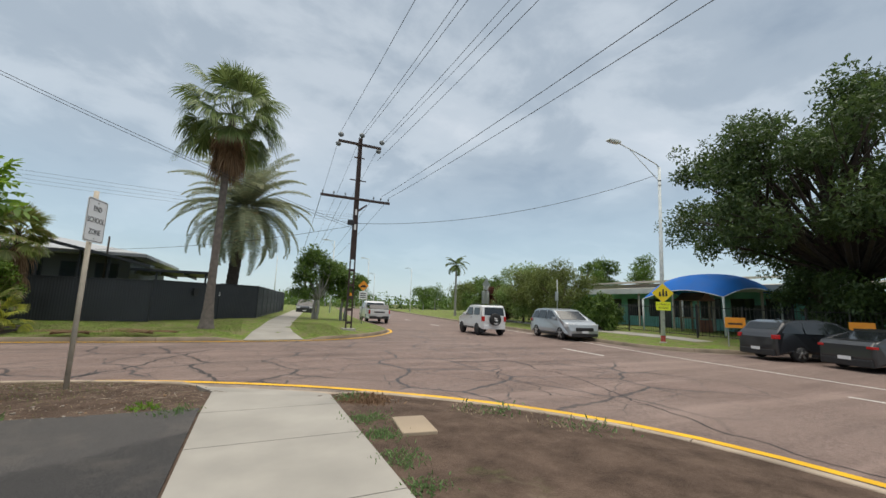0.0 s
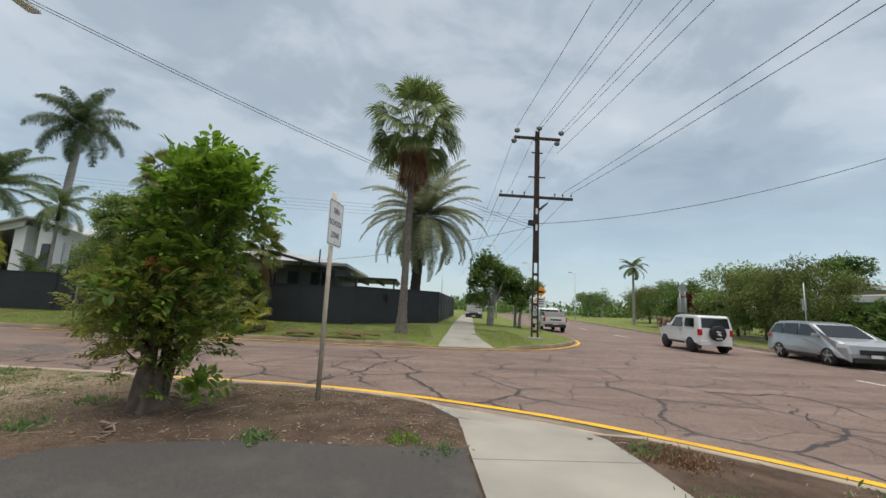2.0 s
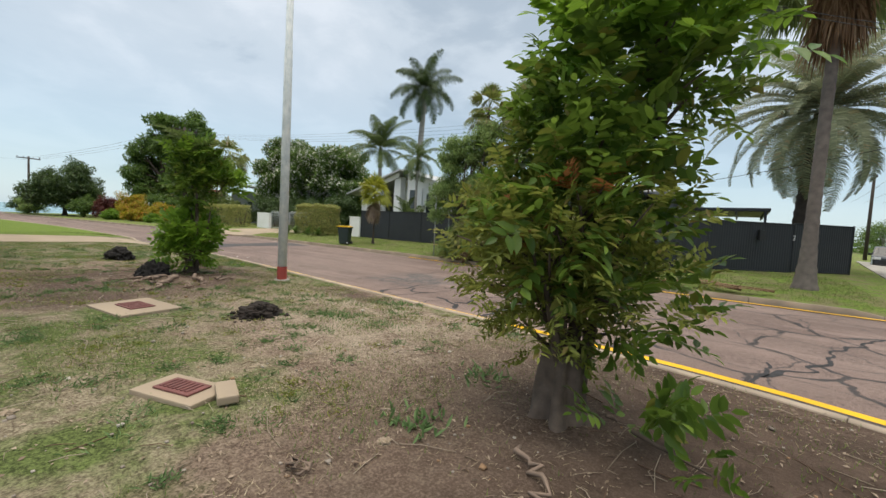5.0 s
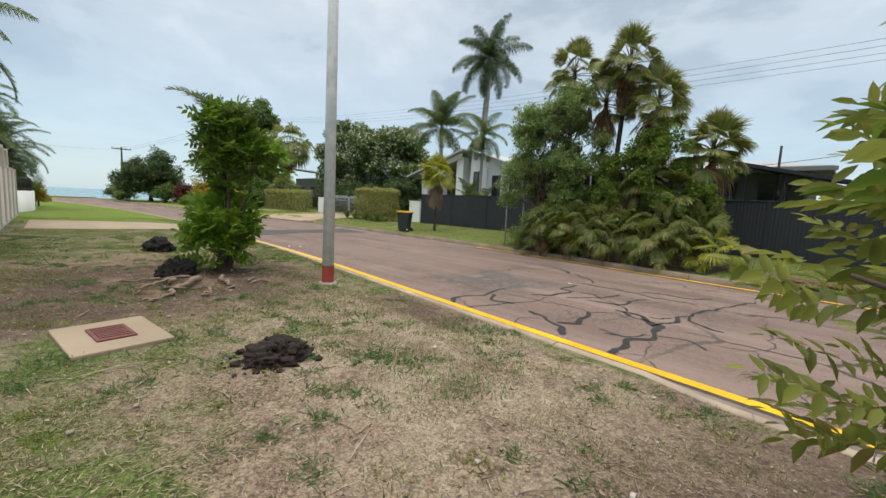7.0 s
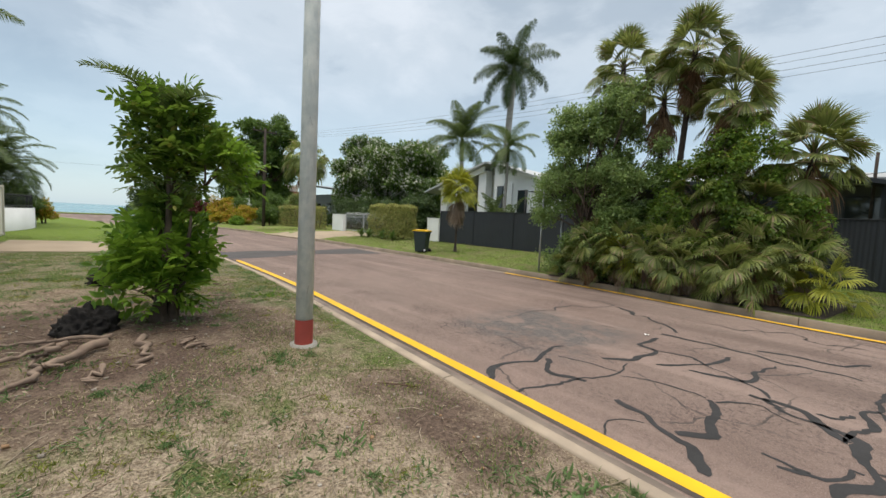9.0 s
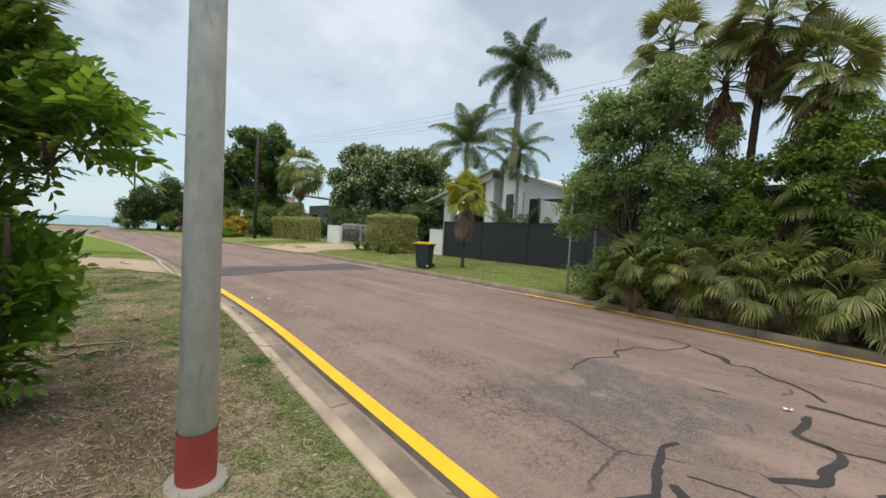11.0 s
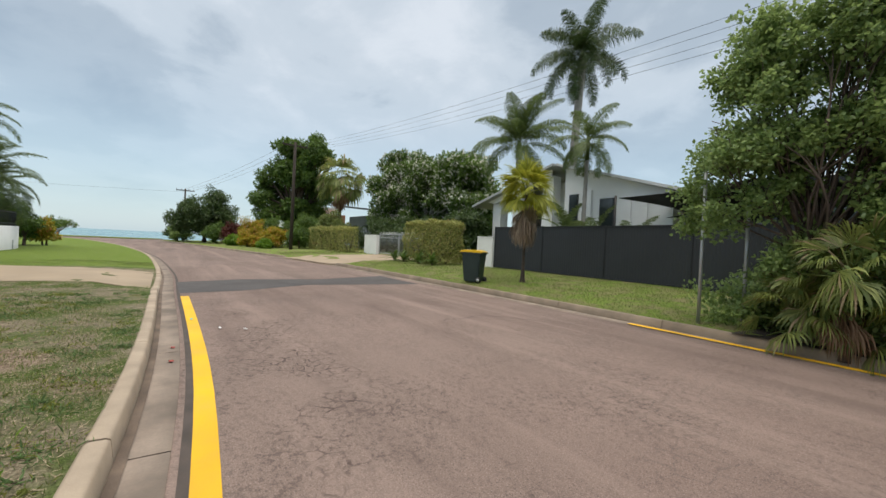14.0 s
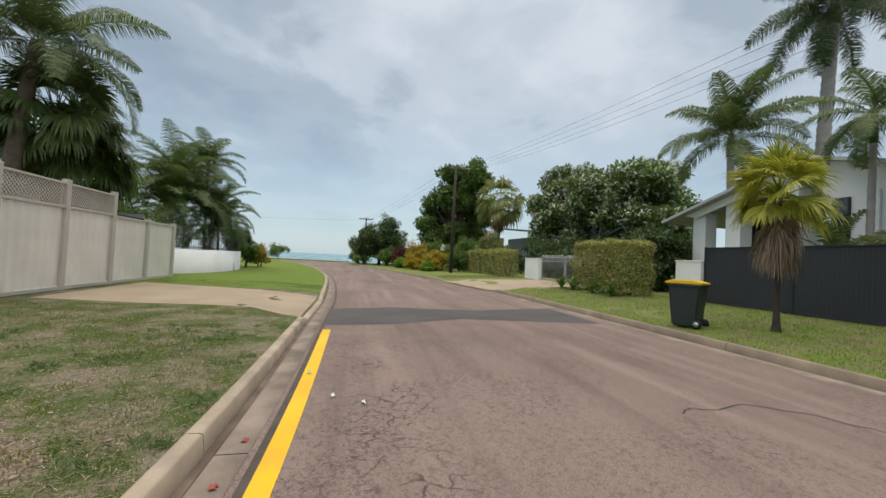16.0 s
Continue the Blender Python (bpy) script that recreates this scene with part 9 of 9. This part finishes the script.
cube = np.array([(x, y, z) for x in (-1, 1) for y in (-1, 1) for z in (-1, 1)], float)
for q in p:
    r = rg.uniform(0.004, 0.013) if rg.random() < 0.95 else rg.uniform(0.014, 0.026)
    acc.add(q + [0, 0, r * 0.4] + cube * r * rg.uniform(0.45, 1.0, (8, 3)) * [1, 1, 0.6], [(0, 1, 3, 2), (4, 6, 7, 5), (0, 4, 5, 1), (2, 3, 7, 6), (0, 2, 6, 4), (1, 5, 7, 3)])
tagged(part("pebbles", acc, M["pebble"]), "small pale pebbles and chips on soil", "pebbles", kind="stuff")
for nm, cnt, mat_, lab, seed, h in (("grass_clumps", 900, M["weed"], "small fresh green grass clumps", 413, 0.05), ("yellow_grass_clumps", 420, M["leaf_dry_edge"], "small yellow-green grass clumps", 414, 0.04)):
    rg, p = verge_points(cnt, -21, -4.6, 4.6, 10.3, seed)
    keep = vnoise(p[:, 0], p[:, 1], 0.7, seed) > -0.05
    acc = Acc()
    for q in p[keep]:
        m = rg.integers(18, 60)
        sp = rg.uniform(0.03, 0.10)
        pos = q + np.column_stack([rg.normal(size=(m, 2)) * sp, np.zeros(m)])
        al = unit(rg.normal(size=(m, 3)) * [0.9, 0.9, 0.2] + [0, 0, 0.55])
        leaves(acc, pos, al, rg.normal(size=(m, 3)) + [0, 0, 0.6], h * rg.uniform(0.5, 1.6, m), 0.0075)
    tagged(part(nm, acc, mat_), lab, "grass", kind="stuff")

for i, (x, y, m, lab) in enumerate([(-17.8, 11.2, "sign_white", "scrap of white paper on the road"), (-17.6, 11.5, "sign_white", "scrap of white paper on the road"), (-18.6, 10.9, "teal", "crumpled green wrapper on the line"), (-16.9, 10.62, "red_paint", "crumpled red scrap in the gutter"), (-16.3, 10.6, "red_paint", "crumpled red scrap in the gutter"), (-9.2, 13.9, "sign_white", "scrap of white paper on the road")]):
    rg = np.random.default_rng(600 + i)
    root = thing("litter", x, y, ROAD_Z + 0.012, lab, "litter", "litter")
    g5 = np.array([(a, b_, rg.uniform(0.0, 0.025)) for a in np.linspace(-0.035, 0.035, 4) for b_ in np.linspace(-0.018, 0.018, 4)])
    g5[:, :2] += rg.normal(size=(16, 2)) * 0.006
    part("scrap", Acc().add(g5, np.array([(r * 4 + c_, r * 4 + c_ + 1, r * 4 + c_ + 5, r * 4 + c_ + 4) for r in range(3) for c_ in range(3)])), M[m], root)
